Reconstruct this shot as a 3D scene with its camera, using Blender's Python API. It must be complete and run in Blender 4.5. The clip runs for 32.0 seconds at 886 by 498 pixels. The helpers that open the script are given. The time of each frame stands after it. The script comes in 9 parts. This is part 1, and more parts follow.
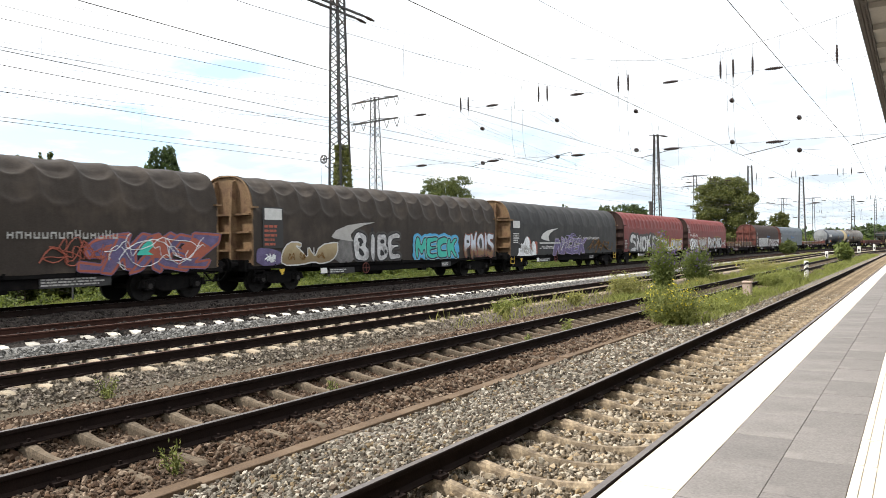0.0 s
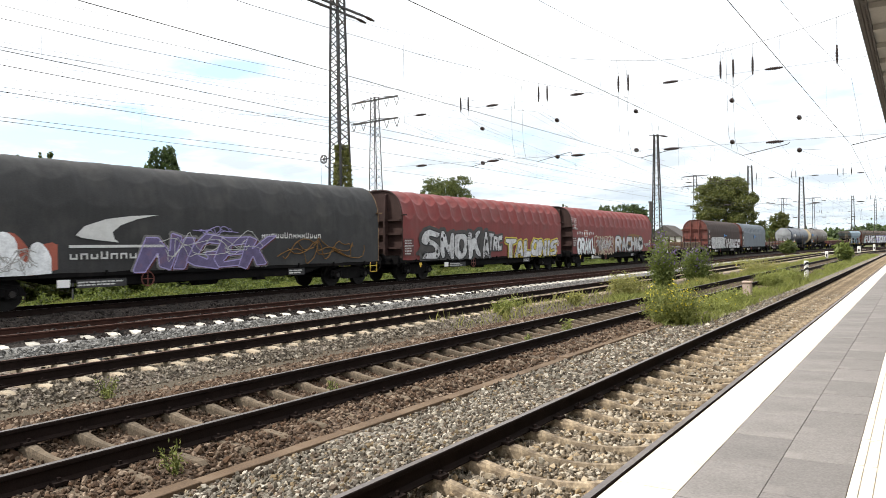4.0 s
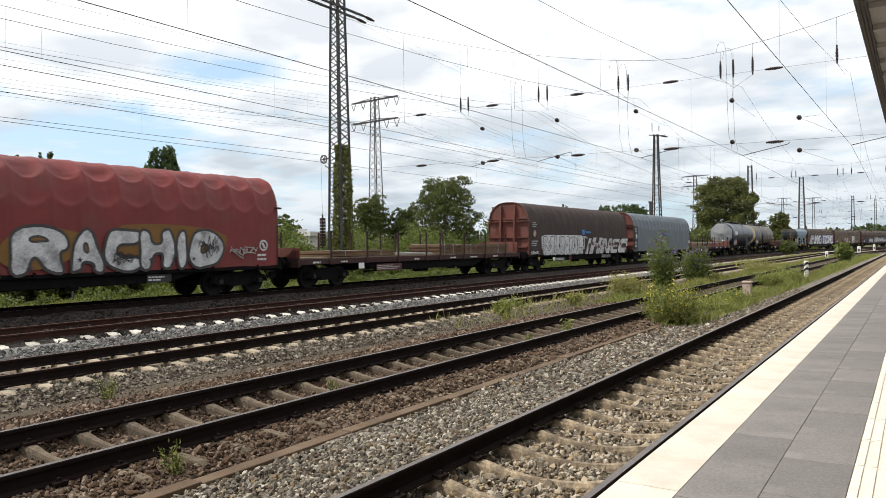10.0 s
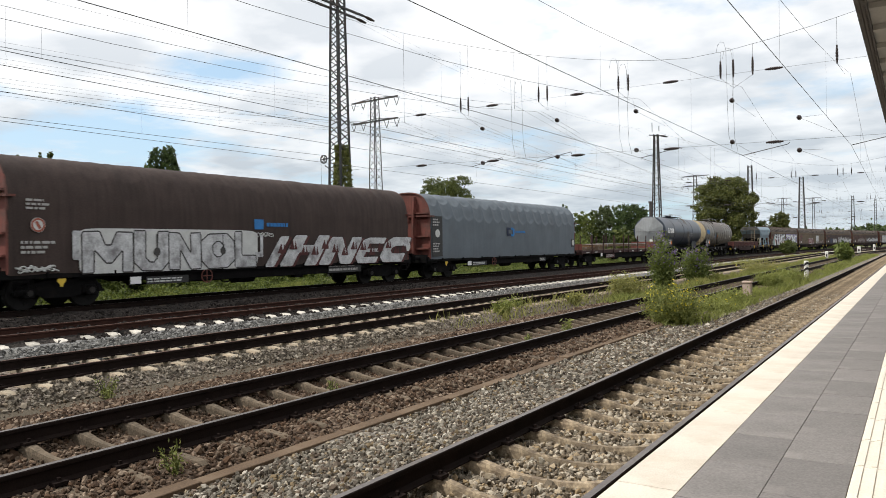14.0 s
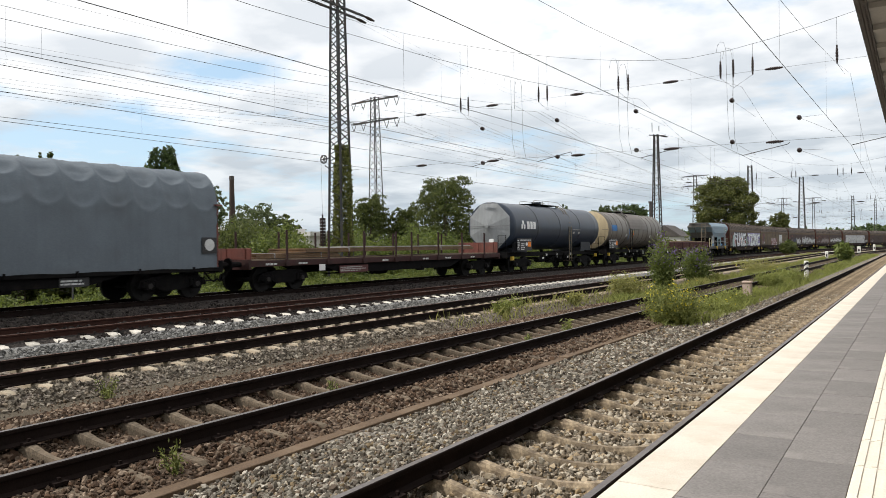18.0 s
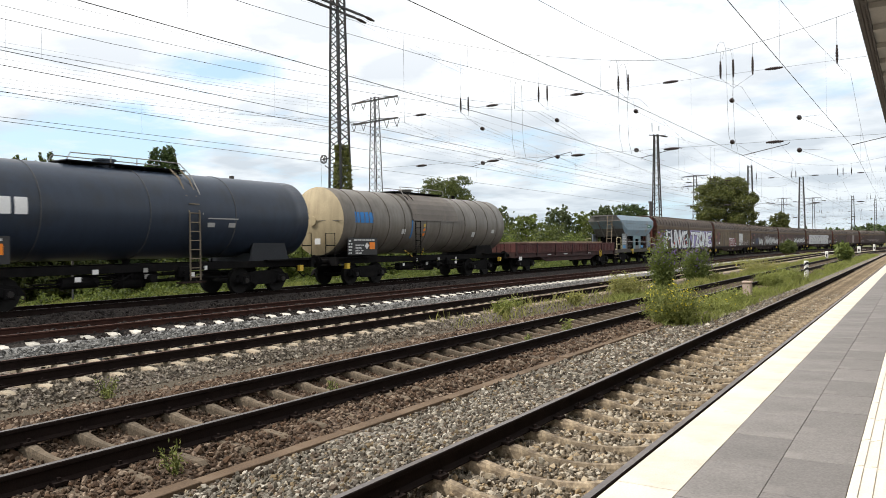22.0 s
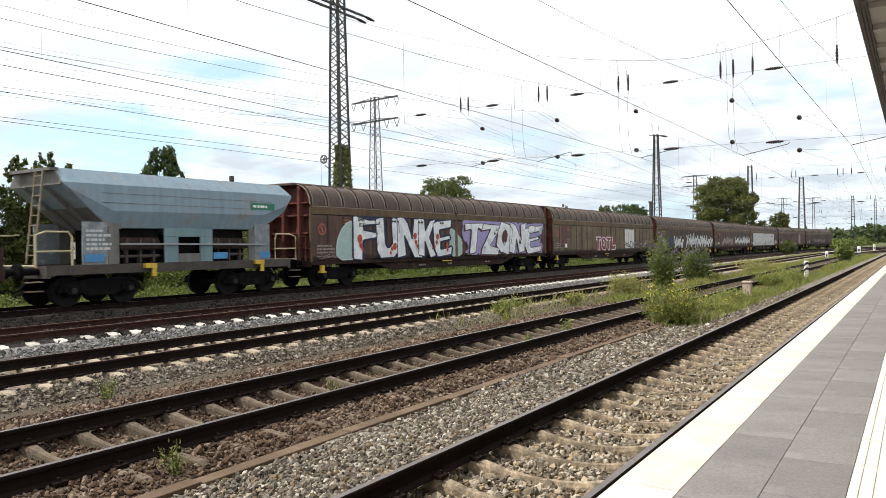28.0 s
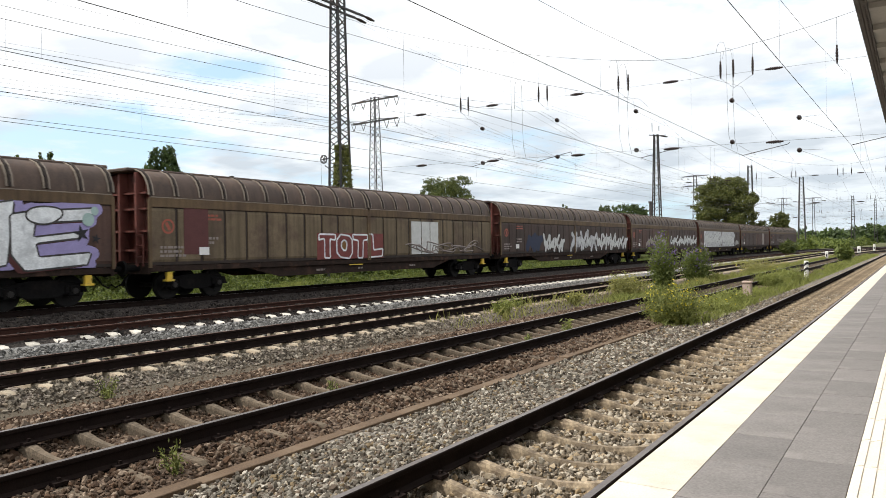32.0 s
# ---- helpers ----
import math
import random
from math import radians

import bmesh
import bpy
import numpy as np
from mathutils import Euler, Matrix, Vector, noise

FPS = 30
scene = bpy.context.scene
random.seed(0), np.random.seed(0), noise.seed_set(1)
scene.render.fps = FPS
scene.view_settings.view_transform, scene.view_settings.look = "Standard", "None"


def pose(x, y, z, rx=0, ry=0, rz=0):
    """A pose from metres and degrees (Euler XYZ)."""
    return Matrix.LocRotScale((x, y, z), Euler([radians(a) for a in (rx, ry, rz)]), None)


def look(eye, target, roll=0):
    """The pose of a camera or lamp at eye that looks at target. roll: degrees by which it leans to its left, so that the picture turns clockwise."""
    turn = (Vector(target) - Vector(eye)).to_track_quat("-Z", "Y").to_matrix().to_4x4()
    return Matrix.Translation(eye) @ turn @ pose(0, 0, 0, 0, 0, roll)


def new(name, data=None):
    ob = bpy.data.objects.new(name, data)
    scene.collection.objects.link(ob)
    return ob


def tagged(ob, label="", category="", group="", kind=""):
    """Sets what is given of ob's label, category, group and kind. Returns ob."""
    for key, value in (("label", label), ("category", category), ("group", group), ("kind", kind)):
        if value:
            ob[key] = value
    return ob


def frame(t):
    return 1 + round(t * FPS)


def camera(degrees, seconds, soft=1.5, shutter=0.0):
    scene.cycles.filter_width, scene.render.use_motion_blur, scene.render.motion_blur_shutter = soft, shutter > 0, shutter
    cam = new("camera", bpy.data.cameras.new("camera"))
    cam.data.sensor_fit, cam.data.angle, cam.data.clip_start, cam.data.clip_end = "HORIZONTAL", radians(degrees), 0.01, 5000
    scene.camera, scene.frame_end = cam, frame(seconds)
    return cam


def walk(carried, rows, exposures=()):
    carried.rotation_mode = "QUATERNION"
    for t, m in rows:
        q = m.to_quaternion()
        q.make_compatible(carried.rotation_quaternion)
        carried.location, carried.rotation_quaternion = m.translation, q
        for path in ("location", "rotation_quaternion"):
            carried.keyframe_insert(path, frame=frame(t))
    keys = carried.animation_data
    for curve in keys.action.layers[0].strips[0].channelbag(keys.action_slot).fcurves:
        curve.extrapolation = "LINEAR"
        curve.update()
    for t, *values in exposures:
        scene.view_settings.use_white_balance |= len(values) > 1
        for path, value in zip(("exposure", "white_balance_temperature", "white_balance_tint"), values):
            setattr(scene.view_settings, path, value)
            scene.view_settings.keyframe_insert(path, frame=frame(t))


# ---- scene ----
# camera on the platform, looking over the tracks; x to the platform side, y along the tracks, z = 0 at rail top
EYE = Vector((0.0, 0.0, 1.750))
YAW, DIP, LEAN = radians(32.739), radians(0.172), -0.788
AHEAD = Vector((-math.sin(YAW) * math.cos(DIP), math.cos(YAW) * math.cos(DIP), -math.sin(DIP)))
cam = camera(62.057, 32.0, soft=0.8, shutter=0.2)
STAND = look(EYE, EYE + AHEAD * 10, LEAN)
walk(cam, [(0.0, STAND), (32.0, STAND)], exposures=[(0.0, 0.46), (1.0, 0.44), (6.0, 0.40), (9.0, 0.08), (10.0, -0.04), (12.0, -0.12), (19.0, -0.10), (21.0, -0.01), (22.0, 0.08), (23.0, 0.10), (25.0, 0.04), (28.0, 0.20), (30.0, 0.06), (32.0, 0.09)])

# ---- light ----
SUN_TO = Vector((-0.55, -0.42, 0.95)).normalized()
world = bpy.data.worlds.new("world")
scene.world = world
world.use_nodes = True
wn, wl = world.node_tree.nodes, world.node_tree.links
wn.clear()
sky = wn.new("ShaderNodeTexSky")
sky.sky_type, sky.sun_disc = "NISHITA", False
sky.sun_elevation = math.asin(SUN_TO.z)
sky.sun_rotation = math.atan2(SUN_TO.x, SUN_TO.y)
sky.dust_density = 1.5
# broken cloud over the whole sky
tc = wn.new("ShaderNodeTexCoord")
flat = wn.new("ShaderNodeVectorMath")
flat.operation = "DIVIDE"
sep = wn.new("ShaderNodeSeparateXYZ")
lift = wn.new("ShaderNodeMath")
lift.operation = "MULTIPLY_ADD"
lift.inputs[1].default_value, lift.inputs[2].default_value = 1.0, 0.14
mx = wn.new("ShaderNodeMath")
mx.operation = "MAXIMUM"
mx.inputs[1].default_value = 0.0
comb = wn.new("ShaderNodeCombineXYZ")
wl.new(tc.outputs["Generated"], sep.inputs[0])
wl.new(sep.outputs["Z"], mx.inputs[0])
wl.new(mx.outputs[0], lift.inputs[0])
for k in ("X", "Y", "Z"):
    wl.new(lift.outputs[0], comb.inputs[k])
wl.new(tc.outputs["Generated"], flat.inputs[0])
wl.new(comb.outputs[0], flat.inputs[1])
shift = wn.new("ShaderNodeVectorMath")
shift.operation = "ADD"
shift.inputs[1].default_value = (3.1, 1.7, 0.0)
wl.new(flat.outputs[0], shift.inputs[0])
cover = wn.new("ShaderNodeTexNoise")
cover.inputs["Scale"].default_value, cover.inputs["Detail"].default_value, cover.inputs["Roughness"].default_value = 1.1, 9, 0.58
wl.new(shift.outputs[0], cover.inputs["Vector"])
edge = wn.new("ShaderNodeValToRGB")
edge.color_ramp.elements[0].position, edge.color_ramp.elements[1].position = 0.30, 0.44
# wide gaps in the cloud: low over the goods yard, and one higher up
last = cover.outputs["Fac"]
for way, squash, near, far, amount in (((-0.720, 0.654, 0.232), (1.0, 1.0, 2.6), 0.02, 0.13, 0.22), ((-0.814, 0.571, 0.102), (0.8, 0.8, 2.8), 0.08, 0.30, 0.17)):
    away = wn.new("ShaderNodeVectorMath")
    away.operation = "SUBTRACT"
    away.inputs[1].default_value = way
    wl.new(tc.outputs["Generated"], away.inputs[0])
    sq = wn.new("ShaderNodeVectorMath")
    sq.operation = "MULTIPLY"
    sq.inputs[1].default_value = squash
    wl.new(away.outputs[0], sq.inputs[0])
    ln = wn.new("ShaderNodeVectorMath")
    ln.operation = "LENGTH"
    wl.new(sq.outputs[0], ln.inputs[0])
    mr = wn.new("ShaderNodeMapRange")
    mr.inputs["From Min"].default_value, mr.inputs["From Max"].default_value = near, far
    mr.inputs["To Min"].default_value, mr.inputs["To Max"].default_value = amount, 0.0
    wl.new(ln.outputs["Value"], mr.inputs["Value"])
    sub = wn.new("ShaderNodeMath")
    sub.operation = "SUBTRACT"
    wl.new(last, sub.inputs[0])
    wl.new(mr.outputs[0], sub.inputs[1])
    last = sub.outputs[0]
wl.new(last, edge.inputs[0])
belly = wn.new("ShaderNodeTexNoise")
belly.inputs["Scale"].default_value, belly.inputs["Detail"].default_value = 2.3, 8
wl.new(shift.outputs[0], belly.inputs["Vector"])
tone = wn.new("ShaderNodeValToRGB")
tone.color_ramp.elements[0].position, tone.color_ramp.elements[1].position = 0.38, 0.60
tone.color_ramp.elements[0].color = (10.8, 11.4, 12.1, 1)
tone.color_ramp.elements[1].color = (16.2, 16.2, 16.3, 1)
wl.new(belly.outputs["Fac"], tone.inputs[0])
# thick cloud seen edge-on is greyer towards the horizon
low_cloud = wn.new("ShaderNodeValToRGB")
low_cloud.color_ramp.elements[0].position, low_cloud.color_ramp.elements[1].position = 0.02, 0.26
low_cloud.color_ramp.elements[0].color = (0.60, 0.66, 0.70, 1)
low_cloud.color_ramp.elements[1].color = (1.0, 1.0, 1.0, 1)
wl.new(sep.outputs["Z"], low_cloud.inputs[0])
grey = wn.new("ShaderNodeMix")
grey.data_type, grey.blend_type = "RGBA", "MULTIPLY"
grey.inputs["Factor"].default_value = 1.0
wl.new(tone.outputs["Color"], grey.inputs["A"])
wl.new(low_cloud.outputs["Color"], grey.inputs["B"])
mixs = wn.new("ShaderNodeMix")
mixs.data_type = "RGBA"
wl.new(edge.outputs["Color"], mixs.inputs["Factor"])
haze = wn.new("ShaderNodeMix")
haze.data_type, haze.blend_type = "RGBA", "ADD"
haze.inputs["Factor"].default_value = 1.0
haze.inputs["B"].default_value = (4.6, 6.4, 7.9, 1)
wl.new(sky.outputs["Color"], haze.inputs["A"])
wl.new(haze.outputs["Result"], mixs.inputs["A"])
wl.new(grey.outputs["Result"], mixs.inputs["B"])
bg = wn.new("ShaderNodeBackground")
bg.inputs["Strength"].default_value = 0.08
wo = wn.new("ShaderNodeOutputWorld")
wl.new(mixs.outputs["Result"], bg.inputs["Color"])
wl.new(bg.outputs[0], wo.inputs["Surface"])
sun = new("sun", bpy.data.lights.new("sun", "SUN"))
sun.data.energy, sun.data.angle, sun.data.color = 4.1, radians(0.6), (1.0, 0.96, 0.90)
sun.matrix_world = look(SUN_TO * 60, (0, 0, 0))

# ---- materials ----
def material(name, col, rough=0.8, metal=0.0, var=0.25, scale=2.0, grain=40.0, bump=0.25, dirt=None, dirt_at=0.55, dirt_scale=0.8,
             rand=0.0, island=0.0, stretch=(1, 1, 1), bump_dist=0.01, streak=0.0, spec=0.3):
    """A surface with broad stains, fine grain and relief, in the object's own metres."""
    m = bpy.data.materials.new(name)
    m.use_nodes = True
    n, l = m.node_tree.nodes, m.node_tree.links
    b = n["Principled BSDF"]
    b.inputs["Roughness"].default_value, b.inputs["Metallic"].default_value = rough, metal
    b.inputs["Specular IOR Level"].default_value = spec
    t = n.new("ShaderNodeTexCoord")
    mp = n.new("ShaderNodeMapping")
    mp.inputs["Scale"].default_value = stretch
    l.new(t.outputs["Object"], mp.inputs["Vector"])
    big, fine = n.new("ShaderNodeTexNoise"), n.new("ShaderNodeTexNoise")
    for x, s, d in ((big, scale, 5), (fine, grain, 3)):
        x.inputs["Scale"].default_value, x.inputs["Detail"].default_value = s, d
        l.new(mp.outputs[0], x.inputs["Vector"])
    add = n.new("ShaderNodeMath")
    add.operation = "MULTIPLY_ADD"
    add.inputs[1].default_value = 0.5
    l.new(fine.outputs["Fac"], add.inputs[0])
    half = n.new("ShaderNodeMath")
    half.operation = "MULTIPLY"
    half.inputs[1].default_value = 0.5
    l.new(big.outputs["Fac"], half.inputs[0])
    l.new(half.outputs[0], add.inputs[2])
    ramp = n.new("ShaderNodeValToRGB")
    e = ramp.color_ramp.elements
    e[0].position, e[1].position = 0.36, 0.64
    e[0].color = (*[c * (1 - var) for c in col], 1)
    e[1].color = (*[min(1, c * (1 + var)) for c in col], 1)
    l.new(add.outputs[0], ramp.inputs[0])
    out = ramp.outputs["Color"]

    def blend(fac, colour, how="MIX"):
        x = n.new("ShaderNodeMix")
        x.data_type, x.blend_type = "RGBA", how
        if hasattr(fac, "links"):
            l.new(fac, x.inputs["Factor"])
        else:
            x.inputs["Factor"].default_value = fac
        l.new(out, x.inputs["A"])
        if hasattr(colour, "links"):
            l.new(colour, x.inputs["B"])
        else:
            x.inputs["B"].default_value = (*colour, 1)
        return x.outputs["Result"]

    if dirt:
        dn, dr = n.new("ShaderNodeTexNoise"), n.new("ShaderNodeValToRGB")
        dn.inputs["Scale"].default_value, dn.inputs["Detail"].default_value, dn.inputs["Roughness"].default_value = dirt_scale, 8, 0.65
        dr.color_ramp.elements[0].position, dr.color_ramp.elements[1].position = dirt_at - 0.08, dirt_at + 0.12
        l.new(mp.outputs[0], dn.inputs["Vector"])
        l.new(dn.outputs["Fac"], dr.inputs[0])
        out = blend(dr.outputs["Color"], dirt)
    if streak:
        # rain-run dirt: long in z, short along the surface
        ms, sn, sr = n.new("ShaderNodeMapping"), n.new("ShaderNodeTexNoise"), n.new("ShaderNodeValToRGB")
        ms.inputs["Scale"].default_value = (5, 5, 0.35)
        sn.inputs["Scale"].default_value, sn.inputs["Detail"].default_value = 1.0, 6
        sr.color_ramp.elements[0].position, sr.color_ramp.elements[1].position = 0.42, 0.7
        sr.color_ramp.elements[0].color = (1, 1, 1, 1)
        sr.color_ramp.elements[1].color = (1 - streak, 1 - streak, 1 - streak * 1.05, 1)
        l.new(t.outputs["Object"], ms.inputs["Vector"])
        l.new(ms.outputs[0], sn.inputs["Vector"])
        l.new(sn.outputs["Fac"], sr.inputs[0])
        out = blend(1.0, sr.outputs["Color"], "MULTIPLY")
    for amount, node, sock in ((rand, "ShaderNodeObjectInfo", "Random"), (island, "ShaderNodeNewGeometry", "Random Per Island")):
        if amount:
            o, r2 = n.new(node), n.new("ShaderNodeValToRGB")
            r2.color_ramp.elements[0].color = (1 - amount, 1 - amount, 1 - amount * 1.06, 1)
            r2.color_ramp.elements[1].color = (1 + amount, 1 + amount * 0.95, 1 + amount * 0.85, 1)
            l.new(o.outputs[sock], r2.inputs[0])
            out = blend(1.0, r2.outputs["Color"], "MULTIPLY")
    l.new(out, b.inputs["Base Color"])
    if bump:
        bp = n.new("ShaderNodeBump")
        bp.inputs["Strength"].default_value, bp.inputs["Distance"].default_value = bump, bump_dist
        l.new(add.outputs[0], bp.inputs["Height"])
        l.new(bp.outputs[0], b.inputs["Normal"])
    return m


def gravel(name, cols, size=22.0, bump=1.0, patch=None, patch_at=0.55):
    """Broken stone: cells of their own colour with relief; patch: soil or fines over it."""
    m = bpy.data.materials.new(name)
    m.use_nodes = True
    n, l = m.node_tree.nodes, m.node_tree.links
    b = n["Principled BSDF"]
    b.inputs["Roughness"].default_value = 0.9
    b.inputs["Specular IOR Level"].default_value = 0.15
    t = n.new("ShaderNodeTexCoord")
    v = n.new("ShaderNodeTexVoronoi")
    v.inputs["Scale"].default_value = size
    l.new(t.outputs["Object"], v.inputs["Vector"])
    sp = n.new("ShaderNodeSeparateColor")
    l.new(v.outputs["Color"], sp.inputs[0])
    r = n.new("ShaderNodeValToRGB")
    r.color_ramp.elements[0].color, r.color_ramp.elements[1].color = (*cols[0], 1), (*cols[-1], 1)
    for i, c in enumerate(cols[1:-1]):
        r.color_ramp.elements.new((i + 1) / (len(cols) - 1)).color = (*c, 1)
    l.new(sp.outputs[0], r.inputs[0])
    out = r.outputs["Color"]
    if patch:
        p, pr, x = n.new("ShaderNodeTexNoise"), n.new("ShaderNodeValToRGB"), n.new("ShaderNodeMix")
        p.inputs["Scale"].default_value, p.inputs["Detail"].default_value = 0.7, 8
        pr.color_ramp.elements[0].position, pr.color_ramp.elements[1].position = patch_at - 0.06, patch_at + 0.08
        x.data_type = "RGBA"
        x.inputs["B"].default_value = (*patch, 1)
        l.new(t.outputs["Object"], p.inputs["Vector"])
        l.new(p.outputs["Fac"], pr.inputs[0])
        l.new(pr.outputs["Color"], x.inputs["Factor"])
        l.new(out, x.inputs["A"])
        out = x.outputs["Result"]
    l.new(out, b.inputs["Base Color"])
    bp = n.new("ShaderNodeBump")
    bp.inputs["Strength"].default_value, bp.inputs["Distance"].default_value = bump, 0.03
    bp.invert = True
    l.new(v.outputs["Distance"], bp.inputs["Height"])
    l.new(bp.outputs[0], b.inputs["Normal"])
    return m


def leafy(name, a, b_, through_light=0.35):
    """Leaves: two greens by island, some light coming through."""
    m = bpy.data.materials.new(name)
    m.use_nodes = True
    n, l = m.node_tree.nodes, m.node_tree.links
    b = n["Principled BSDF"]
    b.inputs["Roughness"].default_value = 0.6
    g, r = n.new("ShaderNodeNewGeometry"), n.new("ShaderNodeValToRGB")
    r.color_ramp.elements[0].color, r.color_ramp.elements[1].color = (*a, 1), (*b_, 1)
    l.new(g.outputs["Random Per Island"], r.inputs[0])
    l.new(r.outputs["Color"], b.inputs["Base Color"])
    tr, mix = n.new("ShaderNodeBsdfTranslucent"), n.new("ShaderNodeMixShader")
    l.new(r.outputs["Color"], tr.inputs["Color"])
    mix.inputs[0].default_value = through_light
    l.new(b.outputs[0], mix.inputs[1])
    l.new(tr.outputs[0], mix.inputs[2])
    l.new(mix.outputs[0], n["Material Output"].inputs["Surface"])
    return m


# near-black rust: the rail sides' shade is put into this colour
M_RAIL_SIDE = material("rusty rail in shade-dark brown", (0.014, 0.009, 0.0075), 0.9, 0.0, 0.3, 4, 80, 0.3, spec=0.1)
M_RAIL_TOP = material("worn rail head", (0.17, 0.155, 0.145), 0.5, 0.75, 0.25, 1.5, 30, 0.1, dirt=(0.07, 0.05, 0.04), dirt_at=0.56)
M_RAIL_RUST = material("rust on rail head", (0.10, 0.055, 0.04), 0.75, 0.2, 0.3, 3, 60, 0.2)
M_RAIL_WORN = material("dull grey worn rail head", (0.17, 0.15, 0.14), 0.55, 0.5, 0.25, 1.5, 30, 0.1, dirt=(0.13, 0.10, 0.08), dirt_at=0.6)
M_RAIL_RED = material("red-brown rusted rail", (0.042, 0.020, 0.015), 0.9, 0.0, 0.3, 4, 80, 0.3, spec=0.1)
M_CONCRETE = material("weathered sleeper concrete", (0.41, 0.325, 0.22), 0.92, 0, 0.45, 7, 45, 1.0, dirt=(0.15, 0.115, 0.082), dirt_at=0.47, dirt_scale=6, rand=0.18)
M_CONCRETE_NEW = material("pale sleeper concrete", (0.34, 0.285, 0.21), 0.92, 0, 0.25, 3, 45, 0.5, dirt=(0.28, 0.2, 0.14), dirt_at=0.6, dirt_scale=3, rand=0.15)
M_CONCRETE_DULL = material("grimy sleeper concrete", (0.115, 0.090, 0.064), 0.95, 0, 0.5, 7, 45, 1.0, dirt=(0.12, 0.09, 0.062), dirt_at=0.53, dirt_scale=3, rand=0.2)
M_WOOD_SLEEPER = material("grey oak sleeper", (0.13, 0.098, 0.07), 0.95, 0, 0.4, 2, 30, 0.9, dirt=(0.10, 0.07, 0.05), dirt_at=0.55, dirt_scale=2, rand=0.25, stretch=(0.6, 6, 6))
M_BALLAST_A = gravel("grey brown ballast", [(0.068, 0.056, 0.045), (0.143, 0.128, 0.109), (0.217, 0.195, 0.165), (0.150, 0.120, 0.086), (0.285, 0.262, 0.232)], 20)
M_BALLAST_AT = gravel("tan ballast between rails", [(0.07, 0.055, 0.04), (0.17, 0.135, 0.095), (0.27, 0.225, 0.17), (0.15, 0.13, 0.105)], 20)
M_BALLAST_B = gravel("rust brown ballast", [(0.040, 0.027, 0.019), (0.088, 0.060, 0.042), (0.144, 0.104, 0.074), (0.112, 0.080, 0.060)], 20, patch=(0.13, 0.10, 0.075), patch_at=0.60)
M_FINES = gravel("fine brown grit", [(0.055, 0.045, 0.033), (0.085, 0.070, 0.050), (0.12, 0.098, 0.072)], 55, 0.5, patch=(0.082, 0.067, 0.048), patch_at=0.5)
M_BALLAST_C = gravel("brown grey ballast", [(0.068, 0.052, 0.040), (0.144, 0.116, 0.092), (0.216, 0.188, 0.156), (0.160, 0.128, 0.104)], 20)
M_BALLAST_NEW = gravel("fresh grey ballast", [(0.06, 0.06, 0.06), (0.13, 0.128, 0.125), (0.22, 0.215, 0.205), (0.16, 0.152, 0.145)], 18)
M_BALLAST_DARK = gravel("sooty brown ballast", [(0.018, 0.015, 0.014), (0.038, 0.031, 0.027), (0.068, 0.057, 0.05)], 20, patch=(0.030, 0.026, 0.023), patch_at=0.55)
M_SOIL = gravel("soil with moss and grit", [(0.05, 0.06, 0.02), (0.08, 0.09, 0.03), (0.11, 0.10, 0.05)], 9, 0.6, patch=(0.12, 0.10, 0.07), patch_at=0.62)
# ---- building helpers ----
def mesh_of(name, verts, faces, mats):
    """A mesh from arrays; all faces have the same number of corners."""
    me = bpy.data.meshes.new(name)
    v, f = np.asarray(verts, np.float32), np.asarray(faces, np.int32)
    k = f.shape[1]
    me.vertices.add(len(v))
    me.vertices.foreach_set("co", v.ravel())
    me.loops.add(f.size)
    me.loops.foreach_set("vertex_index", f.ravel())
    me.polygons.add(len(f))
    me.polygons.foreach_set("loop_start", np.arange(0, f.size, k, dtype=np.int32))
    me.polygons.foreach_set("loop_total", np.full(len(f), k, np.int32))
    for m in mats if isinstance(mats, (list, tuple)) else [mats]:
        me.materials.append(m)
    me.polygons.foreach_set("use_smooth", [False] * len(f))
    me.update(calc_edges=True)
    return me


def from_bm(name, bm, mat, smooth=False):
    me = bpy.data.meshes.new(name)
    bmesh.ops.recalc_face_normals(bm, faces=bm.faces)
    bm.to_mesh(me)
    bm.free()
    for m in mat if isinstance(mat, (list, tuple)) else [mat]:
        me.materials.append(m)
    if smooth:
        me.polygons.foreach_set("use_smooth", [True] * len(me.polygons))
    return me


def part(name, bm, mat, parent, label="", smooth=False, at=None):
    """One mesh object under a thing or under a part; bm may be a bmesh or a mesh."""
    me = bm if isinstance(bm, bpy.types.Mesh) else from_bm(name, bm, mat, smooth)
    ob = new(name, me)
    ob.parent = parent
    if at is not None:
        ob.matrix_basis = at
    if label:
        ob["label"] = label
    return ob


def thing(name, label, category, at=None, group="", kind="", data=None):
    ob = new(name, data)
    if at is not None:
        ob.matrix_basis = at
    return tagged(ob, label, category, group, kind)


def box(bm, x0, x1, y0, y1, z0, z1, bevel=0.0):
    r = bmesh.ops.create_cube(bm, size=1.0, matrix=Matrix.Translation(((x0 + x1) / 2, (y0 + y1) / 2, (z0 + z1) / 2)) @ Matrix.Diagonal((abs(x1 - x0), abs(y1 - y0), abs(z1 - z0), 1)))
    if bevel:
        ed = list({e for v in r["verts"] for e in v.link_edges})
        bmesh.ops.bevel(bm, geom=ed, offset=bevel, segments=1, affect="EDGES", profile=0.5)
    return bm


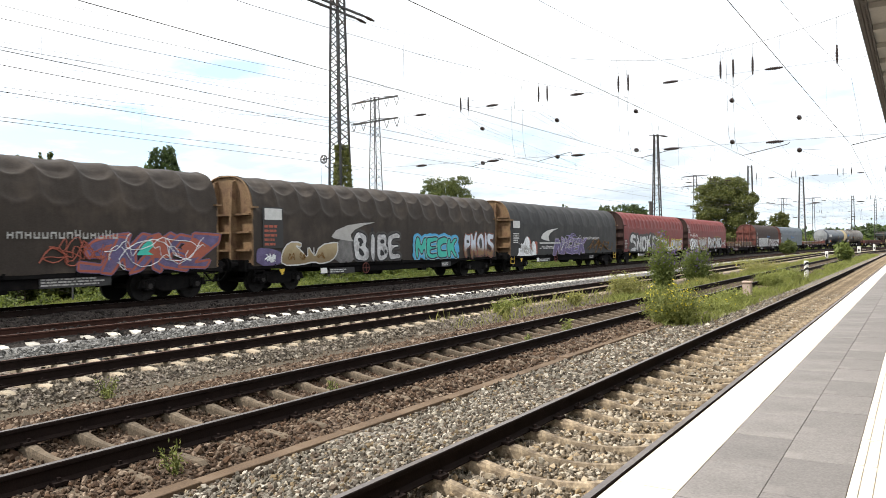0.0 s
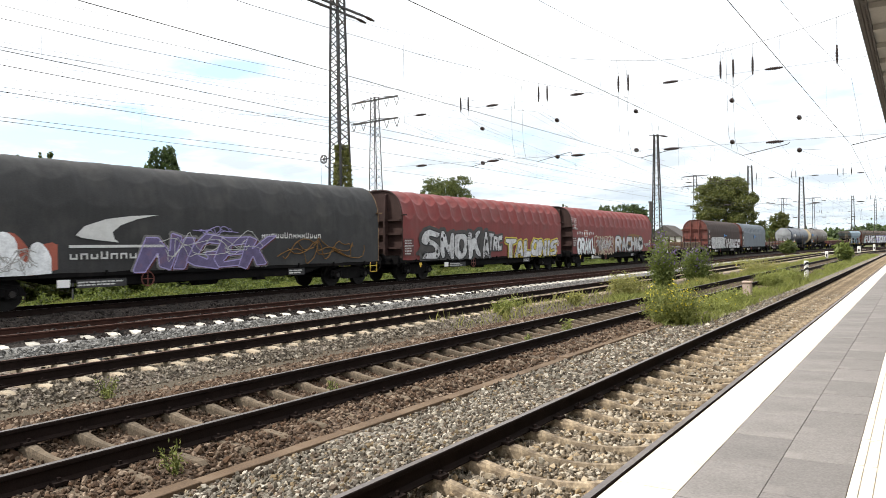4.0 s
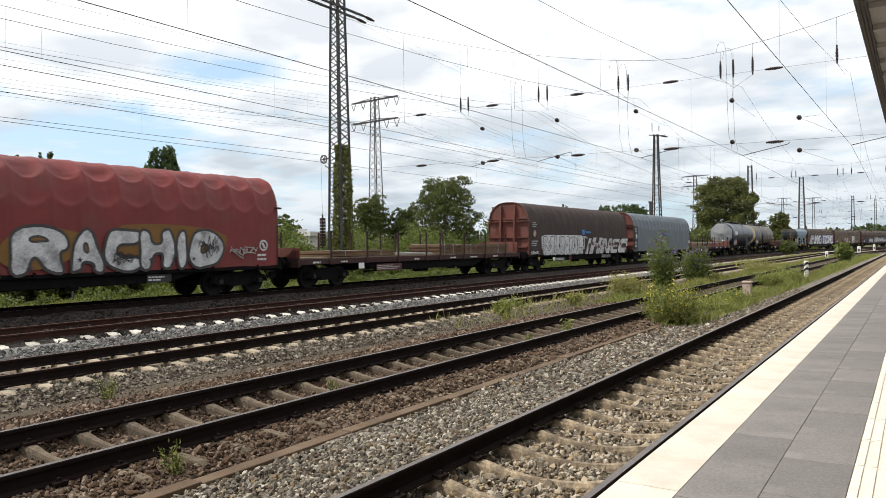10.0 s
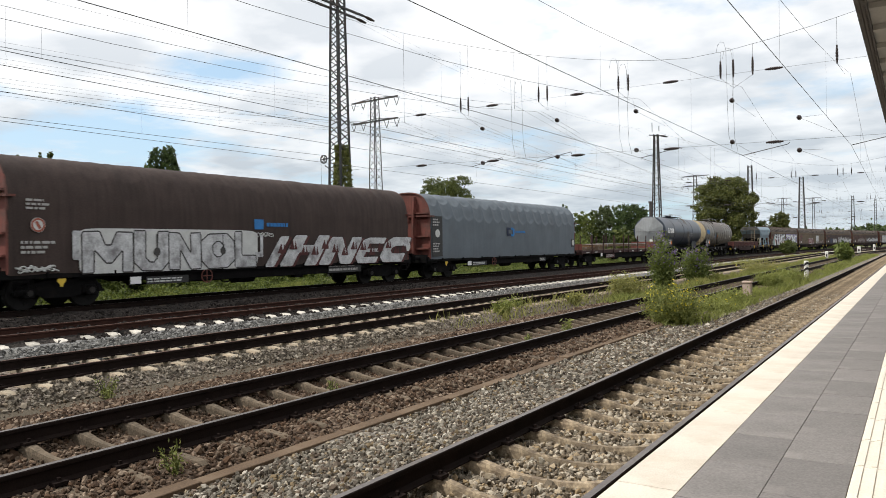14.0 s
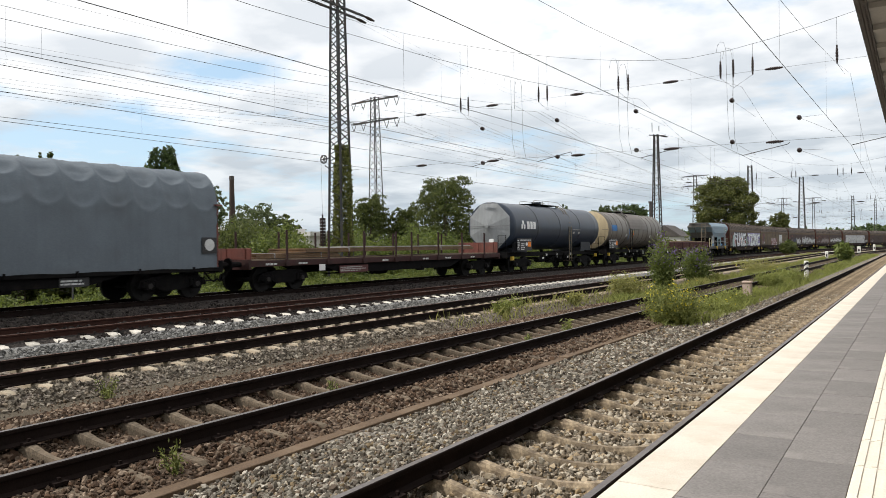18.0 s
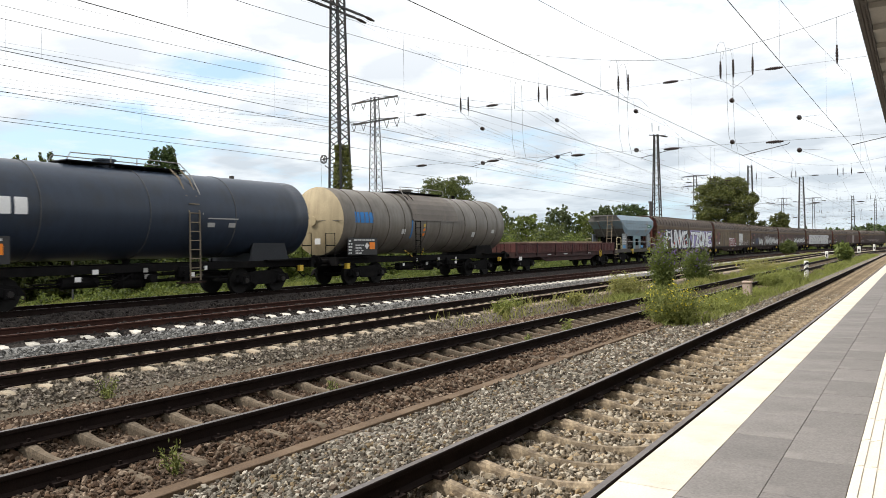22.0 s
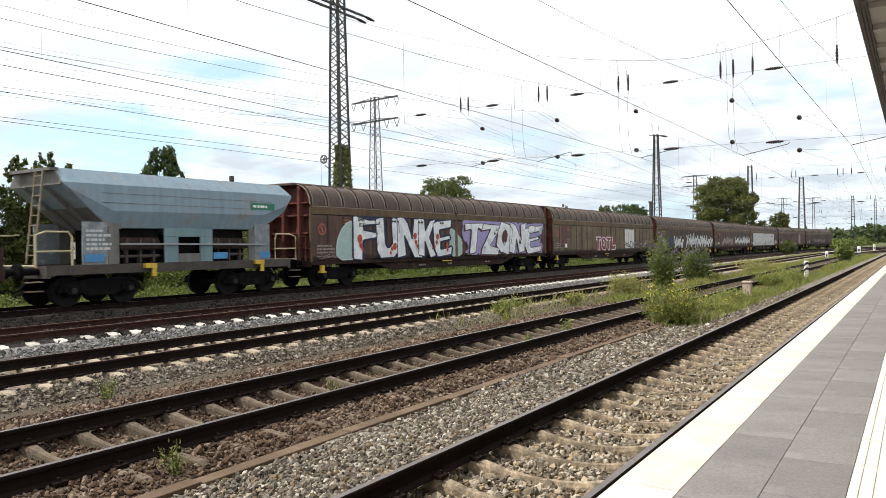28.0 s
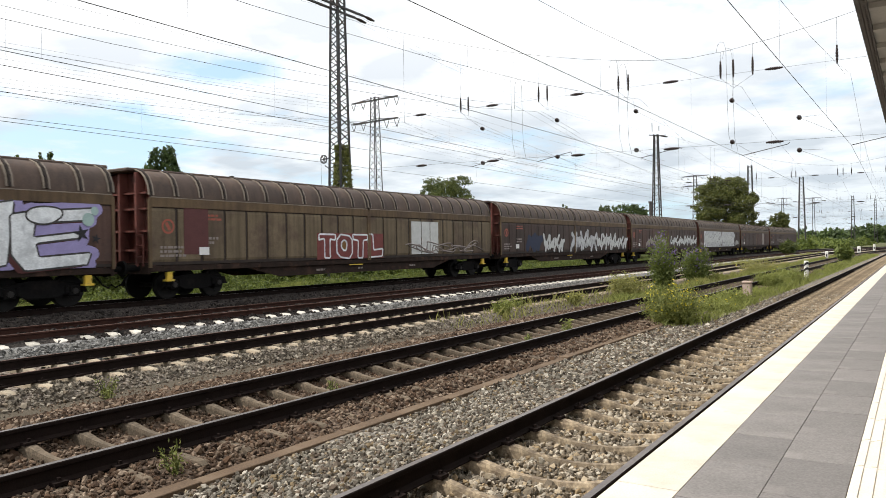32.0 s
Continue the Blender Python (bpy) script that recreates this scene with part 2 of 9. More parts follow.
def rod(bm, a, b, r, seg=8, r2=None):
    a, b = Vector(a), Vector(b)
    d = b - a
    q = d.to_track_quat("Z", "Y").to_matrix().to_4x4()
    bmesh.ops.create_cone(bm, cap_ends=True, segments=seg, radius1=r, radius2=r if r2 is None else r2, depth=d.length, matrix=Matrix.Translation((a + b) / 2) @ q)
    return bm


def bar(bm, a, b, w, h=None):
    """A square bar from a to b."""
    a, b = Vector(a), Vector(b)
    d = b - a
    q = d.to_track_quat("Z", "Y").to_matrix().to_4x4()
    bmesh.ops.create_cube(bm, size=1.0, matrix=Matrix.Translation((a + b) / 2) @ q @ Matrix.Diagonal((w, h or w, d.length, 1)))
    return bm


def prism(bm, outline, axis, a, b):
    """Extrude a 2D outline along an axis from a to b."""
    def put(u, v, w):
        return {"x": (w, u, v), "y": (u, w, v), "z": (u, v, w)}[axis]
    n = len(outline)
    v0 = [bm.verts.new(put(u, v, a)) for u, v in outline]
    v1 = [bm.verts.new(put(u, v, b)) for u, v in outline]
    bm.faces.new(v0)
    bm.faces.new(v1[::-1])
    for i in range(n):
        bm.faces.new((v0[i], v1[i], v1[(i + 1) % n], v0[(i + 1) % n]))
    return bm


def B():
    return bmesh.new()


def wire_mesh(name, lines, r, mat, seg=4):
    """Thin round wires along polylines, in one mesh."""
    vs, fs = [], []
    for pts in lines:
        pts = [Vector(p) for p in pts]
        base = len(vs)
        for i, p in enumerate(pts):
            d = (pts[min(i + 1, len(pts) - 1)] - pts[max(i - 1, 0)]).normalized()
            s = d.cross(Vector((0, 0, 1)))
            s = s.normalized() if s.length > 1e-4 else Vector((1, 0, 0))
            u = s.cross(d)
            for k in range(seg):
                a = 2 * math.pi * k / seg
                vs.append(p + (s * math.cos(a) + u * math.sin(a)) * r)
        for i in range(len(pts) - 1):
            for k in range(seg):
                a, b = base + i * seg + k, base + i * seg + (k + 1) % seg
                fs.append((a, b, b + seg, a + seg))
    return mesh_of(name, [tuple(v) for v in vs], fs, mat)


# ---- ground, tracks, platform ----
XA, XB, XC, XD, XE = -2.695, -6.812, -11.742, -17.034, -21.40
ZE = 0.17
GAUGE = 0.7525


def bend(y):
    """Sideways shift of the line where it swings into a wide curve far along."""
    d = min(max(y - 115.0, 0.0), 135.0)
    return d * d / 940.0 + max(y - 250.0, 0.0) * 0.287


def heading(y):
    """Turn of the line at y, in degrees."""
    return -math.degrees(math.atan(min(max(y - 115.0, 0.0), 135.0) / 470.0))


# strips of ground from the platform side out over the tracks: x, height, surface of the strip to its left
SURF = [M_BALLAST_A, M_BALLAST_AT, M_BALLAST_B, M_FINES, M_BALLAST_C, M_BALLAST_NEW, M_BALLAST_DARK, M_SOIL]
STRIPS = [(60, -0.9, 0), (-0.9, -0.27, 1), (-1.5, -0.27, 1), (-1.9, -0.285, 1), (-3.4, -0.285, 1), (-3.55, -0.255, 1), (-3.92, -0.225, 0), (-4.85, -0.30, 0), (-5.16, -0.29, 0), (-5.36, -0.285, 2), (-5.55, -0.235, 2), (-5.80, -0.195, 2), (-6.0, -0.20, 2), (-6.2, -0.295, 2), (-7.4, -0.295, 2), (-7.65, -0.22, 2), (-8.2, -0.235, 2), (-8.95, -0.27, 2), (-9.6, -0.38, 3),
          (-10.25, -0.39, 4), (-10.5, -0.245, 4), (-10.75, -0.26, 4), (-10.95, -0.275, 4), (-12.5, -0.275, 4), (-13.0, -0.222, 5), (-14.5, -0.40, 5), (-15.6, -0.27, 5), (-16.0, -0.25, 6), (-16.22, -0.155, 6), (-18.4, -0.15, 6), (-19.4, -0.30, 6), (-20.0, 0.015, 6), (-22.8, 0.015, 6),
          (-24.0, -0.45, 7), (-28, -0.5, 7), (-40, -0.45, 7), (-80, -0.3, 7), (-3000, -0.3, 7)]


def ground_height(x):
    for (x0, z0, _), (x1, z1, _) in zip(STRIPS, STRIPS[1:]):
        if x1 <= x <= x0:
            return z1 + (z0 - z1) * (x - x1) / (x0 - x1)
    return -0.3


def build_ground():
    xs = [STRIPS[0][0]]
    kind = []
    for (x0, _, k), (x1, _, _) in zip(STRIPS, STRIPS[1:]):
        steps = 1 if x0 - x1 > 8 else max(1, int((x0 - x1) / 0.35))
        for i in range(1, steps + 1):
            xs.append(x0 + (x1 - x0) * i / steps)
            kind.append(k)
    ys = [-400, -60, -20] + [0.5 * i for i in range(0, 60)] + [30 + 2 * i for i in range(60)] + [150 + 15 * i for i in range(20)] + [600, 1000, 1800, 3500]
    vs, fs, ks = [], [], []
    for y in ys:
        for x in xs:
            z = ground_height(x)
            if -24 < x < -1 and abs(y) < 200:
                z += 0.025 * noise.noise((x * 0.9, y * 0.7, 0)) + 0.02 * noise.noise((x * 3, y * 2.3, 4))
            vs.append((x + bend(y), y, z))
    w = len(xs)
    for j in range(len(ys) - 1):
        for i in range(w - 1):
            fs.append((j * w + i + 1, j * w + i, (j + 1) * w + i, (j + 1) * w + i + 1))
            ks.append(kind[i])
    me = mesh_of("ground", vs, fs, SURF)
    me.polygons.foreach_set("material_index", ks)
    return tagged(new("ground", me), "railway ground of ballast, grit and weedy soil", "ground", kind="structure")


ground = build_ground()


def rail_profile():
    pts = [(-0.07, -0.172), (0.07, -0.172), (0.07, -0.160), (0.012, -0.14), (0.010, -0.05), (0.036, -0.036), (0.036, -0.008), (0.028, 0.0)]
    return pts + [(-u, v) for u, v in pts[:1:-1]]


def build_track(x, z, sleeper, spacing, first, label, top, near=150, side=None):
    """Two rails, sleepers one by one, their fastenings."""
    t = thing("railway_track", label, "track", pose(x, 0, z), "tracks side by side", "structure")
    for s in (-1, 1):
        bm = B()
        pr = [(u + s * GAUGE, v) for u, v in rail_profile()]
        prism(bm, pr, "y", -60 if x > -20 else -290, 700)
        for k in range(24):
            bmesh.ops.bisect_plane(bm, geom=bm.verts[:] + bm.edges[:] + bm.faces[:], plane_co=(0, 115 + 6 * k, 0), plane_no=(0, 1, 0))
        for v in bm.verts:
            v.co.x += bend(v.co.y)
        for f in bm.faces:
            f.material_index = 1 if f.normal.z > 0.9 and abs(f.calc_center_median().z) < 0.004 else 0
        bm.normal_update()
        for f in bm.faces:
            f.material_index = 1 if abs(f.calc_center_median().z) < 0.004 else 0
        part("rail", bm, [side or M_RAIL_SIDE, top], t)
    # sleepers
    me = sleeper
    n = int((400 - first) / spacing)
    rest_v, rest_f = [], []
    v0 = np.empty(len(me.vertices) * 3, np.float32)
    me.vertices.foreach_get("co", v0)
    v0 = v0.reshape(-1, 3)
    f0 = [tuple(p.vertices) for p in me.polygons]
    rnd = random.Random(int(-x * 10))
    for i in range(n):
        y = first + spacing * i
        m = pose(rnd.uniform(-0.03, 0.03) + bend(y), y, -0.172 + rnd.uniform(-0.012, 0.004), 0, 0, rnd.uniform(-0.6, 0.6) + heading(y))
        if y > -1 and i < near:
            part("sleeper", me, None, t, at=m)
        else:
            rest_f += [tuple(k + len(rest_v) for k in f) for f in f0]
            rest_v += [tuple(m @ Vector(v)) for v in v0]
    if rest_v:
        bm = bpy.data.meshes.new("far_sleepers")
        bm.from_pydata(rest_v, [], rest_f)
        bm.materials.append(me.materials[0])
        part("far_sleepers", bm, None, t)["kind"] = "stuff"
    # clips on both sides of each rail, one joined part
    bm = B()
    for i in range(min(n, 90)):
        y = first + spacing * i
        if y < 1:
            continue
        for s in (-1, 1):
            for d in (-0.105, 0.105):
                box(bm, s * GAUGE + d - 0.045, s * GAUGE + d + 0.045, y - 0.06, y + 0.06, -0.165, -0.135)
                box(bm, s * GAUGE + d - 0.014, s * GAUGE + d + 0.014, y - 0.014, y + 0.014, -0.13, -0.105)
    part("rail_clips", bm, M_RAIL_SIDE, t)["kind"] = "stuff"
    return t


def concrete_sleeper(mat, slim=1.0, short=1.0):
    """Pre-stressed block with a waist: high and wide under the rails, lower in the middle."""
    xs = [-1.30, -1.24, -0.98, -0.62, -0.52, -0.40, -0.22, 0.0, 0.22, 0.40, 0.52, 0.62, 0.98, 1.24, 1.30]
    top = [-0.05, -0.02, 0.0, 0.012, 0.0, -0.028, -0.052, -0.062, -0.052, -0.028, 0.0, 0.012, 0.0, -0.02, -0.05]
    wid = [0.12, 0.14, 0.145, 0.145, 0.14, 0.118, 0.098, 0.09, 0.098, 0.118, 0.14, 0.145, 0.145, 0.14, 0.12]
    vs, fs = [], []
    for x, t, w in zip(xs, top, wid):
        x, w = x * (short if abs(x) > 0.7 else 1), w * slim
        vs += [(x, -w, -0.2), (x, -w * 0.95, t - 0.035), (x, -w * 0.72, t), (x, w * 0.72, t), (x, w * 0.95, t - 0.035), (x, w, -0.2)]
    for i in range(len(xs) - 1):
        for k in range(5):
            a = i * 6 + k
            fs.append((a, a + 6, a + 7, a + 1))
    fs += [(0, 1, 4, 5), (1, 2, 3, 4)]
    e = (len(xs) - 1) * 6
    fs += [(e + 5, e + 4, e + 1, e), (e + 4, e + 3, e + 2, e + 1)]
    return mesh_of("sleeper", vs, fs, mat)


def wood_sleeper(mat):
    bm = B()
    box(bm, -1.30, 1.30, -0.13, 0.13, -0.18, 0.0, 0.012)
    return from_bm("sleeper", bm, mat)


S_CONC, S_PALE, S_WOOD, S_DULL = concrete_sleeper(M_CONCRETE, 0.40), concrete_sleeper(M_CONCRETE_NEW, 0.60, 0.90), wood_sleeper(M_WOOD_SLEEPER), concrete_sleeper(M_CONCRETE_DULL, 0.42)
S_WHITE = concrete_sleeper(material("bright new sleeper concrete", (0.47, 0.44, 0.395), 0.9, 0, 0.3, 3, 45, 0.5, dirt=(0.22, 0.19, 0.155), dirt_at=0.55, dirt_scale=2, rand=0.35), 0.85, 0.92)
build_track(XA, 0, S_CONC, 0.6025, -0.913, "straight track with worn grey rails on tan concrete sleepers", M_RAIL_WORN)
build_track(XB, 0, S_DULL, 0.55, -0.48, "straight track with polished rails on grimy concrete sleepers", M_RAIL_TOP)
build_track(XC, 0, S_PALE, 0.567, -0.31, "straight track with dark rails on pale concrete sleepers", M_RAIL_RUST)
build_track(XD, 0, S_WHITE, 0.63, -0.3, "straight track with rust-brown rails in sooty ballast", M_RAIL_RUST, side=M_RAIL_RED)
build_track(XE, ZE, S_WOOD, 0.63, -0.1, "straight track under the goods train in dark ballast", M_RAIL_TOP)

# rusty cable strip lying between the two near tracks
M_STRIP = material("rusty brown steel strip", (0.115, 0.076, 0.047), 0.9, 0.0, 0.3, 1.5, 50, 0.4, dirt=(0.14, 0.10, 0.066), dirt_at=0.56, dirt_scale=1.5, rand=0.1)
duct = thing("cable_duct", "rusty brown cable duct covers laid along the ballast", "cable duct")
for i in range(22):
    bm = B()
    y0 = 0.2 + i * 2.0
    dx = -5.265 + 0.012 * math.sin(i * 1.7) - 0.010 * max(0.0, y0 - 8) - 0.002 * max(0.0, y0 - 12) ** 1.3
    box(bm, -0.085, 0.085, 0, 2.0, -0.34, -0.25 + 0.006 * math.sin(i * 2.3), 0.006)
    part("duct_cover", bm, M_STRIP, duct, at=pose(dx, y0, 0, 0, 0, 0.6 + 0.5 * math.sin(i * 1.3)))

# platform: white edge slabs, grey paving, ribbed guidance strip
ZP = 0.76
XEDGE = -1.066
M_EDGE = material("white edge concrete", (0.70, 0.635, 0.545), 0.9, 0, 0.1, 3, 120, 0.5, dirt=(0.56, 0.48, 0.385), dirt_at=0.56, dirt_scale=2.0, rand=0.04)
M_SLAB = material("grey paving concrete", (0.208, 0.193, 0.184), 0.85, 0, 0.22, 2.0, 90, 0.3, dirt=(0.29, 0.268, 0.25), dirt_at=0.57, dirt_scale=1.6, rand=0.10)
M_GUIDE = material("ribbed pale guidance slab", (0.74, 0.68, 0.58), 0.9, 0, 0.1, 3, 90, 0.4, rand=0.04)
M_WALL = material("platform wall concrete", (0.30, 0.28, 0.25), 0.95, 0, 0.3, 1.5, 30, 0.5, streak=0.3)
platform = thing("platform", "raised railway platform with pale edge slabs and grey paving", "platform", kind="structure")
bm = B()
box(bm, -0.96, 14, -60, 122, -0.9, ZP - 0.10)
part("platform_wall", bm, M_WALL, platform)
W_EDGE, W_GREY, X_MID, X_GUIDE = 0.240, 0.28, -0.5275, -0.24
joint = 0.0035


def slab_mesh(name, x0, x1, y0, y1, z0, z1, mat, ribs=0):
    b = B()
    box(b, x0, x1, y0, y1, z0, z1, 0.002)
    for i in range(ribs):
        u = x0 + (x1 - x0) * (i + 0.5) / ribs
        box(b, u - 0.011, u + 0.011, y0 + 0.01, y1 - 0.01, z1 - 0.001, z1 + 0.005)
    return from_bm(name, b, mat)


rows = [("edge_slab", XEDGE, -0.810, 0.775, M_EDGE, 0, 0.33), ("paving_slab", -0.810, X_MID, 0.56, M_SLAB, 0, 0.44), ("paving_slab", X_MID, X_GUIDE, 0.56, M_SLAB, 0, 0.09),
        ("guidance_slab", X_GUIDE, 0.06, 0.5, M_GUIDE, 6, 0.2), ("paving_slab", 0.06, 0.66, 0.75, M_SLAB, 0, 0.3), ("paving_slab", 0.66, 1.3, 0.75, M_SLAB, 0, 0.0)]
for name, x0, x1, ly, mat, ribs, off in rows:
    me = slab_mesh(name, x0 + joint / 4, x1 - joint / 4, joint, ly - joint, ZP - 0.12, ZP, mat, ribs)
    n = int(45 / ly)
    for i in range(n):
        part(name, me, None, platform, at=pose(0, -2 + off + i * ly, random.uniform(-0.0015, 0.0015)))
    bm = B()
    box(bm, x0 + 0.003, x1 - 0.003, -2 + off + n * ly, 122, ZP - 0.12, ZP - 0.001)
    part("far_paving", bm, mat, platform)
    bm = B()
    box(bm, x0 + 0.003, x1 - 0.003, -60, -2 + off - 0.006, ZP - 0.12, ZP - 0.001)
    part("far_paving", bm, mat, platform)
bm = B()
box(bm, 1.303, 14, -60, 122, ZP - 0.12, ZP - 0.002)
part("far_paving", bm, M_SLAB, platform)

# ---- the goods train ----
wagons, wheels = [], []
# soot black pushed lower: shade under the wagons is part of this colour
M_BLACK = material("sooty steel in shade black", (0.007, 0.0065, 0.0065), 0.85, 0.0, 0.4, 3, 40, 0.3, spec=0.08, dirt=(0.018, 0.014, 0.012), dirt_at=0.62, dirt_scale=2)
M_FRAME = material("dark brown steel frame", (0.030, 0.020, 0.016), 0.85, 0.0, 0.35, 3, 40, 0.3, spec=0.12, dirt=(0.09, 0.05, 0.035), dirt_at=0.6, dirt_scale=2)
M_OXIDE = material("red oxide paint", (0.155, 0.052, 0.040), 0.7, 0, 0.25, 2, 40, 0.25, dirt=(0.10, 0.055, 0.045), dirt_at=0.58, dirt_scale=1.6, streak=0.3)
M_TAN = material("rust tan paint", (0.20, 0.125, 0.065), 0.75, 0, 0.3, 2, 40, 0.3, dirt=(0.11, 0.06, 0.035), dirt_at=0.55, dirt_scale=1.8, streak=0.35)
M_DARKEND = material("dark red-brown end paint", (0.042, 0.022, 0.018), 0.8, 0, 0.3, 2, 40, 0.3, streak=0.3)
M_CAP = material("worn grey axle cover", (0.024, 0.021, 0.019), 0.6, 0.2, 0.3, 6, 40, 0.2)
# wheels also carry the underframe's shade in their near-black colour
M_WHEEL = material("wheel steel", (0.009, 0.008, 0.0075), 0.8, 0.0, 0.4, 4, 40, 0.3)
M_TARP_DARK = material("faded black-brown tarpaulin", (0.039, 0.031, 0.025), 0.75, 0, 0.22, 1.0, 25, 0.25, dirt=(0.068, 0.053, 0.041), dirt_at=0.58, dirt_scale=0.8, streak=0.15, spec=0.2)
M_TARP_BLACK = material("charcoal tarpaulin", (0.033, 0.033, 0.033), 0.7, 0, 0.2, 1.0, 25, 0.3, dirt=(0.052, 0.05, 0.047), dirt_at=0.58, dirt_scale=0.8, streak=0.15)
M_TARP_RED = material("faded red tarpaulin", (0.175, 0.033, 0.030), 0.68, 0, 0.14, 1.0, 25, 0.25, dirt=(0.145, 0.045, 0.040), dirt_at=0.56, dirt_scale=0.7, streak=0.12, spec=0.3)
M_TARP_RED.node_tree.nodes["Principled BSDF"].inputs["Sheen Weight"].default_value = 0.05
M_TARP_DARK.node_tree.nodes["Principled BSDF"].inputs["Sheen Weight"].default_value = 0.06
M_TARP_BROWN = material("dark brown tarpaulin", (0.052, 0.036, 0.031), 0.85, 0, 0.2, 1.0, 25, 0.25, streak=0.25)
M_TARP_GREY = material("grey tarpaulin", (0.120, 0.140, 0.158), 0.65, 0, 0.12, 1.0, 25, 0.25, dirt=(0.105, 0.118, 0.13), dirt_at=0.6, dirt_scale=0.8, streak=0.08)
M_WHITE = material("white paint", (0.75, 0.74, 0.72), 0.7, 0, 0.08, 3, 40, 0.1, dirt=(0.55, 0.53, 0.5), dirt_at=0.62, dirt_scale=3)
M_YELLOW = material("yellow paint", (0.62, 0.42, 0.05), 0.6, 0, 0.15, 4, 40, 0.1, dirt=(0.35, 0.25, 0.08), dirt_at=0.6, dirt_scale=4)


def build_bogie(parent, y, wheel=0.46, half=0.9, width=1.05):
    bm = B()
    for s in (-1, 1):
        prism(bm, [(y - half - 0.42, 0.42), (y - half - 0.3, 0.66), (y - 0.35, 0.80), (y + 0.35, 0.80), (y + half + 0.3, 0.66), (y + half + 0.42, 0.42), (y + half - 0.25, 0.40), (y + 0.42, 0.30), (y - 0.42, 0.30), (y - half + 0.25, 0.40)],
              "x", s * width - 0.06, s * width + 0.06)
        for d in (-half, half):
            box(bm, s * (width + 0.02) - 0.11, s * (width + 0.02) + 0.11, y + d - 0.16, y + d + 0.16, 0.32, 0.62, 0.03)
            for e in (-0.22, 0.22):
                rod(bm, (s * (width + 0.05), y + d + e, 0.42), (s * (width + 0.05), y + d + e, 0.64), 0.07, 8)
    box(bm, -1.0, 1.0, y - 0.22, y + 0.22, 0.45, 0.78)
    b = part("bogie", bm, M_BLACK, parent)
    for d in (-half, half):
        bm = B()
        rod(bm, (width + 0.13, y + d, 0.47), (width + 0.16, y + d, 0.47), 0.085, 12)
        part("axle_cap", bm, M_CAP, b)
    for d in (-half, half):
        bm = B()
        rod(bm, (-0.95, 0, 0), (0.95, 0, 0), 0.075, 10)
        for s in (-1, 1):
            rod(bm, (s * 0.69, 0, 0), (s * 0.82, 0, 0), wheel, 28)
            rod(bm, (s * 0.66, 0, 0), (s * 0.70, 0, 0), wheel + 0.028, 28)
            rod(bm, (s * 0.80, 0, 0), (s * 0.86, 0, 0), 0.17, 12)
            for k in range(4):
                a = k * math.pi / 2
                box(bm, s * 0.83 - 0.012, s * 0.83 + 0.012, 0.3 * math.cos(a) - 0.03, 0.3 * math.cos(a) + 0.03, 0.3 * math.sin(a) - 0.03, 0.3 * math.sin(a) + 0.03)
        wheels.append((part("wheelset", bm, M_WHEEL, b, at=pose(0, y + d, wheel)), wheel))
    return b


def running_gear(w, lob, bogie_y, head, mat=M_BLACK):
    """Buffers, draw hooks, hoses and bogies; head: half length to the headstocks."""
    for e in (-1, 1):
        for s in (-1, 1):
            bm = B()
            rod(bm, (s * 0.875, e * head, 1.04), (s * 0.875, e * (lob / 2 - 0.12), 1.04), 0.10, 10)
            rod(bm, (s * 0.875, e * (lob / 2 - 0.04), 1.04), (s * 0.875, e * lob / 2, 1.04), 0.24, 16)
            rod(bm, (s * 0.875, e * (lob / 2 - 0.3), 1.04), (s * 0.875, e * (lob / 2 - 0.06), 1.04), 0.075, 10)
            part("buffer", bm, mat, w)
        bm = B()
        rod(bm, (0, e * head, 1.02), (0, e * (lob / 2 - 0.05), 1.02), 0.06, 8)
        bar(bm, (0, e * (lob / 2 - 0.25), 1.0), (0, e * (lob / 2), 0.8), 0.08)
        part("coupling_hook", bm, mat, w)
        pts = [(0.35, e * head, 0.85), (0.36, e * (head + 0.25), 0.55), (0.34, e * (head + 0.45), 0.45), (0.3, e * (lob / 2), 0.55)]
        part("brake_hose", wire_mesh("brake_hose", [pts], 0.025, M_BLACK, 6), None, w)
    for y in (-bogie_y, bogie_y):
        build_bogie(w, y)


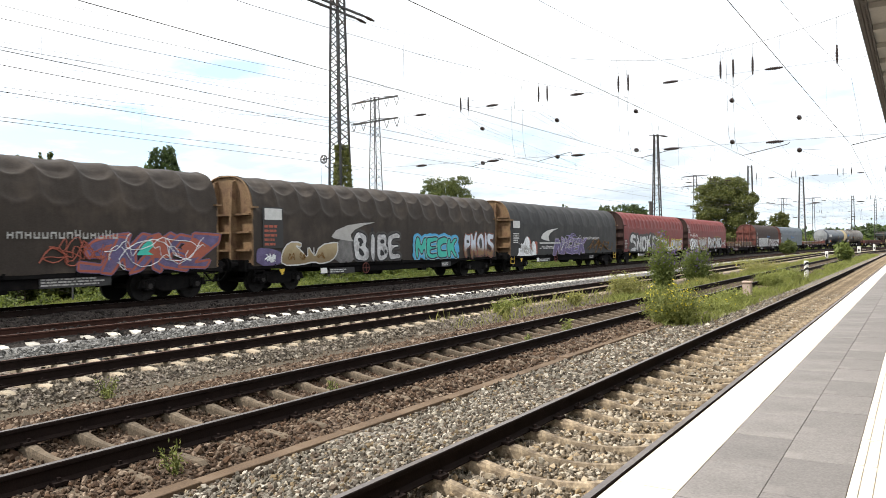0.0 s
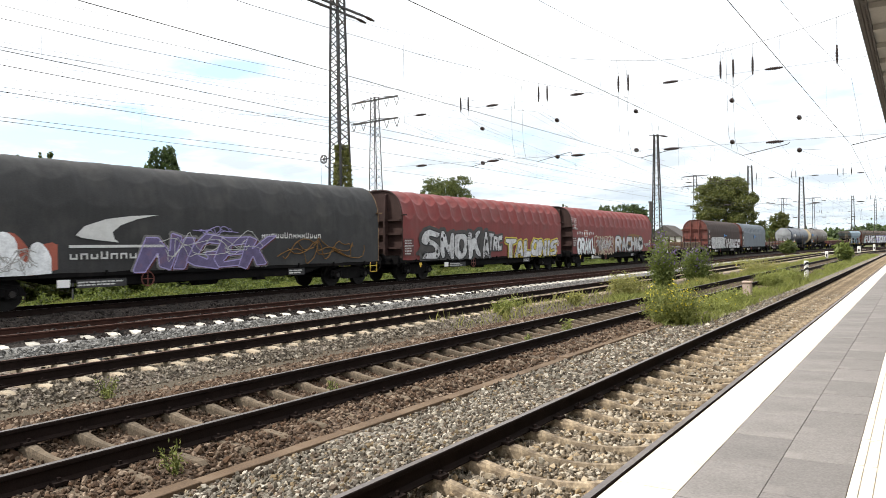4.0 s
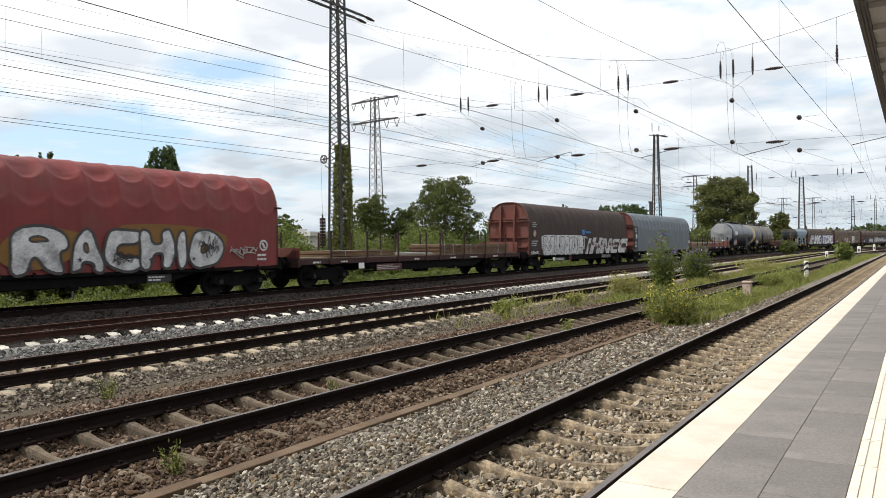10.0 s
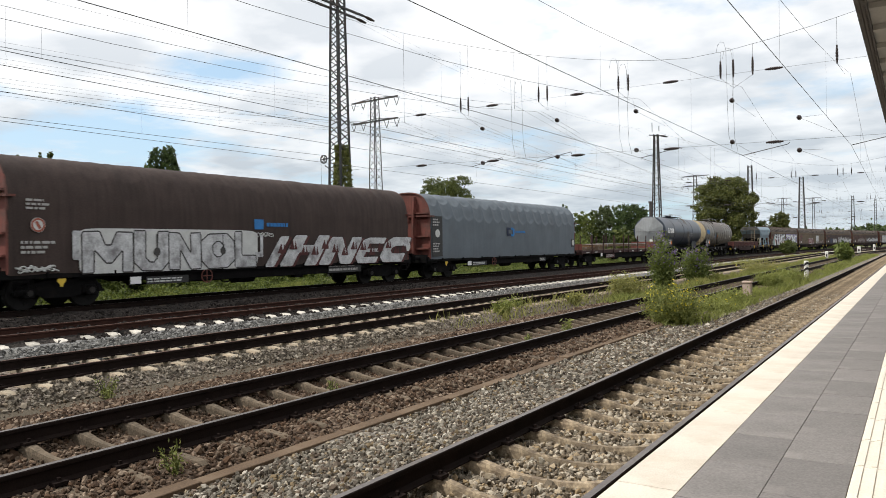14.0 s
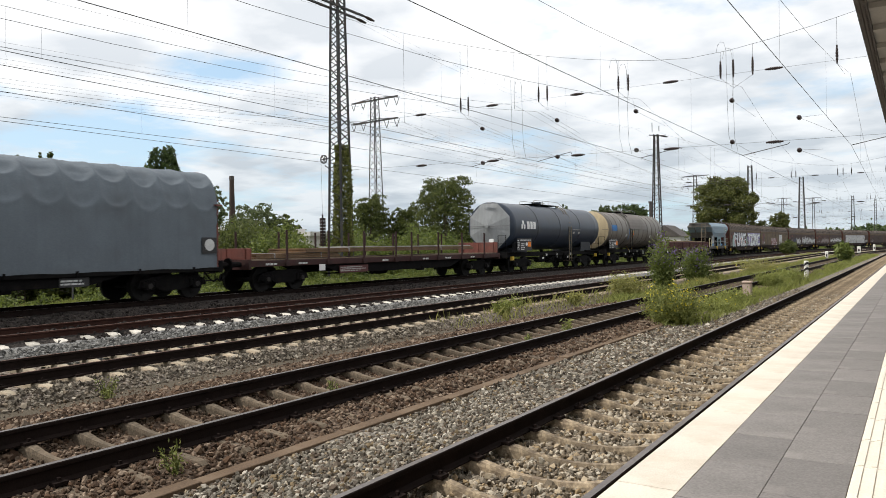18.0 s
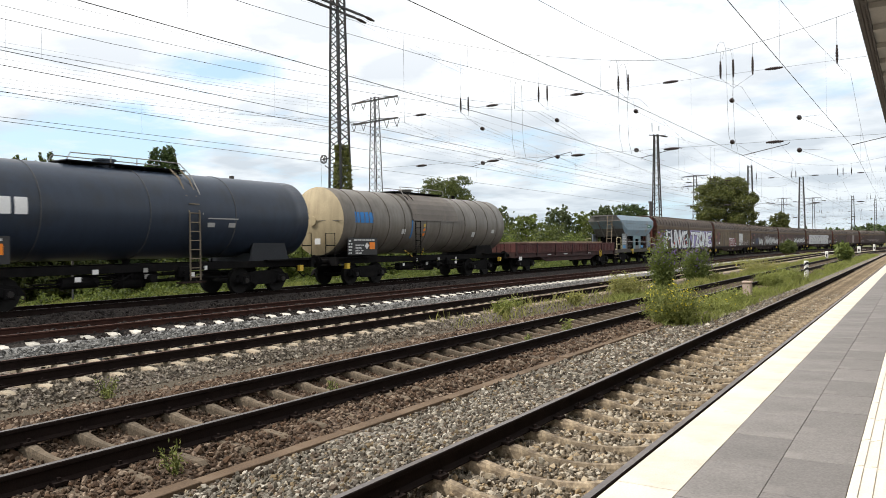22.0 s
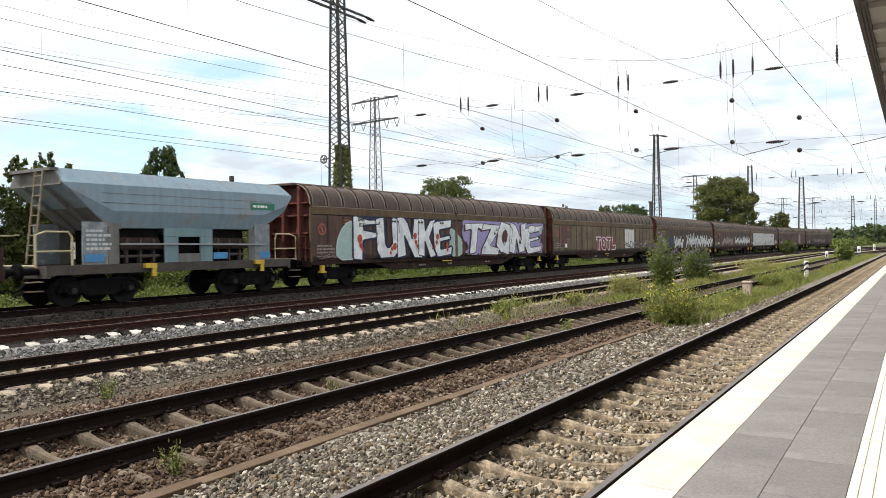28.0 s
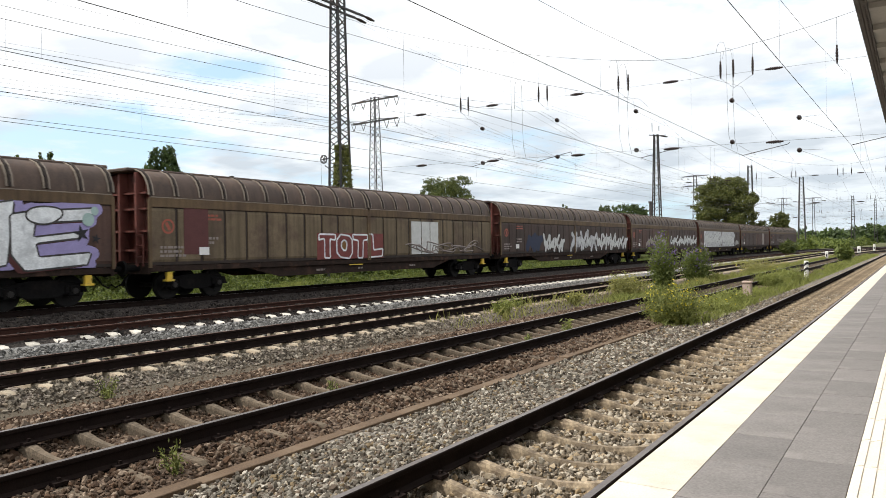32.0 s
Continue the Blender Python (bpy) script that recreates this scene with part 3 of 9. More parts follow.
def under_gear(w, y0, y1, seed, z=0.52):
    """Brake rods, an air reservoir, boxes, hoses and small plates hung below the frame."""
    g = random.Random(seed)
    bm = B()
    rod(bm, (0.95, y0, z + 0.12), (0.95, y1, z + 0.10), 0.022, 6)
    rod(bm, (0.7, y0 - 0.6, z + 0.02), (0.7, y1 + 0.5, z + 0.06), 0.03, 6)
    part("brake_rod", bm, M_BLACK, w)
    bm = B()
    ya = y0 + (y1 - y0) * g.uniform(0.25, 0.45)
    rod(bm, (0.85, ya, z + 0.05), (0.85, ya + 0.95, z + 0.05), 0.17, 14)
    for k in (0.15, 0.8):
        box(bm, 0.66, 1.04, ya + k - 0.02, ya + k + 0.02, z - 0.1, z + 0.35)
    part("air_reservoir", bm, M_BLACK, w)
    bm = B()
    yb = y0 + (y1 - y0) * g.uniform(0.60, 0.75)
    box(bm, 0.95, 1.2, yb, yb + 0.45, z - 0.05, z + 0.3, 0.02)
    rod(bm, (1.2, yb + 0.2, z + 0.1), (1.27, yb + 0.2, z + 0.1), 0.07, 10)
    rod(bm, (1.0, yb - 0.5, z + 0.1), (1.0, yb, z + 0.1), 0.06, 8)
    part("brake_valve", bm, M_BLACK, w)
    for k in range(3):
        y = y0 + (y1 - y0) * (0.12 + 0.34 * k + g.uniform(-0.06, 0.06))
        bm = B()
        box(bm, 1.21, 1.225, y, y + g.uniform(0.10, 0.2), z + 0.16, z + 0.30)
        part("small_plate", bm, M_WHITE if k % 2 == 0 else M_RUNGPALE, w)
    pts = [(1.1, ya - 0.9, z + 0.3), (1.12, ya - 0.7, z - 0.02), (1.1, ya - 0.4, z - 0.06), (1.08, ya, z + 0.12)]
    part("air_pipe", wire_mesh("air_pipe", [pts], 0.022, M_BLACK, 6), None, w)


M_RUNGPALE = material("dusty grey plate", (0.30, 0.29, 0.27), 0.7, 0, 0.2, 4, 40, 0.1)


def tarp_outline(half, z0, ztop, n=30):
    """Half-round hood over straight sides, from the near bottom edge over the top."""
    side = [(half * (0.985 + 0.015 * i / 5), z0 + (2.75 - z0) * i / 5) for i in range(6)]
    arc = []
    for i in range(1, n):
        a = math.pi * i / n
        c, s = math.cos(a), math.sin(a)
        arc.append((half * math.copysign(abs(c) ** 0.72, c), 2.75 + (ztop - 2.75) * abs(s) ** 0.86))
    return side + arc + [(-x, z) for x, z in side[::-1]]


def tarpaulin(length, half, z0, ztop, mat, hoops, sag, seed, smooth_hood=0.0):
    """Cloth over hoops: hangs in scalloped folds between them, wrinkled, down to the lower edge."""
    out = tarp_outline(half, z0, ztop, 92)
    cum = [0.0]
    for a, b in zip(out, out[1:]):
        cum.append(cum[-1] + math.dist(a, b))
    ny = hoops * 16
    vs, fs = [], []
    for j in range(ny + 1):
        y = -length / 2 + length * j / ny
        bay = j // 16
        u = (j % 16) / 16
        skew = noise.noise((bay * 1.7, seed, 0.5))
        dip = math.sin(math.pi * u)
        for i, (x, z) in enumerate(out):
            up = max(0.0, min(1.0, (z - 2.3) / 1.6))
            hem = max(0.0, (z0 + 0.5 - z) / 0.5)
            fold = 0.0
            # two rows of swags: slack drawn in above each crease, a ledge along it
            for top, deep, gain in ((3.30, 0.42, 1.0), (4.00, 0.34, 0.75)):
                line = top - (deep + 0.12 * skew) * (4 * u * (1 - u)) ** 0.8 + 0.02 * noise.noise((y * 2.0, seed, 1.5))
                d = z - line
                fold += gain * dip ** 0.7 * (1 - math.exp(-d / 0.10) - 0.6 * math.exp(-d / 0.05) if d > 0 else -0.6 * math.exp(d / 0.06))
            fold -= 0.5 * up * (1 - dip) ** 3
            w = noise.noise((y * 1.3, cum[i] * 1.1, seed)) * 0.016 + noise.noise((y * 4.1, cum[i] * 2.0, seed + 9)) * 0.010 * (0.4 + up)
            if sag > 0.08:
                w += 0.022 * up * noise.noise((y * 2.2, cum[i] * 3.0, seed + 3)) + 0.012 * up * abs(noise.noise((y * 1.1, cum[i] * 6.0, seed + 5)))
            flat_top = 1 - 0.8 * min(1.0, max(0.0, (z - 3.95) / 0.3))
            r = -sag * 0.62 * fold * min(1.0, max(0.0, (z - 2.4) / 0.6)) * flat_top + w
            c = Vector((x, max(0.0, z - 2.75) * 1.05))
            c = c.normalized() if c.length > 0 else Vector((1, 0))
            f = min(1.0, (z - z0) / 0.4 + 0.3)
            xx, zz = x + c.x * r * f, z + c.y * r
            if hem:
                zz += 0.03 * hem * math.sin(y * 3.1 + seed) * (0.4 + 0.6 * noise.noise((y * 0.8, seed, 0)))
            vs.append((xx, y, zz))
    w_ = len(out)
    for j in range(ny):
        for i in range(w_ - 1):
            a = j * w_ + i
            fs.append((a, a + w_, a + w_ + 1, a + 1))
    me = mesh_of("tarpaulin", vs, fs, mat)
    me.polygons.foreach_set("use_smooth", [True] * len(fs))
    return me


def tarp_wagon(label, y0, mat, end_mat, hoops=17, sag=0.10, seed=1, frame_mat=M_BLACK, end_style=0):
    lob, L = 19.85, 18.05
    w = thing("tarpaulin_wagon", label, "goods wagon", group="wagons of the goods train")
    for s in (-1, 1):
        bm = B()
        box(bm, s * 1.32 - 0.05, s * 1.32 + 0.05, -L / 2 - 0.2, L / 2 + 0.2, 0.86, 1.06, 0.01)
        part("solebar", bm, frame_mat, w)
        bm = B()
        prism(bm, [(-5.6, 0.86), (-4.4, 0.58), (4.4, 0.58), (5.6, 0.86)], "x", s * 1.22 - 0.03, s * 1.22 + 0.03)
        part("truss_plate", bm, frame_mat, w)
    bm = B()
    box(bm, -1.3, 1.3, -L / 2 - 0.25, L / 2 + 0.25, 0.95, 1.10)
    for e in (-1, 1):
        box(bm, -1.3, 1.3, e * (L / 2 + 0.12), e * (L / 2 + 0.30), 0.80, 1.2)
    part("underframe", bm, frame_mat, w)
    part("tarpaulin", tarpaulin(L, 1.40, 0.98, 4.30, mat, hoops, sag, seed), None, w)
    arch = tarp_outline(1.36, 1.0, 4.26)
    for e in (-1, 1):
        bm = B()
        prism(bm, arch, "y", e * (L / 2 - 0.10), e * (L / 2 - 0.02))
        wall = part("end_wall", bm, end_mat, w)
        part("end_hoop", wire_mesh("end_hoop", [[(x * 1.015, e * L / 2, z + 0.01) for x, z in arch]], 0.04, end_mat, 6), None, wall)
        for x in (-0.48, 0.48):
            bm = B()
            prism(bm, [(e * (L / 2 - 0.04), 1.0), (e * (L / 2 + 0.26), 1.0), (e * (L / 2 + 0.24), 2.6), (e * (L / 2 + 0.14), 4.05), (e * (L / 2 - 0.04), 4.1)], "x", x - 0.05, x + 0.05)
            part("end_post", bm, end_mat, wall)
        for z in (1.55, 2.2, 2.85) if end_style == 0 else (1.5, 2.1, 3.1, 3.25):
            bm = B()
            box(bm, -1.32, 1.32, e * (L / 2 - 0.03), e * (L / 2 + 0.12), z - 0.035, z + 0.035)
            part("end_rib", bm, end_mat, wall)
        for z in (3.1,):
            for s in (-1, 1):
                bm = B()
                box(bm, s * 1.30, s * 1.55, e * (L / 2 - 0.15), e * (L / 2 + 0.1), z - 0.04, z + 0.02)
                part("clamp_lever", bm, end_mat, wall)
        bm = B()
        for z in (0.55, 0.80):
            bar(bm, (1.36, e * (L / 2 - 0.1), z), (1.36, e * (L / 2 - 0.55), z), 0.035)
        for d in (0.1, 0.55):
            bar(bm, (1.36, e * (L / 2 - d), 0.55), (1.36, e * (L / 2 - d), 0.95), 0.03)
        part("step", bm, M_YELLOW if end_style == 2 else M_BLACK, w)
    running_gear(w, lob, 7.45, L / 2 + 0.25)
    wagons.append((w, y0))
    return w


def slab_box(w, name, mat, y0, y1, z0, z1, x=1.40, label="", deep=0.012):
    """A flat plate or board on the near side."""
    bm = B()
    box(bm, x, x + deep, y0, y1, z0, z1)
    return part(name, bm, mat, w, label)


# ---- paint on the wagons ----
GLYPHS = {}


def glyph(ch, fat):
    """One letter of the built-in font as a flat fat mesh, fitted to the unit square."""
    if (ch, fat) not in GLYPHS:
        cu = bpy.data.curves.new("letter", "FONT")
        cu.body, cu.offset, cu.resolution_u, cu.extrude = ch, fat, 3, 0.0
        ob = bpy.data.objects.new("letter", cu)
        me = bpy.data.meshes.new_from_object(ob)
        bpy.data.objects.remove(ob)
        v = np.empty(len(me.vertices) * 3, np.float32)
        me.vertices.foreach_get("co", v)
        v = v.reshape(-1, 3)
        GLYPHS[(ch, fat)] = (v[:, :2], [tuple(p.vertices) for p in me.polygons])
        bpy.data.meshes.remove(me)
    return GLYPHS[(ch, fat)]


def flat_mesh(name, pts, faces, x, mat):
    me = bpy.data.meshes.new(name)
    me.from_pydata([(x, float(u), float(v)) for u, v in pts], [], [tuple(f) for f in faces])
    me.materials.append(mat)
    return me


def blob(y0, y1, z0, z1, seed, n=44, rough=0.14, power=0.45):
    cy, cz, ry, rz = (y0 + y1) / 2, (z0 + z1) / 2, (y1 - y0) / 2, (z1 - z0) / 2
    pts = []
    for i in range(n):
        a = 2 * math.pi * i / n
        k = 1 + rough * noise.noise((math.cos(a) * 2.2, math.sin(a) * 2.2, seed))
        c, s = math.cos(a), math.sin(a)
        pts.append((cy + ry * k * math.copysign(abs(c) ** power, c), max(z0 - 0.02, cz + rz * k * math.copysign(abs(s) ** power, s))))
    return pts


# strokes of bubble letters on a five by five grid: column and row of each point
STROKES = {"A": "00-13-24-33-40 11-31", "B": "00-04-34-43-32-02 32-42-41-30-00", "C": "44-14-03-01-10-40", "E": "44-04-00-40 02-32", "F": "00-04-44 02-32", "G": "43-14-03-01-10-40-42-22",
           "H": "00-04 40-44 02-42", "I": "20-24", "K": "00-04 44-02-40", "L": "04-00-40", "M": "00-04-22-44-40", "N": "00-04-40-44", "O": "14-03-01-10-30-41-43-34-14", "R": "00-04-34-43-32-02 22-40",
           "S": "44-14-03-12-32-41-30-00", "T": "04-44 24-20", "U": "04-01-10-30-41-44", "W": "04-10-23-30-44"}
ODD = ("00-14-20-34-40 02-23-42", "04-10-24-30-44 03-31", "00-24-11-44 40-13", "04-20-03-40-22 10-44", "44-10-34-00 14-41", "00-34-10-44-20 01-43", "14-00-33-20-44-31")


def stroke_points(code):
    """Smoothed polylines in the unit square."""
    out = []
    for run in code.split(" "):
        p = np.array([(int(q[0]) / 4, int(q[1]) / 4) for q in run.split("-")])
        for _ in range(2):
            q = [p[0]]
            for u, v in zip(p, p[1:]):
                q += [u * 0.75 + v * 0.25, u * 0.25 + v * 0.75]
            p = np.array(q + [p[-1]])
        out.append(p)
    return out


def ribbon(p, r, verts, faces, x):
    """A round-ended flat band along a polyline of (y, z)."""
    d = np.gradient(p, axis=0)
    d /= np.maximum(np.linalg.norm(d, axis=1)[:, None], 1e-6)
    n = np.stack([-d[:, 1], d[:, 0]], 1)
    k = len(verts)
    for c, m in zip(p, n):
        verts += [(x, *(c + m * r)), (x, *(c - m * r))]
    faces += [(k + 2 * i, k + 2 * i + 1, k + 2 * i + 3, k + 2 * i + 2) for i in range(len(p) - 1)]
    for c, m, t in ((p[0], n[0], -d[0]), (p[-1], -n[-1], d[-1])):
        k = len(verts)
        for i in range(7):
            a = math.pi * i / 6
            verts.append((x, *(c + (m * math.cos(a) + t * math.sin(a)) * r)))
        faces.append(tuple(range(k, k + 7)))


def spray(w, word, y0, y1, z0, z1, fill, line, halo=None, x=1.43, lean=0.0, fat=0.08, seed=1.0, rough=0.14, spots=None, overlap=1.08, rim=None, edge=0.04, detail=None):
    """Spray-paint lettering: a halo, outlined bubble letters, stars or dots."""
    rnd = random.Random(seed)
    root = None
    if halo:
        pts = blob(y0 - 0.10, y1 + 0.10, z0 - 0.04, z1 + 0.10, seed, n=90, rough=rough)
        pts = [(u, v + 0.05 * math.sin(u * 5 + seed) * (v > (z0 + z1) / 2)) for u, v in pts]
        root = part("spray_halo", flat_mesh("spray_halo", pts, [range(len(pts))], x, halo), None, w)
    step = (y1 - y0) / len(word)
    for i, ch in enumerate(word):
        code = STROKES.get(ch) or ODD[(i * 3 + int(seed)) % len(ODD)]
        h = rnd.uniform(0.0, 0.14) * (z1 - z0)
        lo = rnd.uniform(0.0, 0.06) * (z1 - z0)
        r = (0.075 + fat) * min(z1 - z0, step * 1.3)
        tilt = rnd.uniform(-0.08, 0.08) + lean
        runs = []
        for p in stroke_points(code):
            yy = y0 + step * i + r * 0.85 + p[:, 0] * (step * overlap - 1.7 * r)
            zz = z0 + lo + r + p[:, 1] * (z1 - z0 - h - lo - 2 * r)
            yy = yy + tilt * (zz - z0) + 0.03 * np.sin(zz * 6 + i * 2 + seed)
            zz = zz + 0.03 * np.sin(yy * 5 + seed)
            runs.append(np.stack([yy, zz], 1))
        for k, (grow, mat, dx) in enumerate(((edge, line, 0.0), (0.0, fill, 0.0008)) if rim is None else ((edge, line, 0.0), (0.0, fill, 0.0008), (edge + 0.035, rim, -0.0035))):
            vs, fs = [], []
            for j, p in enumerate(runs):
                ribbon(p, r + grow, vs, fs, x + 0.004 + dx + 0.0018 * i + 0.0003 * j)
            me = bpy.data.meshes.new("letter")
            me.from_pydata([tuple(float(c) for c in v) for v in vs], [], fs)
            me.materials.append(mat)
            ob = part(("letter_outline", "letter", "letter_rim")[k], me, None, root or w)
            if root is None:
                root = ob
        if detail:
            vs, fs = [], []
            for j, p in enumerate(runs):
                q = p[2:-2]
                if len(q) > 4:
                    d = np.gradient(q, axis=0)
                    d /= np.maximum(np.linalg.norm(d, axis=1)[:, None], 1e-6)
                    cut = int(len(q) * rnd.uniform(0.3, 0.6)) + 3
                    ribbon((q + np.stack([-d[:, 1], d[:, 0]], 1) * r * rnd.choice((-0.4, 0.35)))[:cut], 0.013, vs, fs, x + 0.0055 + 0.0018 * i + 0.0003 * j)
            if vs:
                me = bpy.data.meshes.new("letter_line")
                me.from_pydata([tuple(float(c) for c in v) for v in vs], [], fs)
                me.materials.append(detail)
                part("letter_line", me, None, root)
    if spots:
        for _ in range(spots[1]):
            cy, cz, r = rnd.uniform(y0 + 0.2, y1 - 0.2), rnd.uniform(z0 + 0.1, z0 + (z1 - z0) * 0.55), rnd.uniform(0.05, 0.12)
            if spots[2] == "star":
                p = [(cy + r * 1.3 * (1 if k % 2 == 0 else 0.4) * math.sin(k * math.pi / 5), cz + r * 1.3 * (1 if k % 2 == 0 else 0.4) * math.cos(k * math.pi / 5)) for k in range(10)]
            else:
                p = [(cy + r * math.cos(k * math.pi / 6), cz + r * 1.2 * math.sin(k * math.pi / 6)) for k in range(12)]
            part("painted_" + spots[2], flat_mesh("spot", p, [range(len(p))], x + 0.0065 + 0.0018 * len(word), spots[0]), None, root)
    return root


# block letters of the painters, outlines on a ten by ten grid: column and row of each corner; further loops are the holes
BLOCKS = {"A": "00-39-69-90-60-62-32-30 44-46-56-54", "B": "00-09-69-88-86-75-94-91-70 36-37-57-66-56 32-34-53-62-52", "C": "90-20-02-07-29-99-96-46-35-34-43-93", "D": "00-09-69-96-93-60 33-36-55-54",
          "E": "90-20-02-08-29-99-97-37-35-85-84-34-32-92", "F": "00-09-99-97-37-36-85-84-34-30", "G": "90-20-02-07-29-99-97-47-36-33-63-64-54-55-95", "H": "00-09-39-36-66-69-99-90-60-64-34-30",
          "I": "20-29-79-70", "K": "00-09-39-36-69-99-55-90-60-34-30", "L": "00-09-39-33-93-90", "M": "00-09-39-46-56-69-99-90-70-75-52-42-25-20", "N": "00-09-39-64-69-99-90-60-35-30",
          "O": "20-02-07-29-79-97-92-70 43-34-36-47-57-66-64-53", "P": "00-09-69-98-95-74-34-30 36-37-57-66-56", "R": "00-09-69-98-95-74-90-60-43-33-30 36-37-57-66-56", "S": "00-02-62-64-24-05-07-29-99-97-47-46-76-94-92-70",
          "T": "30-37-07-09-99-97-67-60", "U": "09-02-20-70-92-99-69-63-52-42-33-39", "V": "09-39-43-53-69-99-60-30", "X": "00-35-09-39-57-69-99-65-90-60-43-30", "Z": "00-02-57-07-09-99-97-42-92-90"}


def loop_points(code, smooth):
    """A closed outline in the unit square, its corners rounded off smooth times or kept."""
    p = np.array([(int(q[0]) / 9, int(q[1]) / 9) for q in code.split("-")])
    for k in range(max(1, smooth)):
        cut = 0.25 if smooth else 0.06
        nx = np.roll(p, -1, axis=0)
        p = np.stack([p * (1 - cut) + nx * cut, p * cut + nx * (1 - cut)], 1).reshape(-1, 2)
    return p


def side_x(z, x):
    """How far the paint lies out: the cloth curves in above the sides."""
    return x - 0.115 * max(0.0, z - 2.75) ** 1.6


def outline_mesh(name, loops, r, x, mat):
    vs, fs = [], []
    for p in loops:
        q = np.concatenate([p, p[:2]])
        ribbon(q, r, vs, fs, x)
    me = bpy.data.meshes.new(name)
    me.from_pydata([(side_x(v[2], v[0]), float(v[1]), float(v[2])) for v in vs], [], fs)
    me.materials.append(mat)
    return me


def area_mesh(name, p, x, mat):
    me = bpy.data.meshes.new(name)
    me.from_pydata([(side_x(v, x), float(u), float(v)) for u, v in p], [], [tuple(range(len(p)))])
    me.materials.append(mat)
    return me


def piece(w, word, y0, y1, z0, z1, fill, line, halo=None, x=1.43, lean=0.0, smooth=1, seed=1, edge=0.028, shade=None, drop=(0.07, -0.05), rim=None, widths=None, heights=None, gap=0.03, hole=None, wild=0.03, rough=0.2, spread=0.13, root=None):
    """A painted word: ragged ground colour, drop shade, filled block or bubble letters with an outline."""
    g = np.random.default_rng(seed)
    if halo and rough < 0.03:
        pts = blob(y0 - 0.10, y1 + 0.10, z0 - 0.03, z1 + 0.04, seed, n=110, rough=rough, power=0.18)
        root = part("spray_halo", area_mesh("spray_halo", pts, x - 0.002, halo), None, w)
    share = np.array(widths or [0.55 if c == "I" else 1.0 for c in word], float)
    ends = y0 + (y1 - y0) * np.concatenate([[0], np.cumsum(share / share.sum())])
    shapes = []
    for i, ch in enumerate(word):
        a, b = ends[i] - gap / 2, ends[i + 1] + gap / 2
        hz = (z1 - z0) * (heights[i] if heights else g.uniform(0.92, 1.0))
        loops = []
        for code in BLOCKS[ch].split(" "):
            p = loop_points(code, smooth)
            p = p + wild * np.stack([np.sin(p[:, 1] * 7 + i * 2.1 + seed), np.sin(p[:, 0] * 6 + i * 1.3 + seed)], 1)
            yy = a + p[:, 0] * (b - a) + lean * (p[:, 1] - 0.5) * hz
            zz = z0 + p[:, 1] * hz
            loops.append(np.stack([yy, zz], 1))
        shapes.append(loops)
    if halo and rough >= 0.03:
        # overspray round every letter, each dab a hair over the last
        vs, fs = [], []
        for i, loops in enumerate(shapes):
            p = loops[0]
            mid = p.mean(0)
            k = len(vs)
            vs += [(x - 0.0026 + 0.0003 * (i % 2), *v) for v in mid + (p - mid) * 1.02]
            fs.append(tuple(range(k, len(vs))))
            for j in range(0, len(p)):
                r = spread * (0.75 + 0.5 * abs(noise.noise((j * 0.9, i * 3.1, seed))))
                c = mid + (p[j] - mid) * 1.0
                k = len(vs)
                vs += [(x - 0.0024 + 0.00002 * j, c[0] + r * math.cos(a) * 1.2, max(z0 - 0.04, c[1] + r * math.sin(a))) for a in (q * math.pi / 6 for q in range(12))]
                fs.append(tuple(range(k, k + 12)))
            q = np.concatenate([p, p[:2]])
            ribbon(q, spread * 0.8, vs, fs, x - 0.0016 + 0.00002 * i)
        if spread >= 0.2:
            k = len(vs)
            pts = blob(y0 - 0.05, y1 + 0.08, z0 + 0.02, z1 - 0.02, seed, n=110, rough=rough, power=0.4)
            vs += [(x - 0.0036, u, v + 0.08 * noise.noise((u * 2.0, v, seed)) * (v > z0 + 0.3)) for u, v in pts]
            fs.append(tuple(range(k, len(vs))))
        me = bpy.data.meshes.new("spray_halo")
        me.from_pydata([(v[0], float(v[1]), max(z0 - 0.04, float(v[2]))) for v in vs], [], fs)
        me.materials.append(halo)
        root = part("spray_halo", me, None, w)
    for i, (ch, loops) in enumerate(zip(word, shapes)):
        dx = x + 0.004 + 0.0022 * i
        if shade:
            me = area_mesh("letter_shade", loops[0] + np.array(drop), x + 0.001 + 0.0002 * i, shade)
            ob = part("letter_shade", me, None, root or w)
            root = root or ob
        if rim:
            ob = part("letter_rim", outline_mesh("letter_rim", loops[:1], edge + 0.026, dx - 0.0008, rim), None, root or w)
            root = root or ob
        ob = part("letter", area_mesh("letter", loops[0], dx, fill), None, root or w)
        root = root or ob
        for p in loops[1:]:
            part("letter_hole", area_mesh("letter_hole", p, dx + 0.0008, hole or line), None, root)
        part("letter_outline", outline_mesh("letter_outline", loops, edge, dx + 0.0012, line), None, root)
    return root


def dots(root, spots, mat, x):
    """Painted round dots: y, z, radius."""
    for y, z, r in spots:
        p = [(y + r * math.cos(k * math.pi / 7), z + r * 1.1 * math.sin(k * math.pi / 7)) for k in range(14)]
        part("painted_dot", area_mesh("painted_dot", p, x, mat), None, root)


def stars(root, spots, mat, x):
    """Painted five-pointed stars: y, z, radius."""
    for y, z, r in spots:
        p = [(y + r * (1 if k % 2 == 0 else 0.38) * math.sin(k * math.pi / 5 + y), z + r * (1 if k % 2 == 0 else 0.38) * math.cos(k * math.pi / 5 + y)) for k in range(10)]
        part("painted_star", area_mesh("painted_star", p, x, mat), None, root)


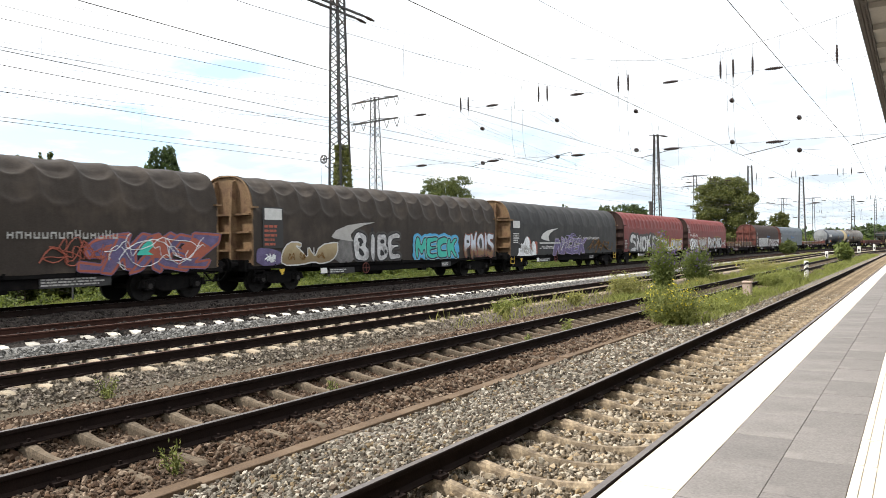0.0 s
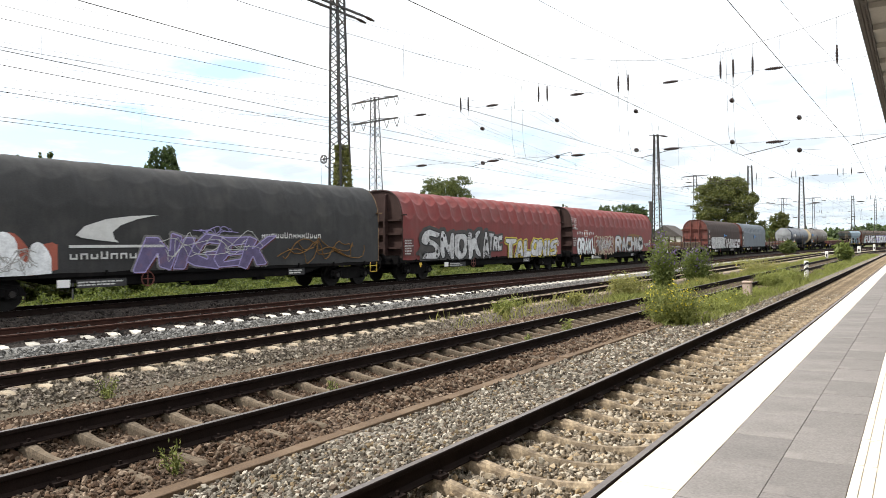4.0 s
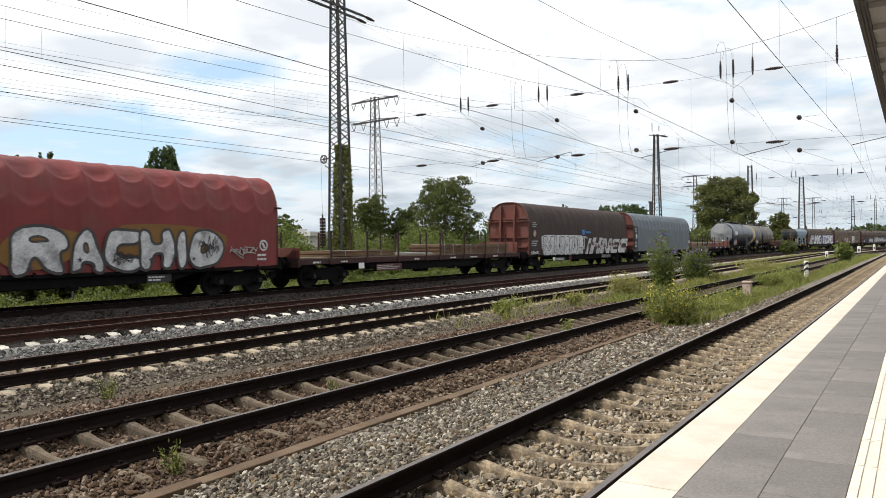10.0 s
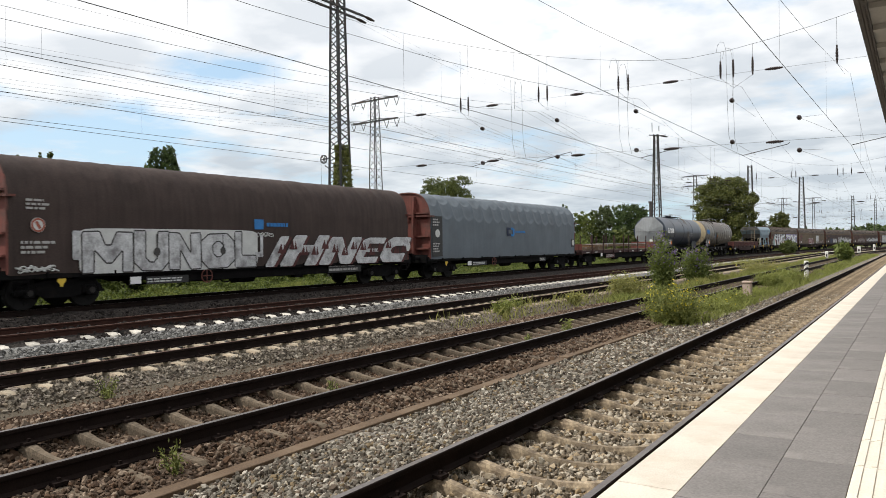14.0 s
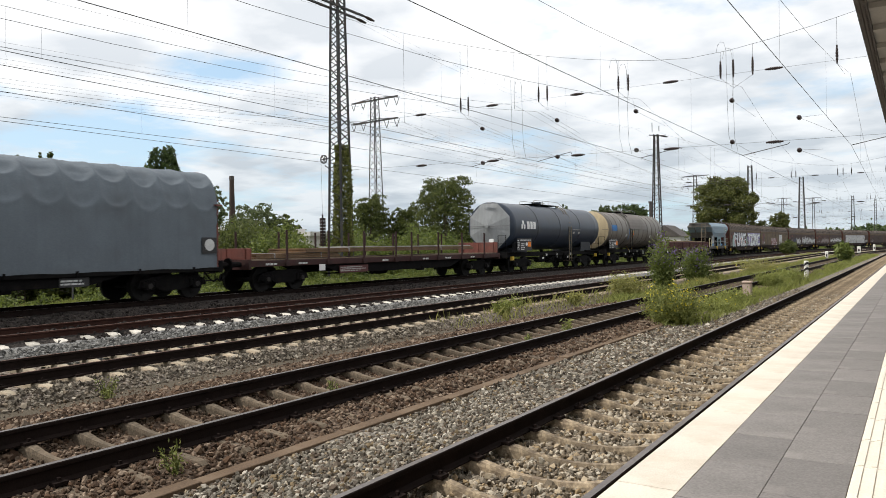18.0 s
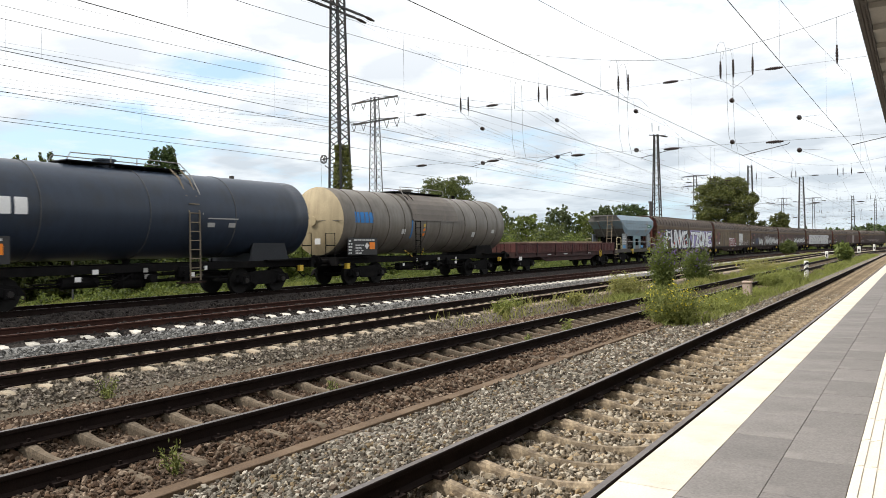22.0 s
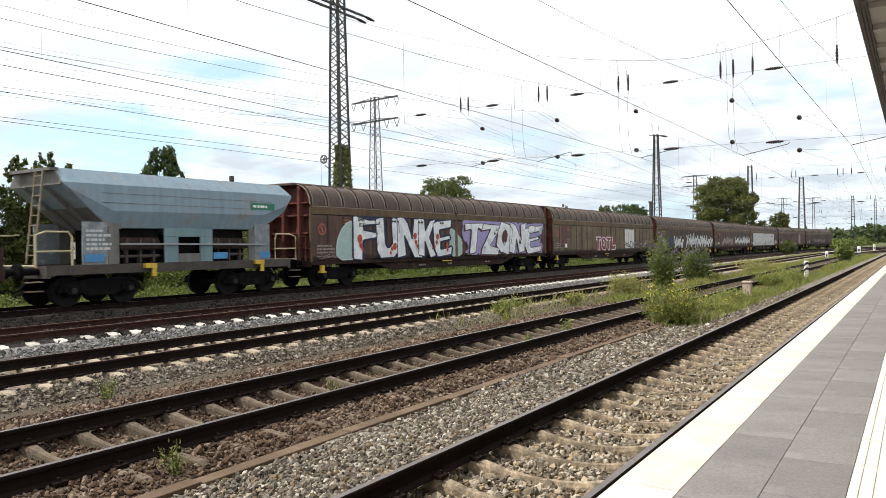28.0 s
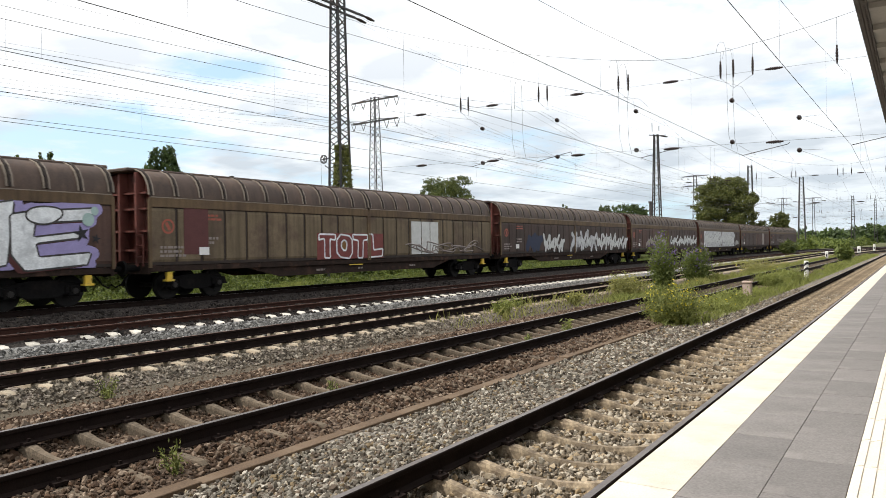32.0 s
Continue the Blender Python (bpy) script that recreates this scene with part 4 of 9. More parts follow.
def patch(root, code, y0, y1, z0, z1, mat, x, smooth=1, name="painted_patch", line=None):
    """A free painted shape on the ten by ten grid."""
    p = loop_points(code, smooth)
    p = np.stack([y0 + p[:, 0] * (y1 - y0), z0 + p[:, 1] * (z1 - z0)], 1)
    ob = part(name, area_mesh(name, p, x, mat), None, root)
    if line:
        part("patch_outline", outline_mesh("patch_outline", [p], 0.025, x + 0.0012, line), None, root)
    return ob


def two_tone(name, top, foot, z_mid, blur=0.25):
    """Spray paint that fades from one colour above to another below, with speckle."""
    m = paint(name, top)
    n, l = m.node_tree.nodes, m.node_tree.links
    b = n["Principled BSDF"]
    src = b.inputs["Base Color"].links[0].from_socket
    t, sp, mr, nz, add, mx2 = (n.new(k) for k in ("ShaderNodeTexCoord", "ShaderNodeSeparateXYZ", "ShaderNodeMapRange", "ShaderNodeTexNoise", "ShaderNodeMath", "ShaderNodeMix"))
    l.new(t.outputs["Object"], sp.inputs[0])
    nz.inputs["Scale"].default_value = 5.0
    l.new(t.outputs["Object"], nz.inputs["Vector"])
    add.operation = "MULTIPLY_ADD"
    add.inputs[1].default_value = 0.35
    l.new(nz.outputs["Fac"], add.inputs[0])
    l.new(sp.outputs["Z"], add.inputs[2])
    mr.inputs["From Min"].default_value, mr.inputs["From Max"].default_value = z_mid + 0.17 - blur, z_mid + 0.17 + blur
    l.new(add.outputs[0], mr.inputs["Value"])
    mx2.data_type = "RGBA"
    mx2.inputs["A"].default_value = (*foot, 1)
    l.new(src, mx2.inputs["B"])
    l.new(mr.outputs[0], mx2.inputs["Factor"])
    l.new(mx2.outputs["Result"], b.inputs["Base Color"])
    return m


def web_line(w, y0, y1, z0, z1, mat, x, n=12, seed=0):
    """A line of lettering shown as plain strokes of letter size."""
    rnd = random.Random(seed)
    pts, fc = [], []
    d = (y1 - y0) / n
    for i in range(n):
        h = (z1 - z0) * rnd.choice((0.7, 0.7, 1.0))
        for f, wd in ((0.06, 0.16), (0.62, 0.16)):
            k = len(pts)
            a = y0 + d * (i + f)
            pts += [(a, z0), (a + d * wd, z0), (a + d * wd, z0 + h), (a, z0 + h)]
            fc.append((k, k + 1, k + 2, k + 3))
        k = len(pts)
        zb = z0 + rnd.choice((0.0, 0.3, 0.55)) * (z1 - z0)
        pts += [(y0 + d * (i + 0.06), zb), (y0 + d * (i + 0.78), zb), (y0 + d * (i + 0.78), zb + 0.05), (y0 + d * (i + 0.06), zb + 0.05)]
        fc.append((k, k + 1, k + 2, k + 3))
    return part("lettering", flat_mesh("lettering", pts, fc, x, mat), None, w)


def writing(w, text, y0, y1, z0, z1, mat, x=1.43, name="lettering", fat=0.01):
    """Readable painted words, fitted to their place, as one mesh."""
    g, fc = glyph(text, fat)
    lo, ext = g.min(0), g.max(0) - g.min(0)
    u = (g - lo) / ext
    return part(name, flat_mesh(name, list(zip(y0 + u[:, 0] * (y1 - y0), z0 + u[:, 1] * (z1 - z0))), fc, x, mat), None, w)


def bars(w, y0, y1, z0, z1, rows, mat, x=1.43, seed=0, plate=None):
    """Small print that cannot be read: rows of short bars, on a plate or bare."""
    rnd = random.Random(seed)
    root = w
    if plate:
        root = slab_box(w, "label_plate", plate, y0 - 0.04, y1 + 0.04, z0 - 0.04, z1 + 0.04, x - 0.012)
        x += 0.003
    pts, fc = [], []
    h = (z1 - z0) / rows
    for r in range(rows):
        y, zc = y0, z1 - h * (r + 0.5)
        end = y0 + (y1 - y0) * rnd.uniform(0.6, 1.0)
        while y < end - 0.03:
            d = min(rnd.uniform(0.06, 0.22), end - y)
            k = len(pts)
            pts += [(y, zc - h * 0.28), (y + d, zc - h * 0.28), (y + d, zc + h * 0.28), (y, zc + h * 0.28)]
            fc.append((k, k + 1, k + 2, k + 3))
            y += d + rnd.uniform(0.02, 0.05)
    return part("small_print", flat_mesh("small_print", pts, fc, x, mat), None, root)


def scribble(w, y0, y1, z0, z1, mat, seed, n=4, thick=0.02, x=1.435):
    """A loose spray tag: looping strokes."""
    for k in range(n):
        pts = []
        for i in range(26):
            u = i / 25
            a, b = noise.noise((u * 5 + k * 7, seed, 0.3)), noise.noise((u * 6 + k * 9, seed, 5.3))
            pts.append((x, y0 + (y1 - y0) * (0.1 + 0.8 * u + 0.22 * a), (z0 + z1) / 2 + (z1 - z0) * 0.75 * b))
        part("spray_stroke", wire_mesh("spray_stroke", [pts], thick, mat, 4), None, w)


def paint(name, col, var=0.12, rough=0.6, dirt=None):
    return material(name, col, rough, 0, var, 4, 30, 0.08, dirt=dirt, dirt_at=0.62, dirt_scale=2.0)


P_SILVER = material("silver spray paint", (0.48, 0.48, 0.48), 0.5, 0.0, 0.28, 3, 22, 0.08, dirt=(0.20, 0.19, 0.19), dirt_at=0.57, dirt_scale=2.6)
P_WHITE = material("white spray paint", (0.70, 0.715, 0.72), 0.6, 0, 0.2, 3, 22, 0.08, dirt=(0.46, 0.47, 0.48), dirt_at=0.58, dirt_scale=2.2)
P_BLACK = paint("black spray paint", (0.018, 0.018, 0.02))
P_SKY = paint("light blue spray paint", (0.07, 0.33, 0.56))
P_TURQ = paint("turquoise spray paint", (0.05, 0.42, 0.33))
P_RED = paint("orange red spray paint", (0.40, 0.07, 0.045))
P_YELLOW = paint("yellow spray paint", (0.52, 0.42, 0.05))
P_OCHRE = paint("ochre spray paint", (0.17, 0.085, 0.02))
P_LILAC = paint("lilac spray paint", (0.30, 0.26, 0.47))
P_PALEMINT = paint("whitish mint spray paint", (0.45, 0.55, 0.52))
P_MINT = paint("pale mint spray paint", (0.33, 0.44, 0.41))
P_GREY = paint("faded grey print", (0.36, 0.35, 0.33))
P_PALEGREY = paint("pale grey print", (0.52, 0.52, 0.50))
P_RUSTRED = paint("faded red print", (0.30, 0.085, 0.055))
P_PLATE = paint("dark label plate", (0.035, 0.034, 0.034))
P_PLATERED = paint("red label plate", (0.095, 0.032, 0.03))
P_LOGOBLUE = paint("blue print", (0.03, 0.17, 0.42))
P_NAVY = paint("navy print", (0.018, 0.025, 0.055))
P_ORANGE = paint("orange plate", (0.80, 0.22, 0.02))


def crescent(w, y0, y1, z0, z1, mat, x=1.432):
    """A swoosh-like crescent mark as a plain shape."""
    pts = [(0.0, 0.25), (0.1, 0.55), (0.35, 0.80), (0.65, 0.93), (1.0, 1.0), (0.72, 0.82), (0.52, 0.60), (0.42, 0.36), (0.44, 0.12), (0.50, 0.0), (0.25, 0.08), (0.06, 0.16)]
    pts = [(y0 + (y1 - y0) * u, z0 + (z1 - z0) * v) for u, v in pts]
    cy, cz = y0 + (y1 - y0) * 0.2, z0 + (z1 - z0) * 0.35
    k = len(pts)
    me = flat_mesh("crescent_mark", pts, [(0, 1, 2, 7), (2, 3, 6, 7), (3, 4, 5, 6), (0, 7, 8, 11), (8, 9, 10, 11)], x, mat)
    return part("crescent_mark", me, None, w)


def ring_mark(w, y, z, r, mat, x=1.432, inner=None):
    pts, fc = [], []
    for i in range(20):
        a = 2 * math.pi * i / 20
        pts += [(y + r * math.cos(a), z + r * math.sin(a)), (y + r * 0.72 * math.cos(a), z + r * 0.72 * math.sin(a))]
        fc.append((2 * i, (2 * i + 2) % 40, (2 * i + 3) % 40, 2 * i + 1))
    pts += [(y - r * 0.1, z + r * 0.6), (y - r * 0.5, z + r * 0.4), (y + r * 0.1, z - r * 0.6), (y + r * 0.5, z - r * 0.4)]
    fc.append((40, 41, 42, 43))
    return part("round_mark", flat_mesh("round_mark", pts, fc, x, mat), None, w)


def disc_mark(w, y, z, r, mat, x=1.43, name="round_plate"):
    bm = B()
    rod(bm, (x, y, z), (x + 0.01, y, z), r, 18)
    return part(name, bm, mat, w)


def sill_kit(w, seed, red_wheel=0.0):
    """White card holder, label plates and a brake wheel along the near solebar."""
    under_gear(w, -4.2, 4.2, seed)
    bm = B()
    prism(bm, [(-7.62, 0.62), (-7.54, 0.62), (-7.52, 0.70), (-7.46, 0.76), (-7.46, 0.84), (-7.70, 0.84), (-7.70, 0.76), (-7.64, 0.70)], "x", 1.37, 1.385)
    part("lifting_mark", bm, M_YELLOW, w)
    slab_box(w, "card_holder", M_WHITE, -5.45, -5.08, 0.58, 0.80, 1.37)
    bars(w, -4.8, -3.3, 0.58, 0.74, 2, P_PALEGREY, 1.30, seed, P_PLATE)
    bars(w, 3.6, 4.4, 0.62, 0.80, 2, P_PALEGREY, 1.30, seed + 3, P_PLATE)
    bm = B()
    for i in range(16):
        a, b = 2 * math.pi * i / 16, 2 * math.pi * (i + 1) / 16
        bar(bm, (1.40, -2.6 + 0.22 * math.cos(a), 0.72 + 0.22 * math.sin(a)), (1.40, -2.6 + 0.22 * math.cos(b), 0.72 + 0.22 * math.sin(b)), 0.025)
    bar(bm, (1.40, -2.82, 0.72), (1.40, -2.38, 0.72), 0.02)
    bar(bm, (1.40, -2.6, 0.5), (1.40, -2.6, 0.94), 0.02)
    bar(bm, (1.30, -2.6, 0.72), (1.42, -2.6, 0.72), 0.04)
    part("brake_wheel", bm, M_OXIDE, w)
    for i in range(9):
        bm = B()
        box(bm, 1.385, 1.43, -8 + i * 2.0, -7.94 + i * 2.0, 0.9, 1.03)
        part("tarp_hook", bm, M_BLACK, w)


w1 = tarp_wagon("goods wagon under a faded brown-black tarpaulin, violet spray paint", 7.90, M_TARP_DARK, M_TAN, 15, 0.12, 3.1)
w2 = tarp_wagon("goods wagon under wrinkled dark brown tarpaulin with rusty tan ends", 27.55, M_TARP_DARK, M_TAN, 15, 0.12, 7.7)
w3 = tarp_wagon("goods wagon under smooth charcoal tarpaulin with white crescent mark", 47.45, M_TARP_BLACK, M_TAN, 13, 0.035, 11.3, end_style=2)
w4 = tarp_wagon("goods wagon under sagging faded red tarpaulin, silver spray letters", 67.35, M_TARP_RED, M_DARKEND, 17, 0.12, 17.9)
w5 = tarp_wagon("goods wagon under faded red tarpaulin, row of white letters", 87.35, M_TARP_RED, M_DARKEND, 17, 0.11, 23.3)
w7 = tarp_wagon("goods wagon under taut dark brown tarpaulin, red-brown ribbed ends", 126.55, M_TARP_BROWN, M_OXIDE, 17, 0.02, 31.7, end_style=1)
w8 = tarp_wagon("goods wagon under pleated grey tarpaulin, red-brown ribbed ends", 146.50, M_TARP_GREY, M_OXIDE, 17, 0.10, 37.1, end_style=1)
for k, w in enumerate((w1, w2, w3, w4, w5, w7, w8)):
    sill_kit(w, k)

P_SMOKE = paint("dark grey overspray", (0.050, 0.046, 0.044), 0.3)
P_SMUDGE = paint("mid grey overspray", (0.14, 0.135, 0.13), 0.35)
P_VIOLET = paint("dull violet spray paint", (0.105, 0.085, 0.17), 0.3, 0.6, (0.16, 0.08, 0.10))
P_PALESAND = paint("pale sand spray paint", (0.42, 0.36, 0.27), 0.35)
P_SEAGREEN = paint("dull green spray paint", (0.10, 0.22, 0.14), 0.3)
P_WINE = paint("wine red spray paint", (0.17, 0.042, 0.037), 0.25)
P_MAROON = paint("dark maroon spray paint", (0.075, 0.022, 0.020), 0.3)
P_GOLDTOP = two_tone("gold spray paint fading down", (0.36, 0.29, 0.17), (0.20, 0.145, 0.075), 1.45)
P_CHROME = two_tone("pale blue spray paint over ochre", (0.50, 0.54, 0.60), (0.20, 0.115, 0.055), 1.50, 0.20)
# first wagon: web address shown as plain strokes, a violet and red painting
web_line(w1, 2.1, 5.34, 1.95, 2.20, P_GREY, 1.44, 14, 4)
k1 = piece(w1, "SKXEZ", 4.35, 8.75, 0.98, 2.10, P_VIOLET, P_RUSTRED, None, lean=0.55, smooth=0, seed=2, edge=0.035, rim=P_VIOLET, wild=0.07, gap=0.25)
patch(k1, "02-37-59-97-74-90-40", 6.0, 7.2, 1.35, 2.1, P_RUSTRED, 1.449, 0)
patch(k1, "00-35-79-95-62-90", 5.9, 6.5, 1.45, 1.95, P_TURQ, 1.451, 0)
patch(k1, "05-49-95-71-20", 7.5, 8.7, 1.3, 2.0, P_RUSTRED, 1.449, 0)
scribble(w1, 2.9, 5.2, 1.1, 1.95, P_RUSTRED, 3.3, 5, 0.017)
scribble(w1, 4.7, 8.6, 1.05, 2.1, P_WHITE, 8.3, 4, 0.012, 1.456)
bars(w1, 3.05, 5.1, 0.62, 0.86, 3, P_GREY, 1.31, 9, P_PLATE)
# second wagon
slab_box(w2, "number_panel", P_PLATE, -8.58, -7.55, 1.61, 3.13, 1.418)
slab_box(w2, "blank_panel", P_PALEGREY, -8.48, -7.62, 2.66, 3.08, 1.428)
bars(w2, -8.50, -7.75, 1.68, 2.5, 5, P_RUSTRED, 1.436, 5)
patch(w2, "00-08-29-68-96-90", -8.9, -7.6, 0.98, 1.65, P_VIOLET, 1.426, 1)
k2 = patch(w2, "00-04-18-38-36-27-35-42-47-53-57-52-67-98-97-94-81-60-51-30", -7.66, -4.48, 0.96, 1.95, P_GOLDTOP, 1.432, 1, line=P_PALEGREY)
for ya, yb, za, zb in ((-7.35, -6.9, 1.15, 1.45), (-6.75, -6.35, 1.1, 1.5), (-5.75, -5.2, 1.1, 1.45)):
    scribble(k2, ya, yb, za, zb, P_OCHRE, ya, 2, 0.014, 1.437)
scribble(w2, -8.5, -7.9, 1.05, 1.45, P_WHITE, 1.7, 4, 0.018)
crescent(w2, -4.85, -1.95, 1.85, 2.70, P_GREY)
patch(w2, "00-06-28-49-79-97-90", -4.7, -3.3, 0.98, 2.0, P_SMUDGE, 1.428, 1)
k3 = piece(w2, "BIBE", -3.45, -0.15, 1.02, 2.28, P_SILVER, P_BLACK, P_SMOKE, seed=6, smooth=2, edge=0.028, hole=P_BLACK, gap=0.02, rough=0.25, widths=(1.25, 0.7, 1.0, 1.15))
dots(k3, [(-2.2, 2.36, 0.10), (-3.0, 1.75, 0.10), (-2.9, 1.3, 0.08), (-1.25, 1.4, 0.09), (-0.5, 1.35, 0.09)], P_BLACK, 1.446)
piece(w2, "MECK", 1.13, 4.85, 1.02, 2.08, P_TURQ, P_NAVY, P_SKY, seed=7, smooth=2, edge=0.035, rim=P_MINT, gap=0.10, wild=0.02, rough=0.3, hole=P_NAVY, spread=0.21)
piece(w2, "PKOIS", 5.60, 8.72, 1.02, 2.30, P_CHROME, P_SMOKE, None, seed=8, smooth=1, edge=0.020, rim=P_RUSTRED, hole=P_SMOKE, shade=P_SMOKE, gap=0.08, wild=0.05)
# third wagon
slab_box(w3, "info_panel", P_PALEGREY, -8.73, -7.85, 2.64, 3.06, 1.43)
bars(w3, -8.70, -7.88, 1.72, 2.36, 5, P_PALEGREY, 1.43, 6)
patch(w3, "00-13-25-36-48-59-67-73-76-97-94-90", -8.2, -5.45, 0.96, 2.15, P_RUSTRED, 1.428, 1)
hill = patch(w3, "00-11-14-23-26-35-48-59-67-64-72-76-87-94-91-90", -8.35, -5.62, 0.96, 2.17, P_WHITE, 1.431, 1)
scribble(hill, -8.0, -5.9, 1.0, 1.75, P_GREY, 2.1, 7, 0.010, 1.436)
crescent(w3, -4.92, -2.21, 1.84, 2.70, P_PALEGREY)
slab_box(w3, "painted_line", P_PALEGREY, -5.12, -2.0, 1.69, 1.77, 1.43, deep=0.004)
web_line(w3, -5.12, -2.0, 1.36, 1.58, P_PALEGREY, 1.432, 10, 7)
piece(w3, "NIGEK", -2.70, 2.45, 0.98, 2.05, P_VIOLET, P_LILAC, P_SMUDGE, seed=10, smooth=0, lean=0.45, edge=0.020, shade=P_MAROON, drop=(0.09, -0.04), hole=P_MAROON, wild=0.08, gap=0.2, spread=0.10)
scribble(w3, -2.4, 2.3, 1.0, 2.2, P_PALEGREY, 11.4, 4, 0.010, 1.452)
web_line(w3, 2.1, 5.3, 1.98, 2.2, P_PALEGREY, 1.432, 14, 8)
scribble(w3, 3.0, 8.0, 1.1, 2.0, P_OCHRE, 4.4, 4, 0.02)
scribble(w3, -1.0, 1.0, 2.1, 2.4, P_LILAC, 5.4, 3, 0.014)
# red wagons
bars(w4, -8.92, -8.24, 1.22, 1.95, 6, P_GREY, 1.435, 11, P_PLATERED)
slab_box(w4, "framed_mark", P_RUSTRED, -6.9, -6.3, 2.28, 2.62, 1.424, deep=0.003)
k4 = piece(w4, "SNOKA", -7.5, -0.85, 0.96, 2.40, P_SILVER, P_BLACK, P_SMOKE, seed=12, smooth=1, edge=0.03, hole=P_SMOKE, rough=0.35, gap=0.02, wild=0.045, widths=(1.35, 1.15, 1.15, 1.3, 0.75), heights=(1.0, 0.95, 0.93, 1.0, 0.96), shade=P_BLACK, spread=0.22)
stars(k4, [(-6.95, 1.75, 0.16), (-5.35, 1.0 + 0.33, 0.13), (-2.5, 2.12, 0.15), (-2.05, 1.60, 0.17), (-4.6, 1.25, 0.10)], P_BLACK, 1.452)
dots(k4, [(-5.75, 1.95, 0.10), (-5.55, 2.15, 0.08), (-6.2, 1.35, 0.10), (-4.0, 1.55, 0.09), (-3.85, 1.35, 0.11), (-3.3, 1.55, 0.10), (-1.2, 1.85, 0.09), (-6.25, 1.12, 0.07)], P_BLACK, 1.452)
ring_mark(k4, -7.3, 1.22, 0.16, P_BLACK, 1.453)
for i in range(3):
    slab_box(k4, "painted_bar", P_BLACK, -5.5 + 0.05 * i, -4.95 - 0.04 * i, 1.08 + 0.10 * i, 1.13 + 0.10 * i, 1.449, deep=0.003)
    slab_box(k4, "painted_bar", P_BLACK, -3.35, -2.98, 1.95 + 0.11 * i, 2.0 + 0.11 * i, 1.449, deep=0.003)
for i in range(5):
    bm = B()
    bar(bm, (1.45, -1.55, 1.35 - 0.05 * i), (1.45, -0.85 + 0.02 * i, 1.05 - 0.02 * i), 0.006, 0.03)
    part("painted_ray", bm, P_SILVER if i % 2 else P_BLACK, k4)
piece(w4, "TRC", -0.95, 0.60, 1.32, 2.30, P_SILVER, P_BLACK, P_SMOKE, seed=13, smooth=0, edge=0.02, lean=0.15, rough=0.3, hole=P_BLACK, heights=(1.0, 0.85, 0.9))
piece(w4, "TALONIS", 0.95, 8.2, 0.92, 1.96, P_SILVER, P_SMOKE, P_YELLOW, seed=14, smooth=0, edge=0.022, lean=0.12, rough=0.12, hole=P_YELLOW, widths=(1.2, 1.0, 0.9, 1.0, 1.0, 0.5, 0.9), wild=0.06)
ring_mark(w4, 8.45, 1.72, 0.18, P_PALEGREY)
bars(w5, -8.95, -8.35, 1.5, 2.1, 4, P_GREY, 1.435, 12, P_PLATERED)
k5 = piece(w5, "ORAKL", -8.26, -4.85, 0.90, 2.14, P_WHITE, P_SMOKE, None, seed=15, smooth=1, edge=0.022, hole=P_MAROON, gap=0.05, wild=0.015)
for i in range(9):
    y = -7.95 + 0.36 * i
    slab_box(k5, "painted_cross", P_SMOKE, y - 0.015, y + 0.015, 0.98, 1.24, 1.447, deep=0.003)
    slab_box(k5, "painted_cross", P_SMOKE, y - 0.07, y + 0.07, 1.13, 1.16, 1.4475, deep=0.003)
for i, y in enumerate((-8.15, -7.75, -7.35, -6.92, -6.6, -6.3, -6.0, -5.65, -5.25)):
    z = 2.42 + 0.03 * math.sin(i * 2.0)
    patch(w5, "30-04-07-29-69-97-94-60", y - 0.07, y + 0.07, z - 0.14, z + 0.10, P_WHITE, 1.433, 1, "painted_drop")
patch(w5, "00-09-99-90", -6.92, -6.27, 2.17, 2.62, P_RUSTRED, 1.428, 0, "framed_mark", P_GREY)
k6 = piece(w5, "PHASER", -4.95, -0.95, 0.90, 2.22, M_TARP_RED, P_PALESAND, None, seed=16, smooth=0, edge=0.042, hole=P_RUSTRED, rim=P_OCHRE, shade=P_SEAGREEN, drop=(-0.05, 0.05), wild=0.06, gap=-0.02)
scribble(k6, -4.8, -1.0, 1.0, 2.2, P_SILVER, 6.1, 6, 0.022, 1.452)
patch(w5, "01-06-49-97-83-40", -0.9, 1.6, 1.05, 2.35, P_OCHRE, 1.424, 1)
patch(w5, "00-08-49-97-91-50", 2.2, 6.6, 1.45, 2.45, P_OCHRE, 1.424, 1)
k7 = piece(w5, "RACHID", -0.6, 6.45, 1.00, 2.28, P_SILVER, P_SMOKE, None, seed=17, smooth=2, edge=0.032, rough=0.35, hole=P_OCHRE, gap=0.03, widths=(1.35, 1.0, 1.0, 1.05, 0.55, 1.2), rim=P_SMOKE)
stars(k7, [(-0.1, 1.15, 0.11), (0.3, 1.12, 0.09), (1.3, 1.35, 0.10), (3.6, 1.3, 0.10), (5.2, 1.3, 0.10)], P_SMOKE, 1.452)
scribble(k7, 5.4, 6.3, 1.3, 2.1, P_SMOKE, 2.6, 5, 0.012, 1.452)
scribble(k7, 2.3, 3.0, 1.2, 1.6, P_SMOKE, 4.6, 4, 0.012, 1.452)
